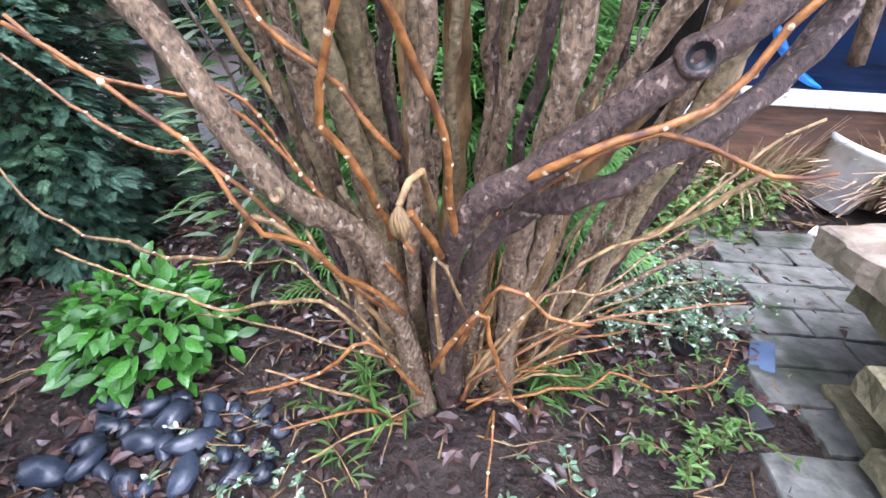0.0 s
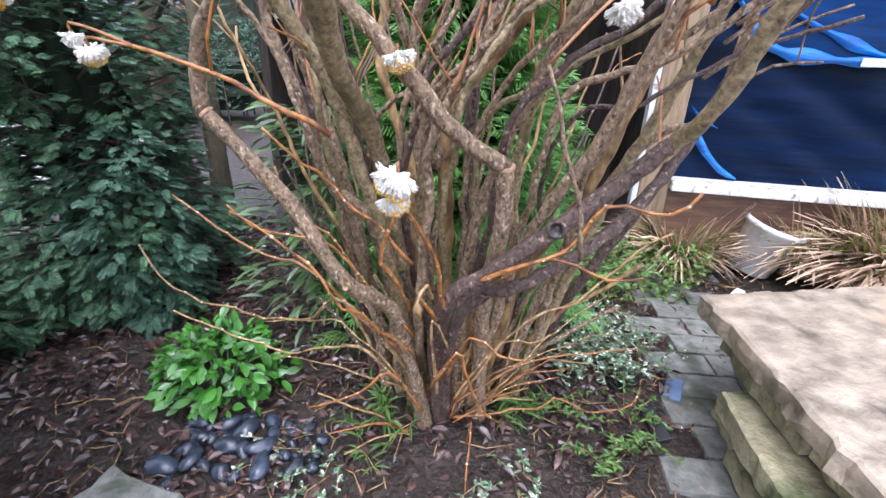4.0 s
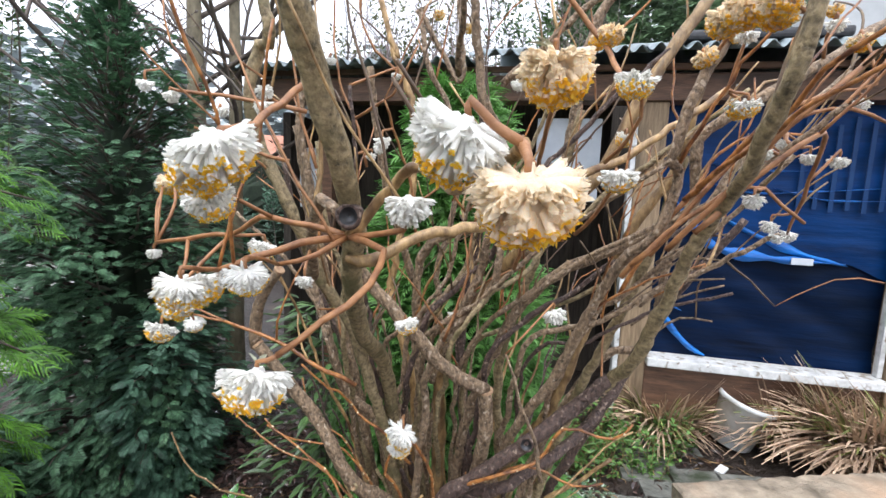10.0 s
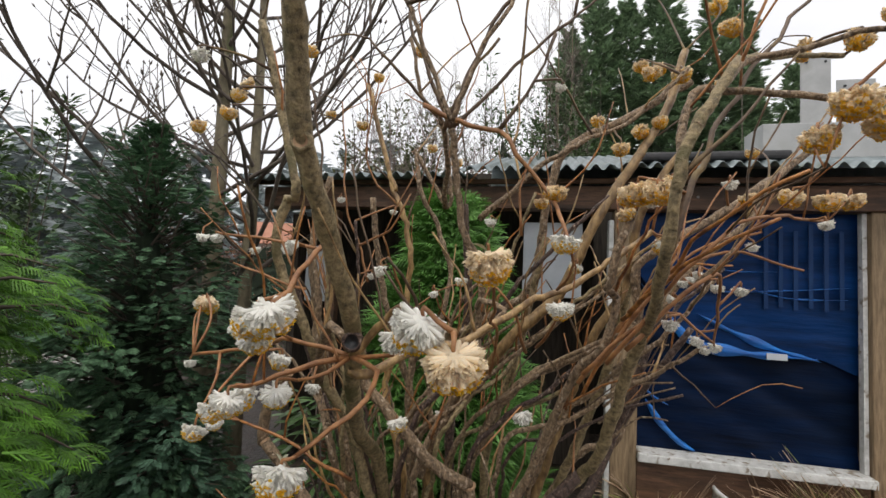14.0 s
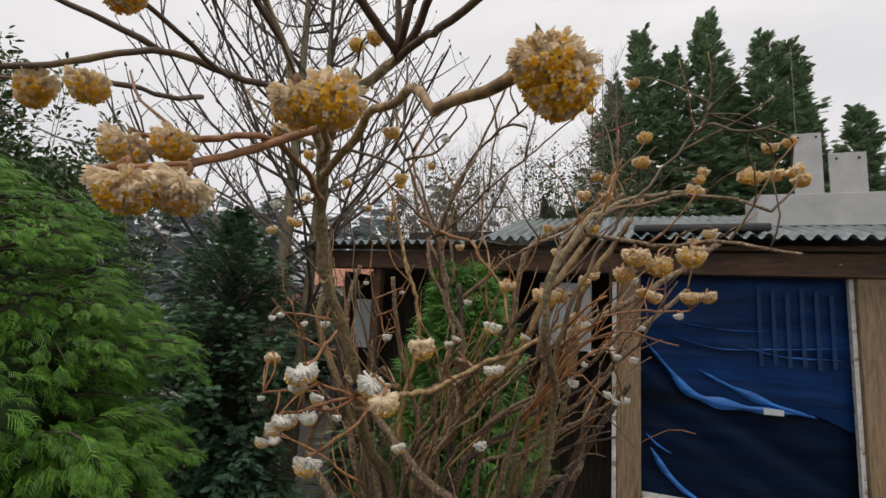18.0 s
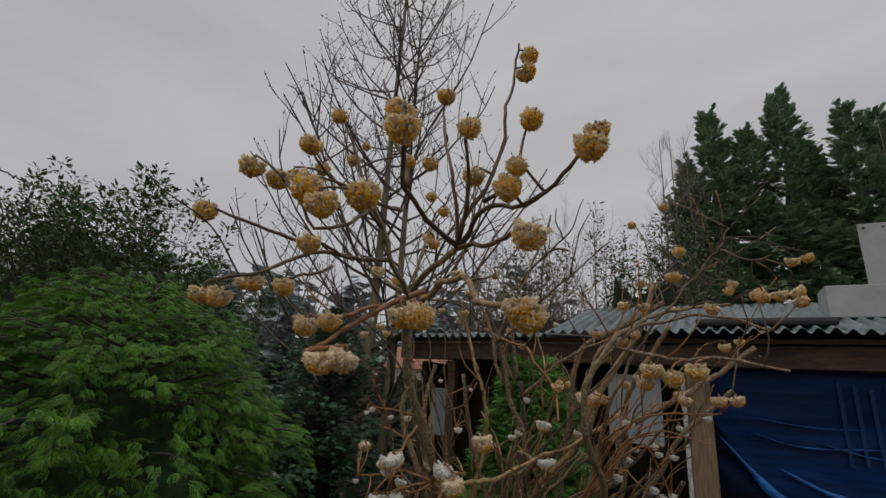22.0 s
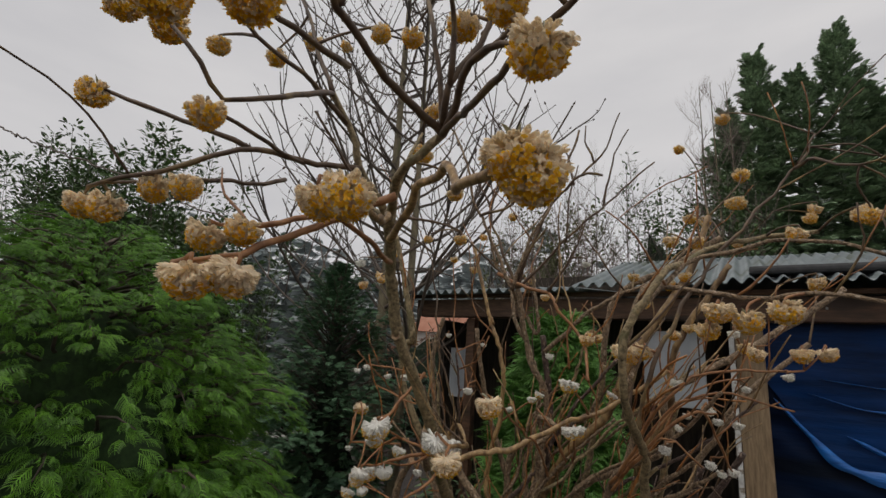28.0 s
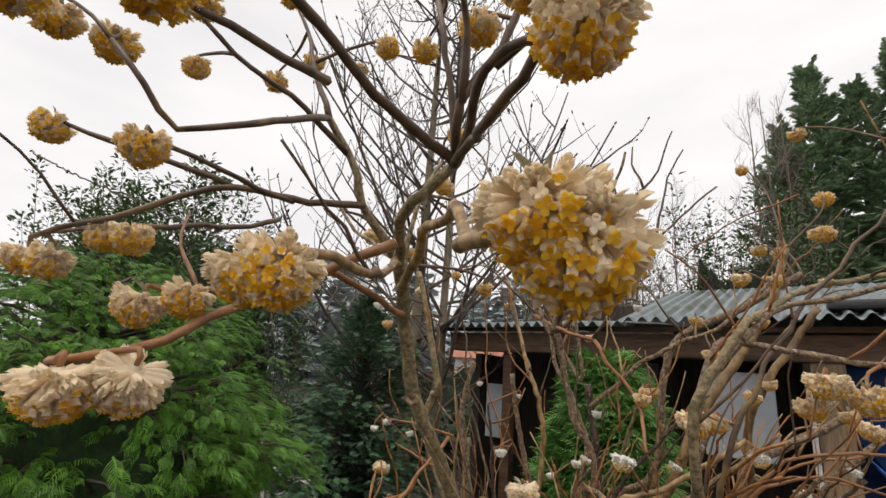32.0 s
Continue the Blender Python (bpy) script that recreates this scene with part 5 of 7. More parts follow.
stem("flowering_twig", M_RED, 0.005, 0.0036, [(-0.012, 0.045, 1.235), (-0.153, 0.1, 1.249), (-0.267, 0.16, 1.215), (-0.399, 0.2, 1.191)])
stem("flowering_twig", M_RED, 0.005, 0.0037, [(-0.062, 0.06, 1.445), (-0.069, -0.02, 1.393), (-0.049, -0.14, 1.347), (-0.042, -0.19, 1.338)])
stem("flowering_twig", M_RED, 0.0043, 0.0029, [(-0.152, 0.25, 1.424), (-0.255, 0.24, 1.443), (-0.364, 0.22, 1.449)])
stem("flowering_twig", M_RED, 0.0036, 0.0022, [(-0.17, 0.22, 1.338), (-0.265, 0.2, 1.367), (-0.324, 0.2, 1.387)])
stem("flowering_twig", M_TWIG, 0.005, 0.0031, [(-0.073, 0.3, 0.918), (-0.128, 0.28, 0.957), (-0.236, 0.3, 0.993), (-0.345, 0.31, 1.024)])
stem("flowering_twig", M_TAN, 0.0074, 0.0043, [(-0.012, 0.045, 1.235), (0.054, 0.03, 1.299), (0.077, 0.0, 1.319), (0.117, -0.05, 1.303), (0.163, -0.15, 1.307), (0.185, -0.28, 1.325)])
stem("flowering_twig", M_RED, 0.0043, 0.0029, [(-0.012, 0.045, 1.235), (0.072, 0.0, 1.25), (0.077, -0.02, 1.29)])
stem("limb", M_BARK, 0.0105, 0.0080, [(-0.17, 0.33, 1.12), (-0.083, 0.12, 1.27), (-0.03, 0.06, 1.262)])
stem("twig", M_RED, 0.004, 0.0022, [(0.012, 0.5, 1.172), (-0.014, 0.45, 1.341), (-0.043, 0.36, 1.468)])
stem("twig", M_RED, 0.004, 0.0022, [(0.078, 0.5, 0.952), (0.128, 0.5, 1.122), (0.14, 0.5, 1.361)])
stem("twig", M_RED, 0.004, 0.0022, [(0.224, 0.4, 1.148), (0.232, 0.2, 1.272), (0.214, -0.148, 1.42)])
stem("twig", M_RED, 0.004, 0.0022, [(0.3, 0.3, 1.219), (0.27, 0.25, 1.312), (0.225, 0.24, 1.365)])
stem("twig", M_RED, 0.004, 0.0022, [(0.322, 0.3, 1.232), (0.345, 0.18, 1.3), (0.345, 0.127, 1.335)])
stem("twig", M_RED, 0.004, 0.0022, [(-0.146, 0.5, 1.451), (-0.037, 0.4, 1.486), (0.016, 0.38, 1.575)])
stem("twig", M_RED, 0.004, 0.0022, [(0.288, 0.4, 1.482), (0.284, 0.4, 1.598), (0.307, 0.4, 1.676)])
stem("twig", M_RED, 0.004, 0.0022, [(0.363, 0.3, 1.359), (0.372, 0.14, 1.409), (0.348, 0.098, 1.455)])
stem("twig", M_RED, 0.004, 0.0022, [(-0.192, 0.4, 1.335), (-0.225, 0.4, 1.44), (-0.247, 0.4, 1.587)])
stem("twig", M_RED, 0.004, 0.0022, [(-0.14, 0.6, 1.35), (-0.217, 0.6, 1.616), (-0.246, 0.6, 1.889)])
stem("twig", M_RED, 0.004, 0.0022, [(-0.075, 0.7, 1.589), (-0.185, 0.7, 1.723), (-0.162, 0.7, 2.0)])
stem("branch", M_OLIVE, 0.0104, 0.0069, [(0.047, -0.362, 1.787), (0.18, -0.54, 1.803), (0.264, -0.55, 1.859)])
stem("branch", M_OLIVE, 0.0097, 0.0056, [(0.047, -0.362, 1.787), (0.034, -0.46, 1.863), (0.017, -0.5, 1.945), (0.014, -0.55, 1.987)])
stem("branch", M_TIP, 0.0069, 0.0041, [(0.264, -0.55, 1.859), (0.244, -0.7, 1.874), (0.257, -0.82, 1.899), (0.3, -0.93, 1.99)])
stem("branch", M_TIP, 0.0069, 0.0035, [(0.264, -0.55, 1.859), (0.368, -0.66, 1.902), (0.476, -0.7, 1.902), (0.55, -0.74, 1.941), (0.59, -0.75, 1.99)])
stem("branch", M_TIP, 0.0063, 0.0028, [(0.264, -0.55, 1.859), (0.296, -0.6, 1.912), (0.351, -0.58, 2.035), (0.383, -0.57, 2.192), (0.406, -0.57, 2.397)])
stem("branch", M_TIP, 0.0056, 0.0032, [(0.339, -0.6, 1.949), (0.411, -0.62, 1.986), (0.435, -0.63, 2.072)])
stem("branch", M_TIP, 0.0056, 0.0032, [(0.264, -0.55, 1.859), (0.248, -0.58, 2.039), (0.194, -0.54, 2.245)])
stem("branch", M_TIP, 0.0056, 0.0032, [(0.296, -0.6, 1.912), (0.31, -0.62, 1.997), (0.324, -0.7, 2.058)])
stem("branch", M_TIP, 0.0063, 0.0035, [(0.264, -0.55, 1.859), (0.381, -0.7, 1.811), (0.464, -0.78, 1.807), (0.49, -0.8, 1.81)])
stem("branch", M_TAN, 0.0083, 0.0056, [(0.035, -0.335, 1.745), (0.285, -0.6, 1.77), (0.38, -0.72, 1.693), (0.48, -0.84, 1.663)])
stem("branch", M_TIP, 0.0063, 0.0035, [(0.034, -0.46, 1.863), (-0.027, -0.56, 1.841), (-0.07, -0.66, 1.834), (-0.128, -0.76, 1.759), (-0.24, -0.8, 1.729)])
stem("branch", M_TIP, 0.0056, 0.0035, [(-0.102, -0.62, 1.854), (-0.172, -0.72, 1.877), (-0.266, -0.79, 1.909)])
stem("branch", M_TIP, 0.0056, 0.0032, [(0.014, -0.55, 1.987), (0.064, -0.72, 1.877), (0.013, -0.78, 1.845), (0.017, -0.82, 1.876), (-0.015, -0.85, 1.925)])
stem("branch", M_TIP, 0.0056, 0.0032, [(0.017, -0.5, 1.945), (0.005, -0.62, 1.985), (-0.027, -0.7, 2.021), (-0.033, -0.75, 2.036)])
stem("branch", M_TIP, 0.0056, 0.0032, [(0.014, -0.55, 1.987), (-0.056, -0.55, 2.141), (-0.116, -0.55, 2.255)])
stem("branch", M_TIP, 0.0056, 0.0028, [(0.194, -0.72, 1.894), (0.23, -0.88, 1.844), (0.22, -0.91, 1.85)])
stem("branch", M_TIP, 0.0056, 0.0032, [(0.257, -0.82, 1.899), (0.15, -0.7, 2.112), (0.043, -0.62, 2.333)])
stem("branch", M_RED, 0.0069, 0.0041, [(0.195, -0.568, 1.752), (0.155, -0.592, 1.728), (0.116, -0.63, 1.695), (0.088, -0.71, 1.638), (0.085, -0.79, 1.600), (0.12, -0.87, 1.58)])
stem("branch", M_RED, 0.0063, 0.0041, [(0.02, -0.3, 1.7), (0.102, -0.6, 1.709), (0.093, -0.72, 1.666), (0.05, -0.75, 1.66)])
stem("branch", M_TAN, 0.0069, 0.0048, [(0.047, -0.362, 1.787), (0.185, -0.6, 1.708), (0.26, -0.78, 1.68)])
stem("branch", M_TIP, 0.0048, 0.0032, [(-0.027, -0.56, 1.841), (0.003, -0.7, 1.824), (0.02, -0.78, 1.82)])
stem("branch", M_TIP, 0.0048, 0.0032, [(-0.132, -0.5, 1.842), (-0.098, -0.65, 1.774), (-0.06, -0.76, 1.74)])
stem("branch", M_OLIVE, 0.0056, 0.0035, [(0.035, -0.335, 1.745), (0.062, -0.35, 1.897), (0.05, -0.25, 2.042)])
stem("branch", M_OLIVE, 0.0056, 0.0035, [(0.047, -0.362, 1.787), (-0.107, -0.3, 1.866), (-0.199, -0.3, 1.962)])
stem("limb", M_BARK, 0.0115, 0.0088, [(0.04, 0.62, 0.8), (0.194, 0.5, 1.278), (0.141, 0.45, 1.526), (0.106, 0.4, 1.744)])
stem("bare_shoot", M_TIP, 0.0062, 0.0031, [(0.106, 0.4, 1.744), (0.054, 0.4, 1.861), (-0.015, 0.4, 2.059), (-0.094, 0.4, 2.227)], holds=False)
stem("bare_shoot", M_TIP, 0.005, 0.0029, [(-0.015, 0.4, 2.059), (0.061, 0.4, 2.21), (0.17, 0.4, 2.349)], holds=False)
stem("bare_shoot", M_TIP, 0.0068, 0.0043, [(0.106, 0.4, 1.744), (0.152, 0.4, 1.898), (0.2, 0.4, 2.016), (0.331, 0.35, 2.123), (0.406, 0.35, 2.12)], holds=False)
stem("bare_shoot", M_TIP, 0.0043, 0.0022, [(0.303, 0.4, 2.115), (0.277, 0.4, 2.228), (0.26, 0.4, 2.276)], holds=False)
stem("bare_shoot", M_TIP, 0.0043, 0.0022, [(0.328, 0.4, 2.147), (0.411, 0.4, 2.24), (0.459, 0.4, 2.367)], holds=False)
stem("bare_shoot", M_TIP, 0.0043, 0.0022, [(0.37, 0.4, 2.195), (0.34, 0.4, 2.281), (0.344, 0.4, 2.337)], holds=False)
stem("bare_shoot", M_TIP, 0.0056, 0.0025, [(0.106, 0.4, 1.744), (0.242, 0.4, 1.879), (0.409, 0.4, 2.039), (0.564, 0.4, 2.168)], holds=False)
stem("bare_shoot", M_TIP, 0.0043, 0.0022, [(0.401, 0.4, 2.03), (0.43, 0.4, 2.183), (0.486, 0.4, 2.3)], holds=False)
stem("bare_shoot", M_TIP, 0.0043, 0.0022, [(0.276, 0.4, 1.906), (0.287, 0.4, 2.06), (0.317, 0.4, 2.188)], holds=False)
stem("bare_shoot", M_TIP, 0.005, 0.0025, [(-0.138, 0.5, 1.252), (-0.243, 0.5, 1.55), (-0.289, 0.5, 1.848), (-0.42, 0.5, 2.1)], holds=False)
stem("side_limb", M_BARK_DARK, 0.0119, 0.0050, [(-0.001, 0.918, 0.03), (-0.025, 0.612, 0.81), (0.169, 0.551, 1.157), (0.324, 0.505, 1.406), (0.508, 0.46, 1.595)])
stem("side_limb", M_BARK, 0.0125, 0.0036, [(0.029, 0.875, 0.03), (0.0, 0.67, 0.791), (0.18, 0.573, 1.084), (0.414, 0.5, 1.29), (0.573, 0.427, 1.446)])
stem("side_limb", M_BARK, 0.0078, 0.0050, [(0.105, 0.834, 0.03), (0.113, 0.611, 0.828), (0.313, 0.464, 1.12), (0.573, 0.354, 1.302), (0.701, 0.244, 1.453)])
stem("side_limb", M_BARK_DARK, 0.0106, 0.0046, [(0.15, 0.833, 0.03), (0.179, 0.552, 0.86), (0.4, 0.546, 1.1), (0.63, 0.541, 1.259), (0.817, 0.537, 1.427)])
stem("side_limb", M_OLIVE, 0.0095, 0.0041, [(0.06, 0.931, 0.03), (0.079, 0.501, 0.866), (0.257, 0.475, 1.144), (0.468, 0.456, 1.354), (0.653, 0.437, 1.516)])
stem("side_limb", M_BARK, 0.0129, 0.0035, [(-0.001, 0.92, 0.03), (-0.029, 0.627, 0.804), (0.163, 0.464, 1.066), (0.298, 0.342, 1.222), (0.443, 0.22, 1.36)])
stem("side_limb", M_BARK, 0.0097, 0.0041, [(-0.061, 0.884, 0.03), (-0.124, 0.667, 0.776), (0.032, 0.612, 0.997), (0.157, 0.571, 1.142), (0.309, 0.53, 1.283)])
stem("side_limb", M_OLIVE, 0.0080, 0.0052, [(0.121, 0.815, 0.03), (0.126, 0.644, 0.818), (0.251, 0.586, 0.982), (0.422, 0.544, 1.086), (0.537, 0.501, 1.204)])
stem("side_limb", M_BARK_DARK, 0.0087, 0.0035, [(0.242, 0.958, 0.03), (0.282, 0.624, 0.845), (0.425, 0.594, 0.948), (0.587, 0.571, 1.043), (0.725, 0.549, 1.095)])
stem("side_limb", M_BARK, 0.0102, 0.0042, [(-0.016, 0.809, 0.03), (-0.044, 0.607, 0.81), (0.066, 0.56, 1.076), (0.122, 0.525, 1.269), (0.234, 0.489, 1.424)])
stem("side_limb", M_BARK, 0.0094, 0.0042, [(-0.136, 0.96, 0.03), (-0.175, 0.527, 0.823), (-0.229, 0.514, 0.995), (-0.314, 0.505, 1.128), (-0.423, 0.496, 1.23)])
stem("side_limb", M_BARK_DARK, 0.0104, 0.0039, [(-0.061, 0.865, 0.03), (-0.098, 0.588, 0.81), (-0.134, 0.535, 1.108), (-0.135, 0.495, 1.307), (-0.141, 0.455, 1.514)])
stem("side_limb", M_OLIVE, 0.0119, 0.0046, [(-0.122, 0.906, 0.03), (-0.17, 0.565, 0.809), (-0.171, 0.529, 1.059), (-0.213, 0.502, 1.233), (-0.22, 0.475, 1.397)])
stem("side_limb", M_BARK, 0.0118, 0.0046, [(0.211, 0.847, 0.03), (0.252, 0.551, 0.87), (0.425, 0.478, 1.035), (0.582, 0.424, 1.15), (0.703, 0.37, 1.244)])
stem("side_limb", M_BARK, 0.0116, 0.0049, [(0.301, 0.856, 0.03), (0.359, 0.563, 0.879), (0.499, 0.508, 1.104), (0.647, 0.467, 1.259), (0.743, 0.425, 1.393)])
stem("side_limb", M_OLIVE, 0.0105, 0.0043, [(0.029, 0.827, 0.03), (-0.001, 0.676, 0.789), (0.121, 0.619, 1.147), (0.254, 0.577, 1.412), (0.332, 0.535, 1.613)])
stem("low_twig", M_TWIG, 0.0043, 0.0024, [(0.0, 0.56, 0.36), (-0.11, 0.43, 0.567), (-0.181, 0.42, 0.651), (-0.244, 0.42, 0.706), (-0.314, 0.42, 0.75)], dots=1)
stem("low_twig", M_TWIG, 0.0036, 0.002, [(0.0, 0.58, 0.4), (-0.152, 0.5, 0.651), (-0.211, 0.48, 0.681), (-0.293, 0.45, 0.711), (-0.33, 0.44, 0.755)], dots=1)
stem("low_twig", M_RED, 0.004, 0.0022, [(-0.03, 0.58, 0.35), (-0.197, 0.5, 0.58), (-0.305, 0.55, 0.601), (-0.477, 0.62, 0.632), (-0.613, 0.68, 0.683)], dots=1)
stem("low_twig", M_TAN, 0.0043, 0.0024, [(-0.02, 0.58, 0.3), (-0.121, 0.46, 0.55), (-0.291, 0.55, 0.433), (-0.52, 0.65, 0.395), (-0.7, 0.7, 0.418), (-0.789, 0.74, 0.513)], dots=1)
stem("low_twig", M_TAN, 0.0043, 0.0024, [(-0.02, 0.62, 0.2), (-0.149, 0.6, 0.333), (-0.355, 0.66, 0.262), (-0.566, 0.7, 0.278), (-0.718, 0.72, 0.321)], dots=1)
stem("low_twig", M_TAN, 0.0029, 0.0016, [(-0.02, 0.62, 0.2), (-0.178, 0.6, 0.271), (-0.311, 0.62, 0.265), (-0.4, 0.64, 0.256)], dots=1)
stem("low_twig", M_TWIG, 0.0043, 0.0024, [(0.02, 0.6, 0.15), (-0.054, 0.54, 0.318), (-0.131, 0.52, 0.255), (-0.254, 0.52, 0.203)], dots=1)
stem("low_twig", M_TWIG, 0.005, 0.0028, [(0.05, 0.52, 0.3), (0.107, 0.48, 0.432), (0.136, 0.5, 0.345), (0.172, 0.54, 0.228), (0.218, 0.56, 0.175)], dots=1)
stem("low_twig", M_TWIG, 0.0043, 0.0024, [(0.08, 0.56, 0.3), (0.133, 0.5, 0.461), (0.194, 0.5, 0.42), (0.253, 0.5, 0.414)], dots=1)
stem("low_twig", M_TAN, 0.0036, 0.002, [(0.1, 0.6, 0.2), (0.203, 0.6, 0.388), (0.284, 0.62, 0.375), (0.328, 0.64, 0.393)], dots=1)
stem("low_twig", M_RED, 0.0036, 0.002, [(0.1, 0.64, 0.15), (0.304, 0.68, 0.29), (0.434, 0.72, 0.286), (0.594, 0.76, 0.291)], dots=1)
stem("low_twig", M_TAN, 0.0043, 0.0024, [(0.12, 0.62, 0.2), (0.242, 0.66, 0.385), (0.401, 0.72, 0.452), (0.539, 0.78, 0.569), (0.623, 0.8, 0.616)], dots=1)
stem("low_twig", M_TWIG, 0.0043, 0.0024, [(0.12, 0.54, 0.55), (0.191, 0.5, 0.617), (0.277, 0.5, 0.655), (0.336, 0.5, 0.645), (0.398, 0.5, 0.622), (0.47, 0.52, 0.623)], dots=1)
stem("low_twig", M_TWIG, 0.005, 0.0028, [(0.12, 0.5, 0.58), (0.191, 0.46, 0.652), (0.289, 0.45, 0.699), (0.357, 0.44, 0.783), (0.454, 0.42, 0.792), (0.485, 0.4, 0.836)], dots=1)
stem("low_twig", M_TWIG, 0.005, 0.0028, [(0.08, 0.5, 0.52), (0.065, 0.42, 0.677), (0.028, 0.36, 0.779), (0.021, 0.35, 0.796)], dots=1)
stem("low_twig", M_TWIG, 0.005, 0.0027, [(0.0, 0.5, 0.52), (-0.005, 0.42, 0.621), (-0.029, 0.38, 0.69), (-0.001, 0.36, 0.758), (0.021, 0.32, 0.853)], dots=1)
stem("low_twig", M_TWIG, 0.005, 0.0028, [(0.06, 0.5, 0.5), (0.033, 0.44, 0.587), (0.029, 0.42, 0.569), (0.04, 0.42, 0.551)], dots=1)
stem("low_twig", M_TWIG, 0.0036, 0.002, [(0.1, 0.64, 0.1), (0.333, 0.7, 0.11), (0.387, 0.72, 0.125), (0.508, 0.74, 0.075), (0.615, 0.78, 0.078), (0.648, 0.82, 0.112)], dots=1)
stem("low_twig", M_TWIG, 0.0029, 0.0016, [(0.14, 0.6, 0.05), (0.151, 0.6, 0.125), (0.147, 0.52, 0.068), (0.145, 0.48, 0.012)], dots=1)
stem("low_twig", M_TAN, 0.0043, 0.0024, [(0.06, 0.56, 0.25), (0.055, 0.5, 0.494), (0.097, 0.52, 0.389)], dots=1)
stem("low_twig", M_TWIG, 0.0029, 0.0016, [(0.1, 0.62, 0.1), (0.264, 0.66, 0.207), (0.38, 0.7, 0.219)], dots=1)
stem("low_twig", M_TAN, 0.0029, 0.0016, [(0.1, 0.66, 0.2), (0.251, 0.7, 0.238), (0.37, 0.8, 0.306), (0.508, 0.85, 0.398)], dots=1)
stem("low_twig", M_TAN, 0.0029, 0.0016, [(0.1, 0.66, 0.2), (0.294, 0.74, 0.227), (0.448, 0.82, 0.268), (0.554, 0.86, 0.268)], dots=1)
stem("low_twig", M_TAN, 0.0029, 0.0016, [(-0.03, 0.64, 0.2), (-0.177, 0.66, 0.347), (-0.308, 0.7, 0.34), (-0.463, 0.75, 0.288)], dots=1)
stem("low_twig", M_TWIG, 0.0036, 0.002, [(-0.03, 0.56, 0.45), (-0.188, 0.55, 0.66), (-0.265, 0.58, 0.686), (-0.305, 0.6, 0.79)], dots=1)
stem("low_twig", M_TWIG, 0.0043, 0.0024, [(0.0, 0.56, 0.6), (-0.139, 0.5, 0.779), (-0.179, 0.46, 0.833), (-0.232, 0.42, 0.902)], dots=1)
stem("dead_twig", M_BARK, 0.0043, 0.0022, [(0.293, 0.3, 0.755), (0.261, 0.27, 0.884), (0.23, 0.25, 0.966), (0.21, 0.25, 1.02)])

branch_scar((-0.008, 0.034, 1.262), (0.05, -1, 0.05), 0.015)
branch_scar((-0.024, -0.177, 1.54), (0.1, -1, 0.0), 0.012, False)
branch_scar((0.279, 0.462, 0.737), (-0.15, -1, 0.1), 0.016)
branch_scar((-0.125, 0.477, 0.577), (-0.2, -1, 0.3), 0.008, False)

# withered flower head hanging in the fork
v, f = [], []
gw = np.random.RandomState(9)
for k in range(14):
    a = k * 2.4
    ln = smooth_line([(0.048, 0.312, 0.652), (0.048 + 0.004 * math.cos(a), 0.312 + 0.004 * math.sin(a), 0.646), (0.048 + 0.007 * math.cos(a + 0.4), 0.312 + 0.007 * math.sin(a), 0.637 + gw.normal(0, 0.002)), (0.048 + 0.005 * math.cos(a + 1), 0.312 + 0.005 * math.sin(a), 0.629 + gw.normal(0, 0.003))], 0.005)
    a1, f1 = tube_data(ln, np.linspace(0.0010, 0.0020, len(ln)), 5, len(v))
    v += a1
    f += f1
tagged(part_mesh("withered_head", mesh_of("withered_head", v, f, M_TAN), shrub), "withered tan flower head hanging in the fork", kind="stuff")
stem("twig", M_TAN, 0.004, 0.0025, [(0.06, 0.42, 0.60), (0.058, 0.35, 0.665), (0.048, 0.312, 0.652)], holds=False)

# stout limbs of the back of the stool, spread along its foot
for bark, r0, r1, pts in (
        (M_BARK, 0.0205, 0.0105, [(-0.11, 0.78, 0.0), (-0.13, 0.75, 0.32), (-0.19, 0.71, 0.74), (-0.30, 0.67, 1.18), (-0.33, 0.62, 1.45)]),
        (M_OLIVE, 0.0185, 0.0095, [(0.25, 0.80, 0.0), (0.33, 0.77, 0.34), (0.43, 0.71, 0.74), (0.53, 0.62, 1.08), (0.60, 0.56, 1.40)]),
        (M_BARK_DARK, 0.0215, 0.0110, [(0.10, 0.92, 0.0), (0.13, 0.90, 0.40), (0.10, 0.84, 0.86), (0.15, 0.74, 1.28), (0.13, 0.68, 1.60)]),
        (M_BARK, 0.0175, 0.0090, [(-0.02, 0.90, 0.0), (-0.05, 0.89, 0.42), (-0.03, 0.85, 0.90), (-0.13, 0.78, 1.30), (-0.17, 0.72, 1.62)]),
        (M_OLIVE, 0.0190, 0.0085, [(0.19, 0.86, 0.0), (0.24, 0.84, 0.40), (0.22, 0.78, 0.80), (0.31, 0.68, 1.18), (0.37, 0.60, 1.50)]),
        (M_BARK_DARK, 0.0180, 0.0090, [(0.30, 0.88, 0.0), (0.40, 0.86, 0.36), (0.54, 0.80, 0.70), (0.64, 0.72, 1.00), (0.78, 0.64, 1.26)]),
        (M_BARK_DARK, 0.0165, 0.0080, [(-0.16, 0.86, 0.0), (-0.21, 0.85, 0.36), (-0.24, 0.80, 0.76), (-0.36, 0.74, 1.10), (-0.40, 0.70, 1.36)])):
    stem("limb", bark, r0, r1, pts)

# stout canes and stubs that crowd the stool
g = np.random.RandomState(71)
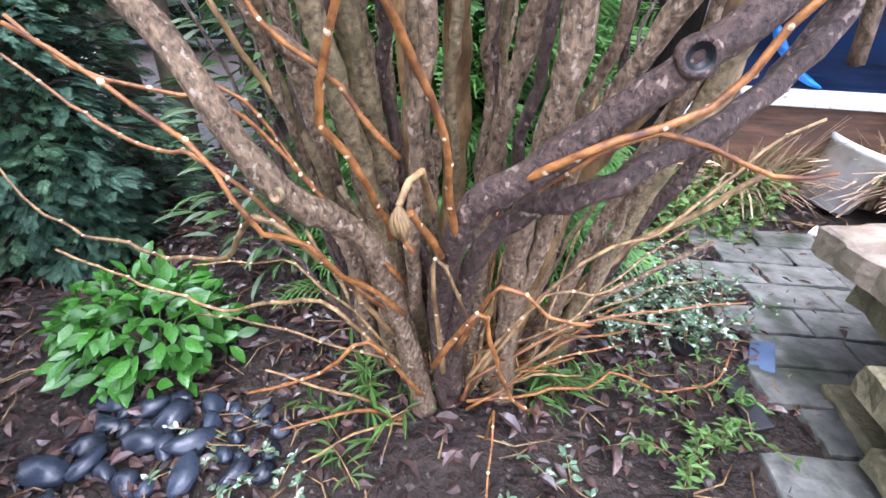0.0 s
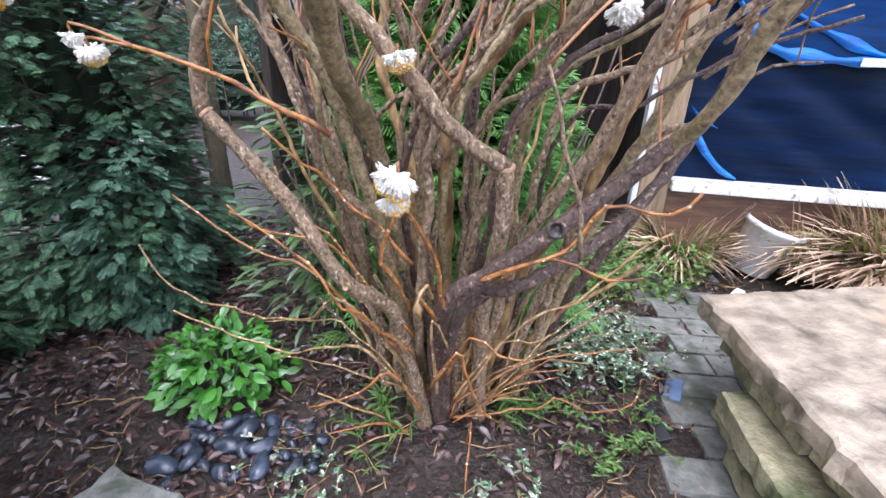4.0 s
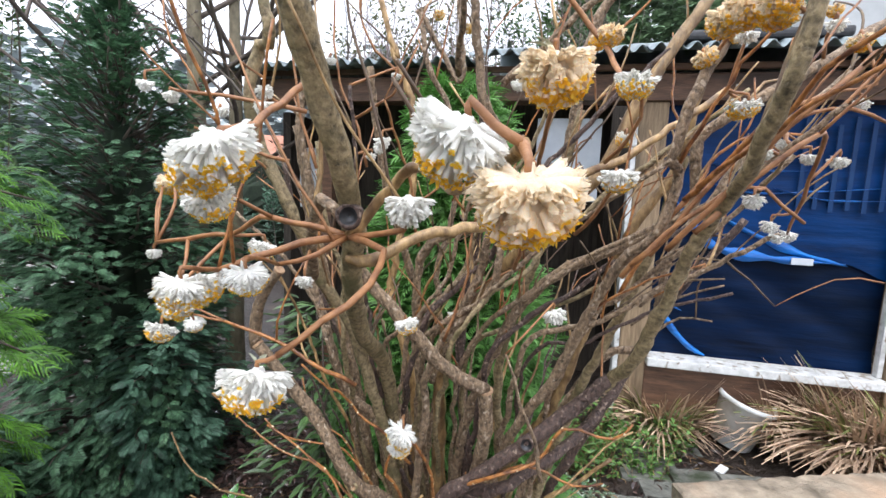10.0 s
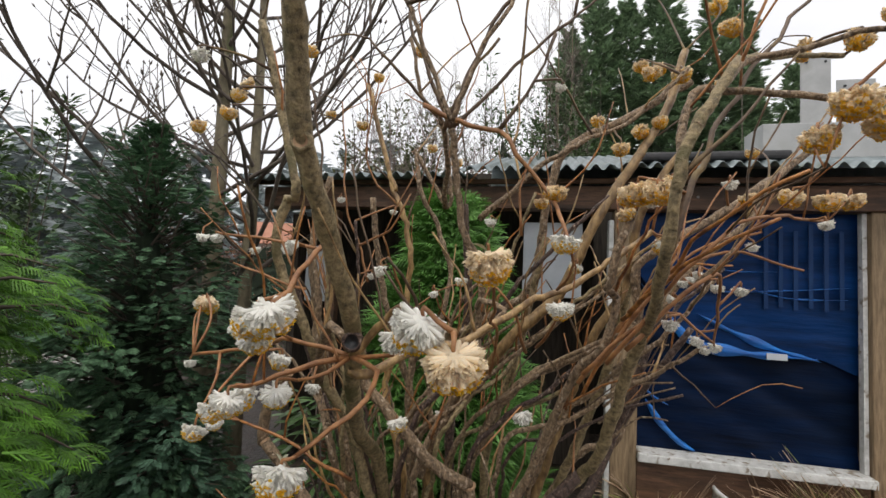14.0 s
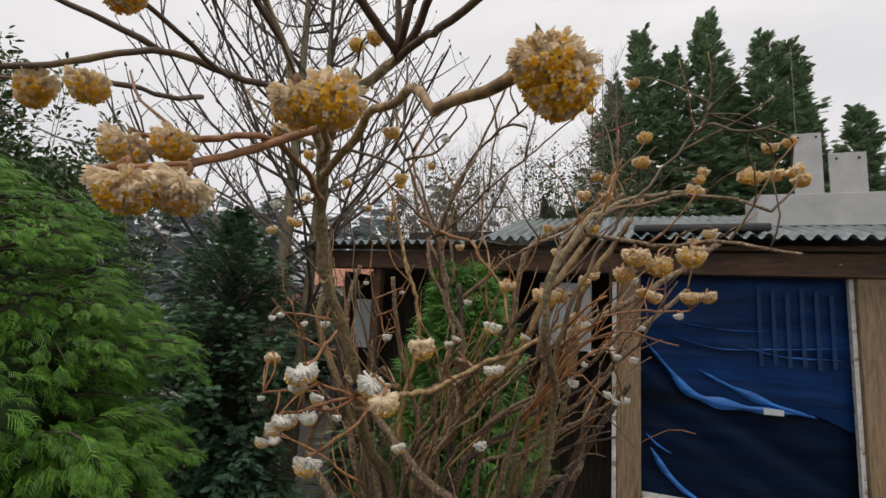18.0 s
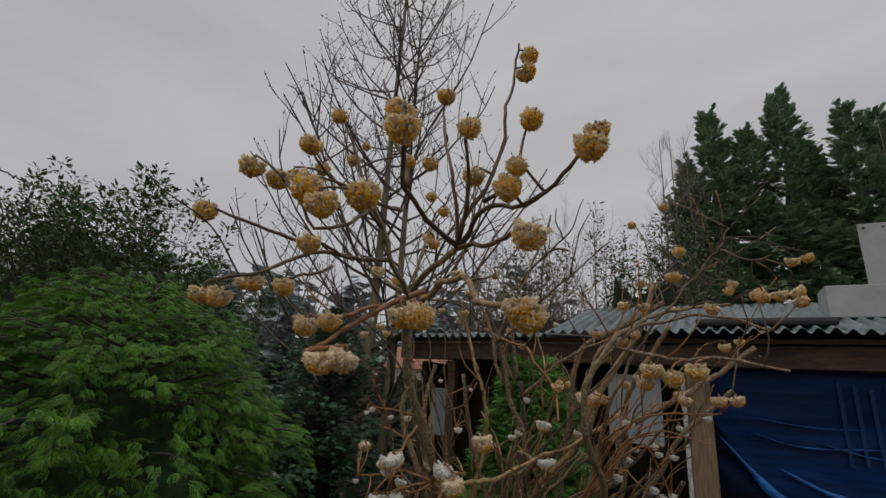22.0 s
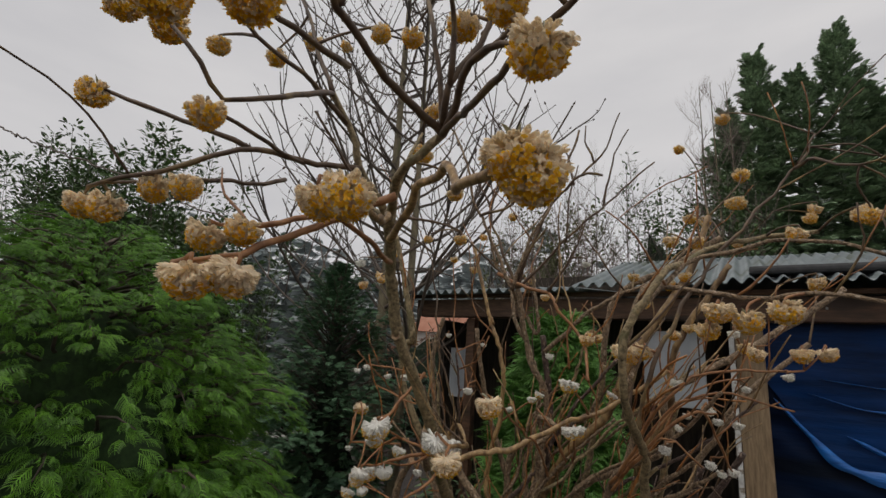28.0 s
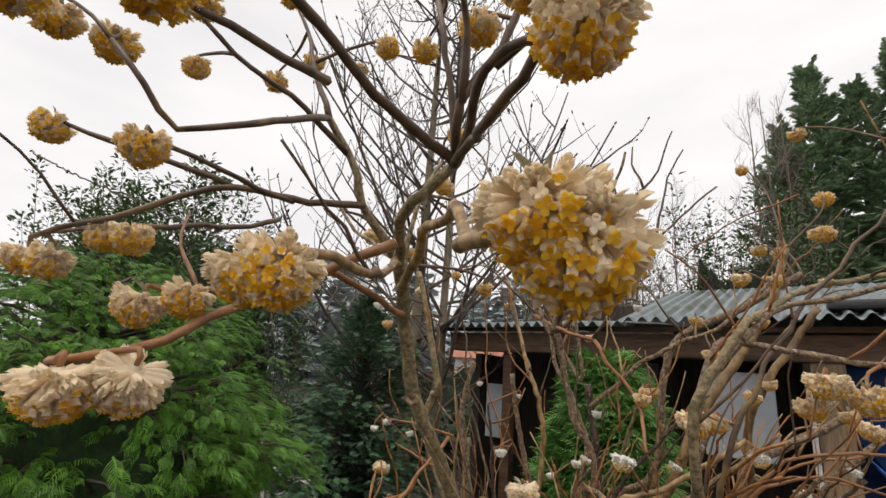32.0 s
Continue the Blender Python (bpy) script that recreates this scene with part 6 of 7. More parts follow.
for i in range(17):
    a = -2.6 + 5.2 * (i + g.rand()) / 17
    q = g.uniform(0.04, 0.12)
    b = np.array((0.06 + 1.3 * q * math.sin(a), 0.78 - 0.3 * q * math.cos(a), 0.0))
    h = g.uniform(0.22, 0.62) if i % 5 else g.uniform(0.08, 0.16)
    out = np.array((math.sin(a) * g.uniform(0.35, 0.95), -math.cos(a) * g.uniform(0.05, 0.35) + 0.06, 1.0)) * h
    r = g.uniform(0.0055, 0.0105)
    stem("cane", (M_BARK, M_TAN, M_OLIVE, M_BARK_DARK)[i % 4], r, r * 0.6, [tuple(b), tuple(b + out * (0.38, 0.38, 0.55) + g.normal(0, 0.012, 3)), tuple(b + out + g.normal(0, 0.012, 3))], cut=i % 5 == 0, dots=i % 3 == 0, holds=False)

# slender stems that rise from the stool, and the brush of low shoots
g = np.random.RandomState(77)
for i in range(20):
    a = g.uniform(-1, 1)
    b = (0.05 + 0.17 * a, 0.86 + g.uniform(-0.08, 0.12), 0.02)
    h = g.uniform(0.55, 1.25)
    lean = np.array((0.45 * a + g.normal(0, 0.10), g.normal(0.05, 0.12)))
    stem("slender_stem", (M_TAN, M_BARK, M_OLIVE, M_BARK_DARK)[i % 4], g.uniform(0.0035, 0.0095), 0.0028,
         [b, (b[0] + lean[0] * h * 0.3, b[1] + lean[1] * h * 0.4, h * 0.45), (b[0] + lean[0] * h * 0.75 + g.normal(0, 0.02), b[1] + lean[1] * h, h)], holds=h > 0.9)
for i in range(26):
    a = g.uniform(-0.3, 1.0)
    r = g.uniform(0.18, 0.42)
    stem("low_shoot", (M_TAN, M_TAN, M_TWIG)[i % 3], g.uniform(0.003, 0.0055), 0.002,
         [(0.08 + 0.05 * a, 0.70 + 0.08 * g.rand(), 0.03), (0.10 + 0.5 * r * a + 0.02, 0.72 + g.uniform(-0.08, 0.12), 0.12 + 0.3 * r * g.rand()),
          (0.12 + 1.0 * r * max(a, 0.1), 0.76 + g.uniform(-0.16, 0.2), g.uniform(0.06, 0.42))], dots=i % 3 == 0, holds=False)
for i in range(9):
    a = g.uniform(0, 6.283)
    stem("low_shoot", (M_TAN, M_TWIG)[i % 2], g.uniform(0.003, 0.006), 0.002,
         [(0.03 + 0.05 * math.cos(a), 0.68 + 0.05 * math.sin(a), 0.02), (0.03 + 0.16 * math.cos(a), 0.68 + 0.14 * math.sin(a), 0.09), (0.03 + 0.30 * math.cos(a), 0.66 + 0.24 * math.sin(a), g.uniform(0.04, 0.2))], holds=False)


# fine twigs that fill the crown
for i in range(400):
    x, y, z, r = SAMPLES[g.randint(len(SAMPLES))]
    if z < 0.85 or (z > 1.55 and y < -0.2 and i % 6):
        continue
    d = np.array((0.55 * (x - 0.05) + g.normal(0, 0.35), 0.3 * (y - 0.5) + g.normal(0, 0.3), g.uniform(0.3, 1.2)))
    d /= np.linalg.norm(d)
    Lh = g.uniform(0.10, 0.30)
    bend = g.normal(0, 0.35, 3)
    stem("fine_twig", (M_RED, M_TWIG, M_TIP, M_TAN)[i % 4], min(r * 0.6, g.uniform(0.0022, 0.0042)), 0.0016,
         [(x, y, z), tuple(np.array((x, y, z)) + d * Lh * 0.5), tuple(np.array((x, y, z)) + d * Lh + bend * Lh * 0.3)], holds=i % 2 == 0)


def head_meshes(age, seed):
    """A drooping bowl one metre wide: silky tubes from one point, pointed closed florets above, four-lobed mouths packed below."""
    g = np.random.RandomState(seed)
    n = (46, 120, 150, 150)[age]
    tv, tf, lv, lf = [], [], [], []
    for i in range(n):
        z = 1 - 2 * (i + 0.5) / n * (0.60, 0.60, 0.66, 0.66)[age]
        th = math.acos(max(-1, min(1, z)))
        ph = i * 2.399963 + g.normal(0, 0.12)
        d = np.array((math.sin(th) * math.cos(ph), math.sin(th) * math.sin(ph), -math.cos(th)))
        closed = th > (1.2, 1.40, 1.6, 1.5)[age] + 0.15 * g.normal()
        L = (0.38, 0.42, 0.42, 0.42)[age] * (g.uniform(0.84, 1.06) if closed else g.uniform(0.92, 1.04)) * (1 + 0.12 * math.sin(th))
        c0 = np.array((0, 0, -0.14))
        curl = np.array((0, 0, 0.10 * g.rand())) if closed else np.array((0, 0, 0))
        bow = np.array((0, 0, -0.05 - 0.04 * g.rand())) + g.normal(0, 0.015, 3)
        pts = [c0 + d * L * s + bow * s * s + curl * s ** 4 + np.array((0, 0, 0.15)) * (s - s * s) * math.sin(th) for s in (0.08, 0.4, 0.72, 0.98)]
        w = (0.036, 0.034, 0.036, 0.036)[age] * g.uniform(0.85, 1.2) * (1.35 if closed else 1.15 if age > 1 else 1.05)
        v1, f1 = tube_data(pts, (w * 0.6, w * 0.95, w * 1.05, w * 1.1), 6, len(tv), cap=False)
        tv += v1
        tf += f1
        way = pts[-1] - pts[-2]
        way /= np.linalg.norm(way)
        way = way + g.normal(0, 0.16, 3)
        size = w * ((1.3, 1.35, 1.3, 1.3)[age] if not closed else 1.35) * g.uniform(0.85, 1.2)
        for back in (True, False):
            m = frame_along(pts[-1] + way * (-0.006 if back else 0.004), way, (0.3, 0.2, 1), size * (1.08 if back else 0.94), 0.9 * i)
            shape, faces = [(0, -0.05, 0)], []
            for q in range(4):
                a = q * math.pi / 2
                ca, sa = math.cos(a), math.sin(a)
                if closed:
                    tip = (1.2, 1.1, 0.9, 0.9)[age] + 0.4 * g.rand()
                    rows = ((0.62, -0.5, -0.1), (0.62, 0.5, -0.1), (0.72, 0.36, 0.5), (0.30 + 0.4 * g.rand(), 0.0, tip), (0.72, -0.36, 0.5))
                else:
                    flare = (0.7, 0.35, 0.3, 0.3)[age] + 0.3 * g.normal()
                    rows = ((0.50, -0.44, 0.06), (0.50, 0.44, 0.06), (0.94, 0.40, flare * 0.5), (1.14, 0.0, flare), (0.94, -0.40, flare * 0.5))
                shape += [(r * ca - o * sa, h, r * sa + o * ca) for r, o, h in rows]
                b = 1 + q * 5
                faces += [(0, b, b + 1), (b, b + 4, b + 3), (b, b + 3, b + 1), (b + 1, b + 3, b + 2)]
            hh = np.hstack([np.array(shape), np.ones((len(shape), 1))])
            white = closed or (back and th > 1.2) or th > (0.9, 1.52, 1.8, 1.42)[age] + 0.14 * g.normal() or g.rand() < (0.2, 0.06, 0.20, 0.18)[age]
            dst, dfc = (tv, tf) if white else (lv, lf)
            k = len(dst)
            dst += (hh @ m.T)[:, :3].tolist()
            dfc += [tuple(j + k for j in fc) for fc in faces]
    # packed inner florets
    for j in range(5):
        tv += [(r * math.cos(q * 0.6283), r * math.sin(q * 0.6283), hgt) for r, hgt in (((0.10, -0.02), (0.27, -0.12), (0.31, -0.24), (0.25, -0.37), (0.10, -0.46))[j],) for q in range(10)]
        if j:
            k0 = len(tv) - 20
            tf += [(k0 + q, k0 + (q + 1) % 10, k0 + 10 + (q + 1) % 10, k0 + 10 + q) for q in range(10)]
    tf.append(tuple(len(tv) - 10 + q for q in range(10)))
    # white woolly centre above
    v1, f1 = tube_data([(0, 0, 0.02), (0, 0, -0.08), (0, 0, -0.2)], (0.05, 0.12, 0.05), 8, len(tv))
    tv += v1
    tf += f1
    return (mesh_of("florets", tv, tf, M_TUBE_OLD if age > 1 else M_TUBE), mesh_of("corolla", lv, lf, M_LOBE if age else M_TUBE))


HEADS = {a: [head_meshes(a, 100 + 10 * a + k) for k in range(3)] for a in (0, 1, 2, 3)}
BRACT = leaf_shape(0.22, 0.10, 0.25)
HEAD_NO = [0]
POINTS = np.array(SAMPLES)


def flower_head(spot, age):
    x, y, z, wide = spot
    HEAD_NO[0] += 1
    k = HEAD_NO[0]
    g = np.random.RandomState(500 + k)
    tubes, mouths = HEADS[3 if (age == 2 and z < 1.72) or (age == 1 and z > 1.5) else age][k % 3]
    at = np.array((x, y, z + wide * 0.28))
    gap = POINTS[:, :3] - at
    cost = np.linalg.norm(gap, axis=1) + 0.5 * np.maximum(0, gap[:, 2] - 0.03) + 0.4 * np.maximum(0, -gap[:, 2] - 0.25)
    near = POINTS[int(np.argmin(cost))]
    d = np.linalg.norm(near[:3] - at)
    if d > 0.012:
        mid = (near[:3] + at) / 2 + np.array((g.normal(0, 0.08), g.normal(0, 0.08), 0.10)) * d
        crook = at + np.array((0, 0, min(0.012, 0.3 * d)))
        v, f = tube_data(smooth_line([near[:3], mid, crook, at], 0.02), np.linspace(min(near[3] * 0.9, 0.0034), 0.002, len(smooth_line([near[:3], mid, crook, at], 0.02))), 6)
        part_mesh("flower_stalk", mesh_of("flower_stalk", v, f, M_TIP if z > 1.65 else M_RED), shrub)
    toward = (at - near[:3]) / (d + 1e-6)
    tilt = Euler((radians(-14 * toward[1] + g.normal(0, 9)), radians(14 * toward[0] + g.normal(0, 9)), g.uniform(0, 6.28)))
    sz = wide * 1.0
    head = part_mesh("flower_head", tubes, shrub, ("tight white young flower head", "open silky white head with yellow mouths", "aged cream and golden flower head")[age],
                     Matrix.LocRotScale(at, tilt, (sz * 0.95, sz * 0.95, sz * g.uniform(0.92, 1.08))))
    part_mesh("corolla", mouths, head)
    if wide > 0.05 and k % 2 == 0:
        a = g.uniform(0, 6.283)
        ms = [frame_along((0, 0, 0.0), (math.cos(a + q), math.sin(a + q), 0.8 + 0.4 * q), (0, 0, 1), 0.42 - 0.1 * q, 0) for q in (0, 0.9)]
        part_mesh("bract", scatter("bract", BRACT[0], BRACT[1], ms, M_BRACT), head, "pointed grey-green bract")


# flower heads: place of the head and its width, young buds, open heads and aged heads
for spot in [(0.294, 0.307, 1.077, 0.048), (-0.408, 0.205, 1.17, 0.03), (-0.44, 0.32, 1.03, 0.034), (-0.13, 0.19, 1.14, 0.034), (0.077, -0.02, 1.274, 0.062), (-0.04, 0.34, 1.385, 0.036), (-0.2, 0.19, 1.42, 0.034), (-0.38, 0.22, 1.44, 0.032), (0.67, 0.33, 1.4, 0.03), (0.567, 0.213, 1.301, 0.034), (0.73, 0.39, 1.24, 0.034), (0.7, 0.37, 1.235, 0.03), (0.75, 0.37, 1.61, 0.036), (-0.059, 0.4, 1.379, 0.03), (0.073, 0.45, 1.329, 0.03), (-0.205, 0.2, 1.418, 0.03), (-0.29, 0.22, 1.415, 0.028), (0.678, 0.35, 1.404, 0.024), (0.692, 0.3, 1.375, 0.03)]:
    flower_head(spot, 0)
for spot in [(0.623, 0.3, 1.381, 0.026), (0.763, 0.3, 1.463, 0.03), (0.603, 0.3, 1.347, 0.026), (0.36, 0.3, 1.805, 0.03), (0.209, 0.0, 1.942, 0.03), (-0.33, 0.1, 1.432, 0.026), (-0.153, 0.1, 1.424, 0.03), (-0.049, 0.5, 1.544, 0.026), (-0.103, 0.5, 1.368, 0.026), (-0.199, 0.5, 1.574, 0.026), (0.214, 0.45, 1.516, 0.034), (0.525, 0.2, 1.536, 0.034), (0.682, 0.4, 1.39, 0.034), (0.674, 0.35, 1.257, 0.036), (0.738, 0.3, 1.37, 0.034), (0.835, 0.2, 1.501, 0.03), (0.071, 0.6, 1.799, 0.03), (0.098, 0.7, 1.974, 0.03), (-0.363, 0.1, 1.787, 0.04)]:
    flower_head(spot, 0)
for spot in [(0.044, 0.185, 0.885, 0.054), (0.034, 0.195, 0.858, 0.044), (-0.045, -0.198, 1.319, 0.066), (-0.039, -0.142, 1.108, 0.068), (0.004, 0.399, 1.012, 0.052), (0.345, 0.127, 1.323, 0.05), (0.348, 0.098, 1.442, 0.052), (-0.082, -0.149, 1.306, 0.06), (0.155, -0.28, 1.322, 0.058), (0.315, -0.833, 1.641, 0.056), (0.28, -0.84, 1.645, 0.05), (0.490, -0.858, 1.650, 0.056), (-0.17, -0.03, 1.172, 0.058), (-0.41, 0.31, 1.01, 0.042), (-0.2, 0.19, 1.19, 0.045), (0.1, 0.57, 0.99, 0.042), (0.36, 0.31, 1.57, 0.048), (0.6, 0.36, 1.46, 0.045), (0.49, 0.26, 1.52, 0.04), (0.77, 0.34, 1.57, 0.04), (-0.45, 0.32, 1.28, 0.045), (0.35, 0.17, 1.32, 0.05)]:
    flower_head(spot, 1)
for spot in [(0.59, 0.5, 1.77, 0.045), (0.6, 0.33, 1.46, 0.042), (0.64, 0.49, 1.63, 0.042), (0.35, 0.57, 1.59, 0.045), (0.66, -0.05, 1.585, 0.05), (0.79, -0.1, 1.62, 0.062), (0.88, 0.26, 1.555, 0.052), (0.93, 0.27, 1.56, 0.048), (0.45, -0.74, 1.95, 0.045), (-0.255, -0.795, 1.7, 0.058), (-0.15, -0.75, 1.735, 0.05), (0.037, -0.775, 1.635, 0.055), (0.155, -0.875, 1.56, 0.06), (0.31, -0.59, 2.02, 0.058), (0.8, 0.46, 2.02, 0.05), (0.67, 0.77, 2.07, 0.052), (0.72, 0.75, 2.05, 0.045), (1.0, 0.5, 2.0, 0.042), (0.14, 0.5, 1.364, 0.036), (-0.254, 0.05, 1.125, 0.05)]:
    flower_head(spot, 1)
for spot in [(-0.101, -0.12, 1.277, 0.05), (0.484, 0.5, 1.798, 0.04), (-0.453, 0.3, 1.286, 0.04), (-0.187, 0.0, 1.276, 0.045), (-0.142, -0.1, 1.184, 0.05), (-0.072, -0.1, 1.2, 0.045), (-0.317, 0.1, 1.068, 0.045), (0.357, 0.4, 1.584, 0.036), (0.182, 0.45, 1.386, 0.034), (0.422, 0.4, 1.408, 0.036), (0.6, 0.3, 1.595, 0.04), (0.78, 0.2, 1.551, 0.044), (0.888, 0.1, 1.711, 0.036), (0.792, 0.5, 1.9, 0.036), (0.639, 0.5, 1.794, 0.042), (-0.335, 0.2, 1.746, 0.036), (-0.256, 0.1, 1.948, 0.04)]:
    flower_head(spot, 1)
for spot in [(0.214, -0.148, 1.393, 0.062), (0.458, -0.631, 2.117, 0.056), (-0.293, -0.799, 1.9, 0.06), (0.187, -0.297, 1.291, 0.062), (0.500, -0.848, 1.640, 0.058), (-0.43, 0.28, 1.29, 0.045), (0.49, 0.07, 1.53, 0.05), (1.06, 0.87, 1.82, 0.045), (-0.18, -0.18, 1.91, 0.05), (0.68, -0.09, 1.62, 0.06), (0.73, -0.07, 1.6, 0.058), (0.78, 0.45, 2.02, 0.05), (0.88, 0.17, 1.84, 0.05), (0.42, -0.57, 2.3, 0.055), (0.43, -0.565, 2.35, 0.048), (0.59, -0.75, 1.97, 0.064), (0.6, -0.75, 2.0, 0.05), (0.43, -0.73, 1.91, 0.06), (0.34, -0.72, 2.07, 0.055), (0.2, -0.54, 2.3, 0.055)]:
    flower_head(spot, 2)
for spot in [(0.3, -0.93, 1.95, 0.066), (0.28, -0.9, 2.0, 0.06), (-0.14, -0.55, 2.29, 0.05), (-0.05, -0.75, 2.07, 0.06), (-0.075, -0.885, 1.95, 0.058), (-0.053, -0.833, 1.94, 0.055), (0.19, -0.98, 1.8, 0.058), (0.22, -0.91, 1.84, 0.066), (0.16, -0.97, 1.83, 0.06), (0.04, -0.815, 1.795, 0.054), (-0.215, -0.777, 1.697, 0.058), (-0.054, -0.762, 1.722, 0.05), (0.073, -0.749, 1.646, 0.052), (0.182, -0.84, 1.566, 0.056), (0.495, -0.8, 1.79, 0.066), (0.02, -0.21, 2.01, 0.045), (-0.12, 0.08, 2.3, 0.05), (-0.18, -0.17, 1.92, 0.045), (0.78, 0.55, 2.36, 0.05), (0.83, 0.62, 2.17, 0.055)]:
    flower_head(spot, 2)
for spot in [(1.06, 0.16, 1.88, 0.05), (1.1, 0.15, 1.885, 0.05), (1.02, 0.17, 1.875, 0.045), (1.2, 0.5, 2.08, 0.052), (0.98, 0.5, 1.97, 0.04), (0.475, 0.12, 1.54, 0.06), (0.528, 0.13, 1.538, 0.05), (-0.542, 0.5, 1.816, 0.05), (-0.636, 0.5, 1.778, 0.045), (-0.53, 0.55, 1.924, 0.045), (0.517, 0.4, 1.697, 0.045), (0.603, 0.45, 1.907, 0.05), (0.672, 0.45, 1.9, 0.05), (-0.265, 0.4, 1.943, 0.04), (-0.269, 0.9, 1.915, 0.05), (-0.431, 1.0, 1.992, 0.045), (-0.035, 1.1, 1.889, 0.045), (0.082, 0.9, 1.781, 0.045), (-0.045, 0.8, 2.14, 0.045), (-0.19, 0.8, 2.048, 0.04)]:
    flower_head(spot, 2)
for spot in [(0.061, -0.25, 1.976, 0.045), (0.124, -0.2, 1.887, 0.045), (-0.107, -0.5, 2.168, 0.045), (-0.218, -0.5, 2.154, 0.05), (0.124, -0.45, 2.149, 0.05), (0.071, -0.5, 2.136, 0.045), (0.11, -0.3, 2.064, 0.04), (-0.236, -0.7, 1.75, 0.045), (-0.138, -0.7, 2.027, 0.045), (-0.272, -0.2, 2.407, 0.04), (0.472, 0.15, 1.537, 0.05), (1.093, 0.1, 1.847, 0.045), (1.009, 0.2, 1.888, 0.05), (1.229, 0.45, 2.078, 0.045), (0.65, 0.8, 2.374, 0.045), (0.192, -0.3, 1.743, 0.03)]:
    flower_head(spot, 2)


# ---- low plants, stones and clutter ----
g = np.random.RandomState(88)
LEAF_MESHES = [mesh_of("leaf", [tuple(np.array(p) * (1, 1, 1)) for p in leaf_shape(w, f, d)[0]], leaf_shape(w, f, d)[1], M_LEAF) for w, f, d in ((0.50, 0.07, 0.2), (0.54, 0.10, 0.35), (0.44, 0.05, 0.1))]
plant = thing("leafy_plant", "low mound of glossy bright green leaves on the mulch", "plant", place=pose(-0.66, 0.80, 0))
for i in range(14):
    a = i * 2.4
    ln = [(0.02 * math.cos(a), 0.02 * math.sin(a), 0.0), (0.08 * math.cos(a), 0.08 * math.sin(a), 0.09), (0.16 * math.cos(a), 0.14 * math.sin(a), 0.15)]
    v, f = tube_data(smooth_line(ln, 0.04), np.linspace(0.003, 0.0015, len(smooth_line(ln, 0.04))), 5)
    part_mesh("stalk", mesh_of("stalk", v, f, M_WEED), plant)
for i in range(420):
    a = g.uniform(0, 6.283)
    th = math.acos(g.uniform(0.02, 1))
    d = np.array((math.sin(th) * math.cos(a), math.sin(th) * math.sin(a), math.cos(th)))
    k = g.uniform(0.6, 1.0)
    pos = d * np.array((0.20, 0.17, 0.20)) * k + np.array((0.015 * g.normal(), 0, 0.02))
    way = d * (1, 1, 0.3) + g.normal(0, 0.4, 3) + np.array((0, 0, -0.1))
    ob = part_mesh("leaf", LEAF_MESHES[i % 3], plant)
    ob.matrix_basis = Matrix(frame_along(pos, way, d + np.array((0, 0, 0.7)), g.uniform(0.036, 0.064), g.normal(0, 0.35)).tolist())

# dark leaved shrublet between the stems and the shed
dark = thing("shade_plant", "dark narrow-leaved plant in the shade behind the stems", "plant", place=pose(-0.42, 1.25, 0))
lv, lf = leaf_shape(0.24, 0.06, 0.25)
pl = []
for i in range(620):
    a, z = g.uniform(0, 6.283), g.uniform(0.1, 0.85)
    r = g.uniform(0.02, 0.30) * (1.05 - 0.5 * z)
    pl.append(frame_along((r * math.cos(a) * 1.2, r * math.sin(a), z), (math.cos(a), math.sin(a), g.uniform(-0.4, 0.5)), (0, 0, 1), g.uniform(0.06, 0.11), g.normal(0, 0.4)))
part_mesh("foliage", scatter("foliage", lv, lf, pl, M_LAUREL, smooth=False), dark)
for i in range(7):
    a = i * 0.9
    ln = [(0.04 * math.cos(a), 0.04 * math.sin(a), 0), (0.10 * math.cos(a), 0.1 * math.sin(a), 0.4), (0.13 * math.cos(a), 0.13 * math.sin(a), 0.8)]
    v, f = tube_data(ln, (0.006, 0.005, 0.003), 5)
    part_mesh("stalk", mesh_of("stalk", v, f, M_BARE), dark)

# river pebbles
PEB = []
for k in range(5):
    bm = bmesh.new()
    bmesh.ops.create_icosphere(bm, subdivisions=2, radius=1)
    for vt in bm.verts:
        vt.co = Vector((vt.co.x * (1.0 + 0.10 * k), vt.co.y * 0.8, vt.co.z * 0.62)) * (1 + 0.5 * noise.noise(vt.co * 0.95 + Vector((k * 7, 0, 0))))
    me = bpy.data.meshes.new("pebble")
    bm.to_mesh(me)
    bm.free()
    me.materials.append(M_PEBBLE)
    me.polygons.foreach_set("use_smooth", [True] * len(me.polygons))
    PEB.append(me)
spots = []
for i in range(900):
    s = g.uniform(0, 1)
    if len(spots) > 40:
        break
    x = -0.66 + 0.40 * s
    y = 0.50 + 0.10 * (1 - s) * g.uniform(-0.5, 1.2) + 0.07 * s + g.uniform(-0.07, 0.07)
    r = g.uniform(0.024, 0.054) * (1 - 0.4 * s)
    if all((x - a) ** 2 + (y - b) ** 2 > (0.80 * (r + c)) ** 2 for a, b, c in spots):
        spots.append((x, y, r))
for i, (x, y, r) in enumerate(spots):
    ob = tagged(new("pebble", PEB[i % 5]), "smooth wet blue-black river pebble on soil", "pebble", "river pebbles")
    ob.matrix_basis = Matrix.LocRotScale((x, y, ground_height(x, y) + r * 0.34), Euler((g.normal(0, 0.15), g.normal(0, 0.15), g.uniform(0, 6.28))), (r, r, r))

# leaf litter, twigs, crumbs of bark
lv, lf = leaf_shape(0.45, 0.16, 0.35)
pl = []
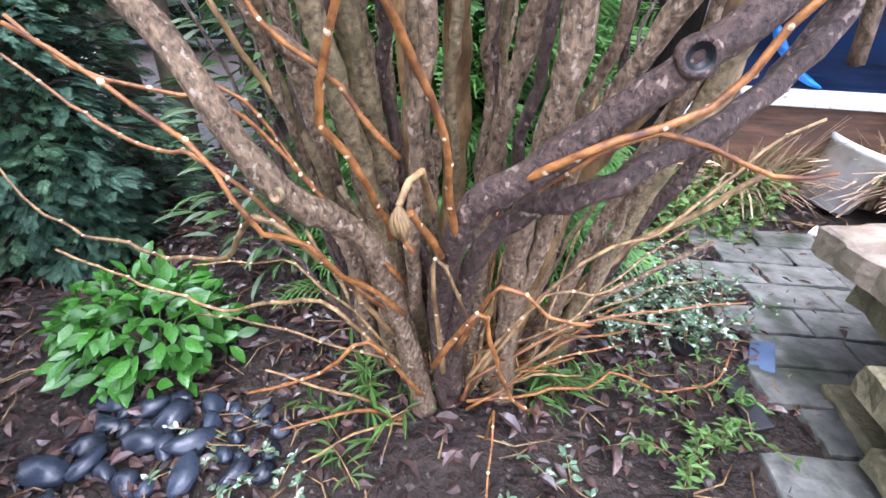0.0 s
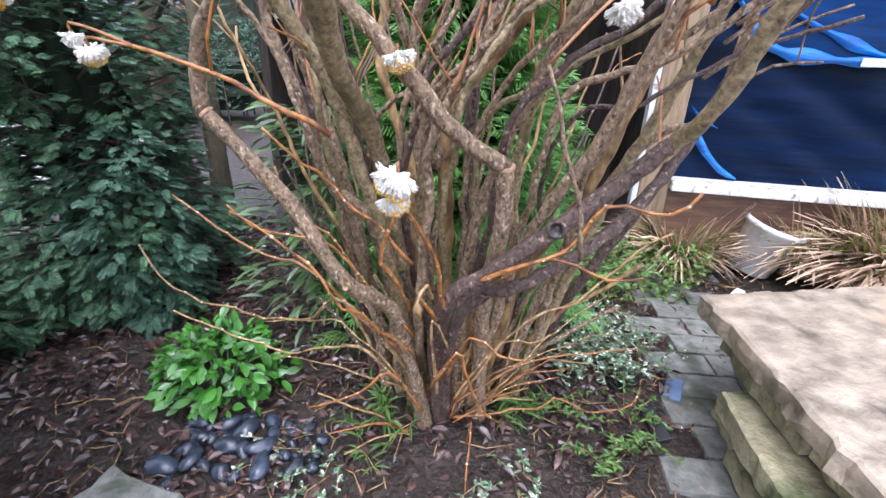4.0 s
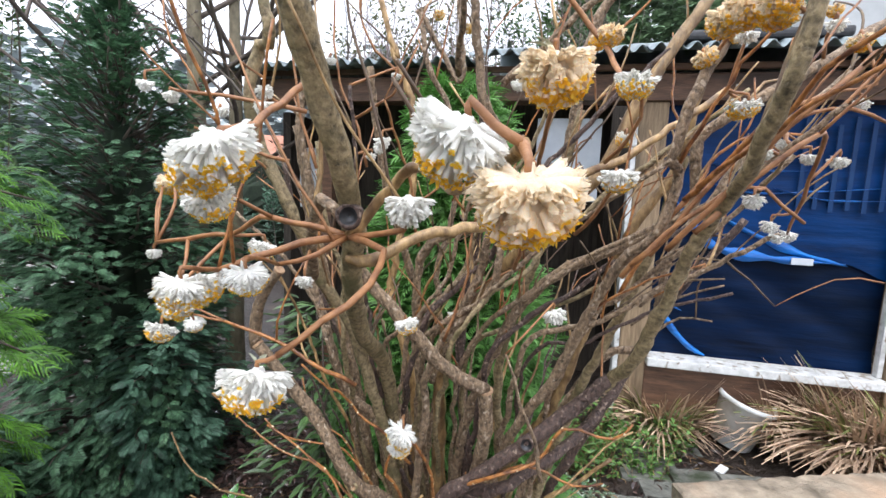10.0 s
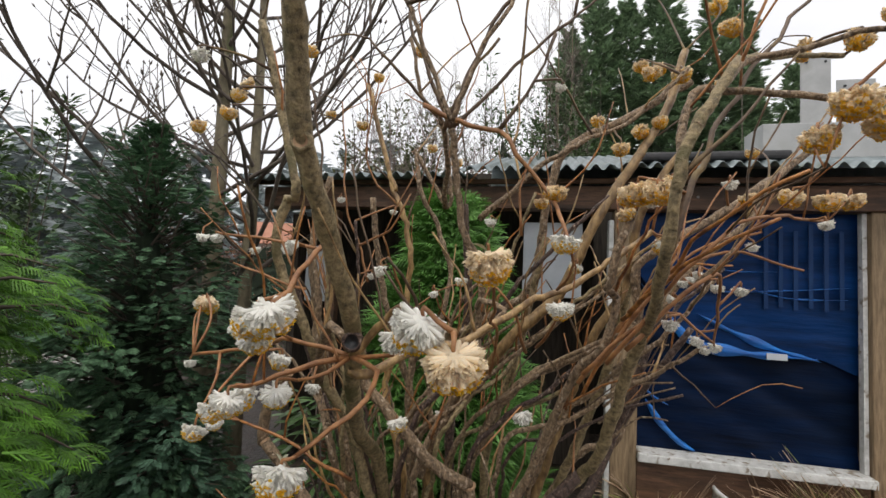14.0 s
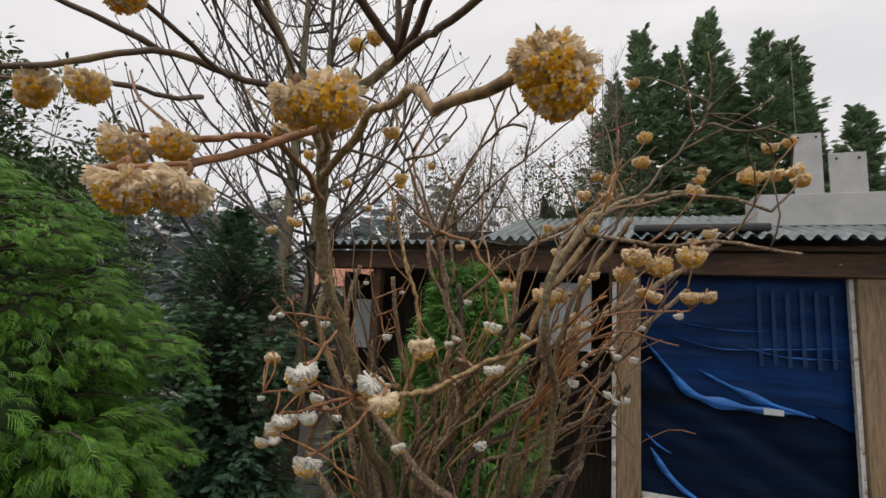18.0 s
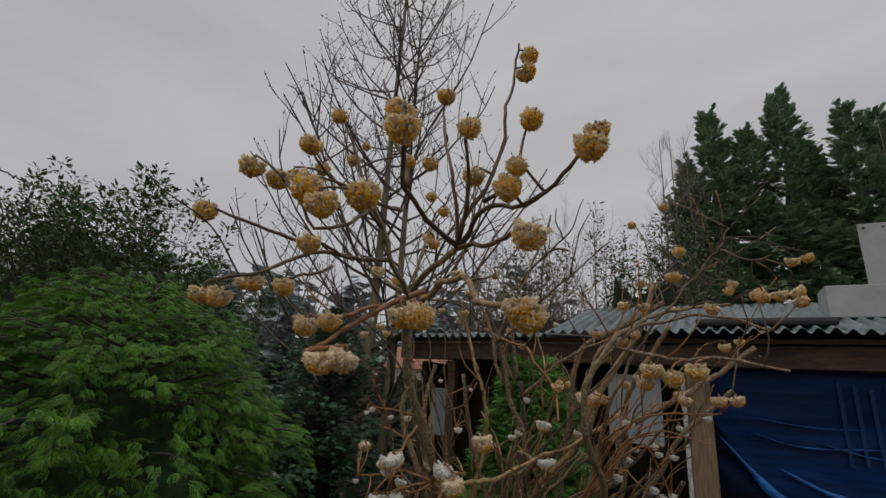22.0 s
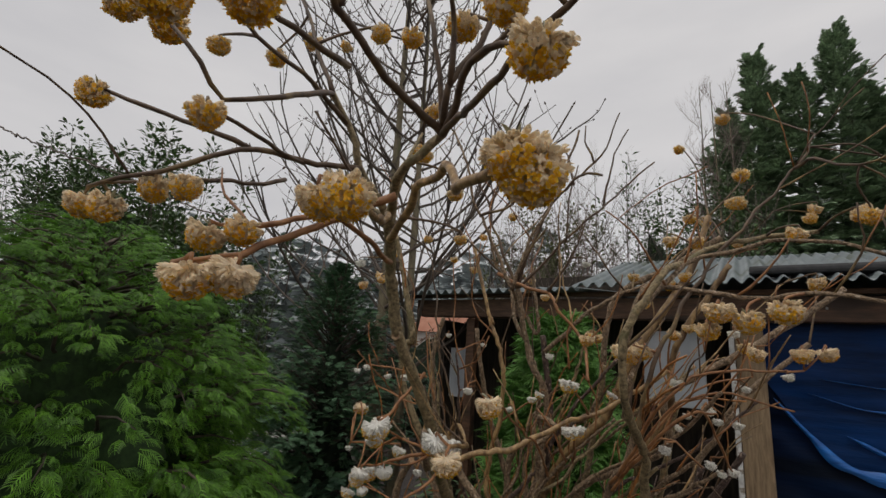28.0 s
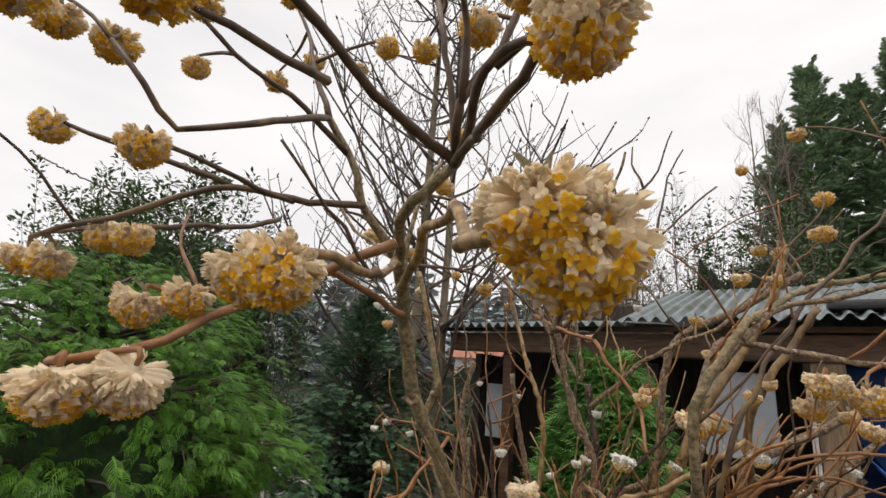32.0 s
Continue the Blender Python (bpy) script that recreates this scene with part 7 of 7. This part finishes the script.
for i in range(10500):
    x, y = g.uniform(-2.0, 1.5), g.uniform(0.15, 2.3)
    if x > 0.62 + 0.12 * (y - 0.9) and g.rand() < 0.7:
        continue
    if y < 0.62 and x > -0.35 and g.rand() < 0.6:
        continue
    s = g.uniform(0.018, 0.055)
    pl.append(frame_along((x, y, ground_height(x, y) + 0.006 + 0.012 * g.rand()), (g.normal(), g.normal(), g.normal(0, 0.18)), (g.normal(0, 0.5), g.normal(0, 0.5), 1), s, g.normal(0, 0.5)))
litter = tagged(new("leaf_litter", scatter("leaf_litter", lv, lf, pl, M_LITTER, smooth=False)), "wet brown fallen leaves over the soil", "leaf litter", kind="stuff")
v, f = [], []
for i in range(420):
    x, y = g.uniform(-1.2, 1.5), g.uniform(0.2, 2.0)
    a, L = g.uniform(0, 6.28), g.uniform(0.03, 0.16)
    z = ground_height(x, y) + 0.012
    ln = [(x, y, z), (x + L * 0.5 * math.cos(a), y + L * 0.5 * math.sin(a), z + 0.008 * g.rand()), (x + L * math.cos(a + 0.3), y + L * math.sin(a + 0.3), z)]
    v1, f1 = tube_data(ln, (0.0022, 0.002, 0.0012), 4, len(v))
    v += v1
    f += f1
tagged(new("fallen_twigs", mesh_of("fallen_twigs", v, f, M_TAN)), "thin fallen twigs lying on the soil", "twigs", kind="stuff")
crumb = [(0.5, 0, 0), (0, 0.5, 0), (-0.5, 0, 0), (0, -0.5, 0), (0.1, 0, 0.4)]
cf = [(0, 1, 4), (1, 2, 4), (2, 3, 4), (3, 0, 4)]
pl = []
for i in range(3800):
    x, y = g.uniform(-0.9, 1.3), g.uniform(0.15, 1.3)
    pl.append(frame_along((x, y, ground_height(x, y) + 0.001), (g.normal(), g.normal(), 0.1), (g.normal(0, 0.3), 0, 1), g.uniform(0.003, 0.014) if g.rand() < 0.93 else 0.022, 0))
tagged(new("soil_crumbs", scatter("soil_crumbs", crumb, cf, pl, surf("soil_crumb", (0.02, 0.015, 0.012), (0.10, 0.08, 0.06), 20, 0.7, 0.3, island=0.6), smooth=False)), "crumbs of wet soil and grit", "soil", kind="stuff")


def creeping(name, label, category, spots, n, leaf, material, seed, h=0.08, width=0.5):
    """A mat of small leaves on short trailing shoots."""
    g = np.random.RandomState(seed)
    cx, cy = np.mean([s[0] for s in spots]), np.mean([s[1] for s in spots])
    top = thing(name, label, category, place=pose(cx, cy, 0))
    lv, lf = leaf_shape(width, 0.10, 0.2)
    pl, v, f = [], [], []
    for i in range(n // 14):
        sx, sy, r = spots[i % len(spots)]
        a, q = g.uniform(0, 6.283), g.uniform(0, 1) ** 0.5
        x, y = sx + r * q * math.cos(a) - cx, sy + r * q * math.sin(a) - cy
        b, L = g.uniform(0, 6.283), g.uniform(0.05, 0.14)
        z0 = ground_height(x + cx, y + cy)
        hh = h * g.uniform(0.4, 1.2)
        ln = [(x, y, z0), (x + 0.5 * L * math.cos(b), y + 0.5 * L * math.sin(b), z0 + hh), (x + L * math.cos(b), y + L * math.sin(b), z0 + hh * 0.9)]
        sl = smooth_line(ln, 0.02)
        v1, f1 = tube_data(sl, np.full(len(sl), 0.0012), 3, len(v))
        v += v1
        f += f1
        for k in range(14):
            p = sl[g.randint(1, len(sl))]
            c = g.uniform(0, 6.283)
            pl.append(frame_along(p, (math.cos(c), math.sin(c), g.uniform(-0.1, 0.7)), (0, 0, 1), leaf * g.uniform(0.6, 1.3), g.normal(0, 0.4)))
    tagged(part_mesh("framework", mesh_of("framework", v, f, M_TAN), top), kind="stuff")
    part_mesh("foliage", scatter("foliage", lv, lf, pl, material, smooth=False), top)
    return top


creeping("variegated_creeper", "low creeper with small white-edged leaves beside the stems", "creeper", [(0.52, 1.06, 0.16), (0.66, 1.12, 0.14), (0.60, 1.28, 0.14), (0.44, 1.16, 0.10)], 2600, 0.022, M_VARIEG, 61, 0.10)
creeping("green_groundcover", "bright green small-leaved groundcover near the shed", "groundcover", [(0.92, 1.75, 0.22), (0.80, 1.95, 0.2), (1.15, 1.90, 0.16), (0.70, 1.60, 0.15)], 2600, 0.028, M_WEED, 62, 0.16)
creeping("weed_patch", "patch of small green weeds at the edge of the soil", "weeds", [(0.60, 0.70, 0.07), (0.52, 0.62, 0.06), (0.66, 0.82, 0.06), (0.40, 0.80, 0.05)], 420, 0.022, M_WEED, 63, 0.05, 0.34)
creeping("weed_patch", "small pale weeds scattered over the bare soil", "weeds", [(-0.22, 0.50, 0.05), (-0.32, 0.56, 0.04), (0.1, 0.46, 0.08), (0.3, 0.52, 0.06)], 300, 0.018, M_VARIEG, 64, 0.02)
creeping("weed_patch", "narrow leaved weeds at the foot of the stems", "weeds", [(-0.10, 0.62, 0.07), (0.28, 0.74, 0.05)], 260, 0.05, M_WEED, 65, 0.06, 0.14)


def grass(name, label, x, y, r, n, L, material, seed, green=None):
    g = np.random.RandomState(seed)
    top = thing(name, label, "ornamental grass", place=pose(x, y, 0))
    for mat, count, nm in ((material, n, "dry_tuft"), (green, n // 4, "green_tuft")):
        if mat is None:
            continue
        v, f = [], []
        for i in range(count):
            a, q = g.uniform(0, 6.283), g.uniform(0, 1) ** 0.6
            b = np.array((r * 0.5 * q * math.cos(a), r * 0.4 * q * math.sin(a), 0.0))
            c = a + g.normal(0, 0.5)
            ll = L * g.uniform(0.5, 1.15)
            out = np.array((math.cos(c), math.sin(c), 0))
            sag = g.uniform(0.15, 1.0) if nm == "dry_tuft" else g.uniform(0.2, 0.7)
            pts = [b + out * ll * s * (0.25 + 0.65 * s * sag) + np.array((0, 0, ll * (s * 0.95 - 0.80 * sag * s * s))) for s in np.linspace(0, 1, 6)]
            for p in pts:
                p[2] = max(p[2], 0.008)
            side = np.cross(out, (0, 0, 1)) + g.normal(0, 0.2, 3)
            k = len(v)
            for j, p in enumerate(pts):
                w = 0.0078 * (1 - 0.8 * (j / 5) ** 2) * g.uniform(0.8, 1.2)
                v += [tuple(p - side * w), tuple(p + side * w + np.array((0, 0, 0.002)))]
            f += [(k + 2 * j, k + 2 * j + 1, k + 2 * j + 3, k + 2 * j + 2) for j in range(5)]
        part_mesh(nm, mesh_of(nm, v, f, mat), top)
    return top


grass("dead_grass_clump", "large clump of dead straw-coloured grass under the shed window", 2.10, 1.82, 0.40, 1500, 0.60, M_STRAW, 71, M_GRASS)
grass("dead_grass_clump", "dead straw-coloured grass along the shed sill", 1.18, 2.0, 0.24, 380, 0.42, M_STRAW, 72, M_GRASS)
grass("dead_grass_clump", "dead straw-coloured grass hanging behind the bucket", 1.78, 1.98, 0.26, 620, 0.50, M_STRAW, 74, M_GRASS)
grass("dead_grass_clump", "dead straw-coloured grass beside the window post", 2.34, 1.74, 0.4, 900, 0.58, M_STRAW, 73, M_GRASS)

# white bucket
bucket = thing("bucket", "tilted white plastic bucket stained with soil", "bucket", place=pose(1.52, 1.97, 0.02, 10, 12, 20) @ Matrix.Scale(1.15, 4))
bm = bmesh.new()
prof = ((0.0, 0.0), (0.086, 0.0), (0.092, 0.006), (0.118, 0.205), (0.126, 0.208), (0.126, 0.228), (0.118, 0.230), (0.112, 0.225), (0.087, 0.012), (0.0, 0.010))
rings = [[bm.verts.new((r * math.cos(a), r * math.sin(a), z)) for a in np.arange(32) * math.pi / 16] for r, z in prof]
for a, b in zip(rings, rings[1:]):
    for i in range(32):
        bm.faces.new((a[i], a[(i + 1) % 32], b[(i + 1) % 32], b[i]))
bmesh.ops.remove_doubles(bm, verts=bm.verts, dist=1e-5)
part("body", bm, M_BUCKET, bucket, smooth=True)
ln = [(0.122 * math.cos(a), 0.122 * math.sin(a) - 0.02 * math.sin(a), 0.215 - 0.07 * math.sin(a)) for a in np.linspace(0, math.pi, 14)]
v, f = tube_data(ln, np.full(14, 0.002), 5)
part_mesh("handle", mesh_of("handle", v, f, M_METAL), bucket, "thin wire handle")

# scraps on the ground
for x, y, sx, sy, rz, lab, m in ((0.812, 0.955, 0.026, 0.055, -25, "blue-grey plastic offcut lying on soil", M_CHIP), (0.70, 0.80, 0.022, 0.075, 8, "dark plastic strip lying on soil", M_BLACK), (0.645, 0.97, 0.05, 0.035, 30, "crumpled black plastic pot edge", M_BLACK),
                              (1.20, 1.95, 0.03, 0.022, 12, "small blue plastic scrap near the bucket", M_CHIP), (1.36, 1.70, 0.03, 0.02, 40, "white plastic scrap lying by the path", M_BUCKET)):
    bm = box(bmesh.new(), (-sx, -sy, 0), (sx, sy, 0.012), 0.003)
    for vt in bm.verts:
        vt.co.z += 0.006 * math.sin(vt.co.x * 60) + 0.12 * vt.co.y * 0.4
    ob = part("plastic_scrap", bm, m)
    ob.matrix_basis = pose(x, y, ground_height(x, y) + 0.01, 0, 0, rz)
    tagged(ob, lab, "plastic scrap")
for x, y, s in ((1.10, 1.93, 0.06), (0.98, 2.0, 0.05)):
    pot = thing("flower_pot", "small broken terracotta pot under the groundcover", "flower pot", place=pose(x, y, 0.01, 0, 70, 30))
    bm = bmesh.new()
    prof = ((0.6, 0), (0.95, 1.5), (1.08, 1.5), (1.08, 1.85), (0.96, 1.85), (0.88, 1.5), (0.52, 0.1))
    rings = [[bm.verts.new((s * r * math.cos(a), s * r * math.sin(a), s * z)) for a in np.arange(20) * math.pi / 10] for r, z in prof]
    for a, b in zip(rings, rings[1:]):
        for i in range(20):
            bm.faces.new((a[i], a[(i + 1) % 20], b[(i + 1) % 20], b[i]))
    bm.faces.new(rings[-1])
    part("body", bm, M_TERRA, pot, smooth=True)
ob = tagged(part_mesh("fallen_leaf", mesh_of("fallen_leaf", *leaf_shape(0.38, 0.05, 0.1), M_WEED)), "single pale green leaf fallen on bare soil", "leaf")
ob.matrix_basis = Matrix(frame_along((0.06, 0.63, 0.035), (1, 0.15, 0), (0, -0.3, 1), 0.075).tolist())
ln = smooth_line([(1.95, 1.55, 0.10), (2.15, 1.62, 0.17), (2.4, 1.72, 0.20), (2.8, 1.75, 0.05)], 0.04)
v, f = tube_data(ln, np.full(len(ln), 0.011), 8)
tagged(new("hose", mesh_of("hose", v, f, M_BLACK)), "dark garden hose lying over dead grass", "hose")
# climbing shoot over the cypress, far aerial
ln = smooth_line([(-6.44, 0.7, 3.81), (-4.74, 0.7, 3.19), (-3.28, 0.7, 2.72), (-2.27, 0.7, 2.36), (-1.83, 0.7, 2.19), (-1.60, 0.75, 1.7)], 0.06)
ln[1:-1] += np.random.RandomState(5).normal(0, 0.008, (len(ln) - 2, 3))
v, f = tube_data(ln, np.linspace(0.010, 0.004, len(ln)), 5)
tagged(new("climbing_shoot", mesh_of("climbing_shoot", v, f, M_BARE)), "long dark leafless climbing shoot arching over the cypress", "climber")
v, f = tube_data([(5.9, 10.5, 0), (5.92, 10.5, 4), (5.9, 10.5, 8.2)], (0.010, 0.008, 0.005), 6)
tagged(new("aerial_pole", mesh_of("aerial_pole", v, f, M_BIRCH)), "thin pale aerial pole beyond the conifers", "aerial")
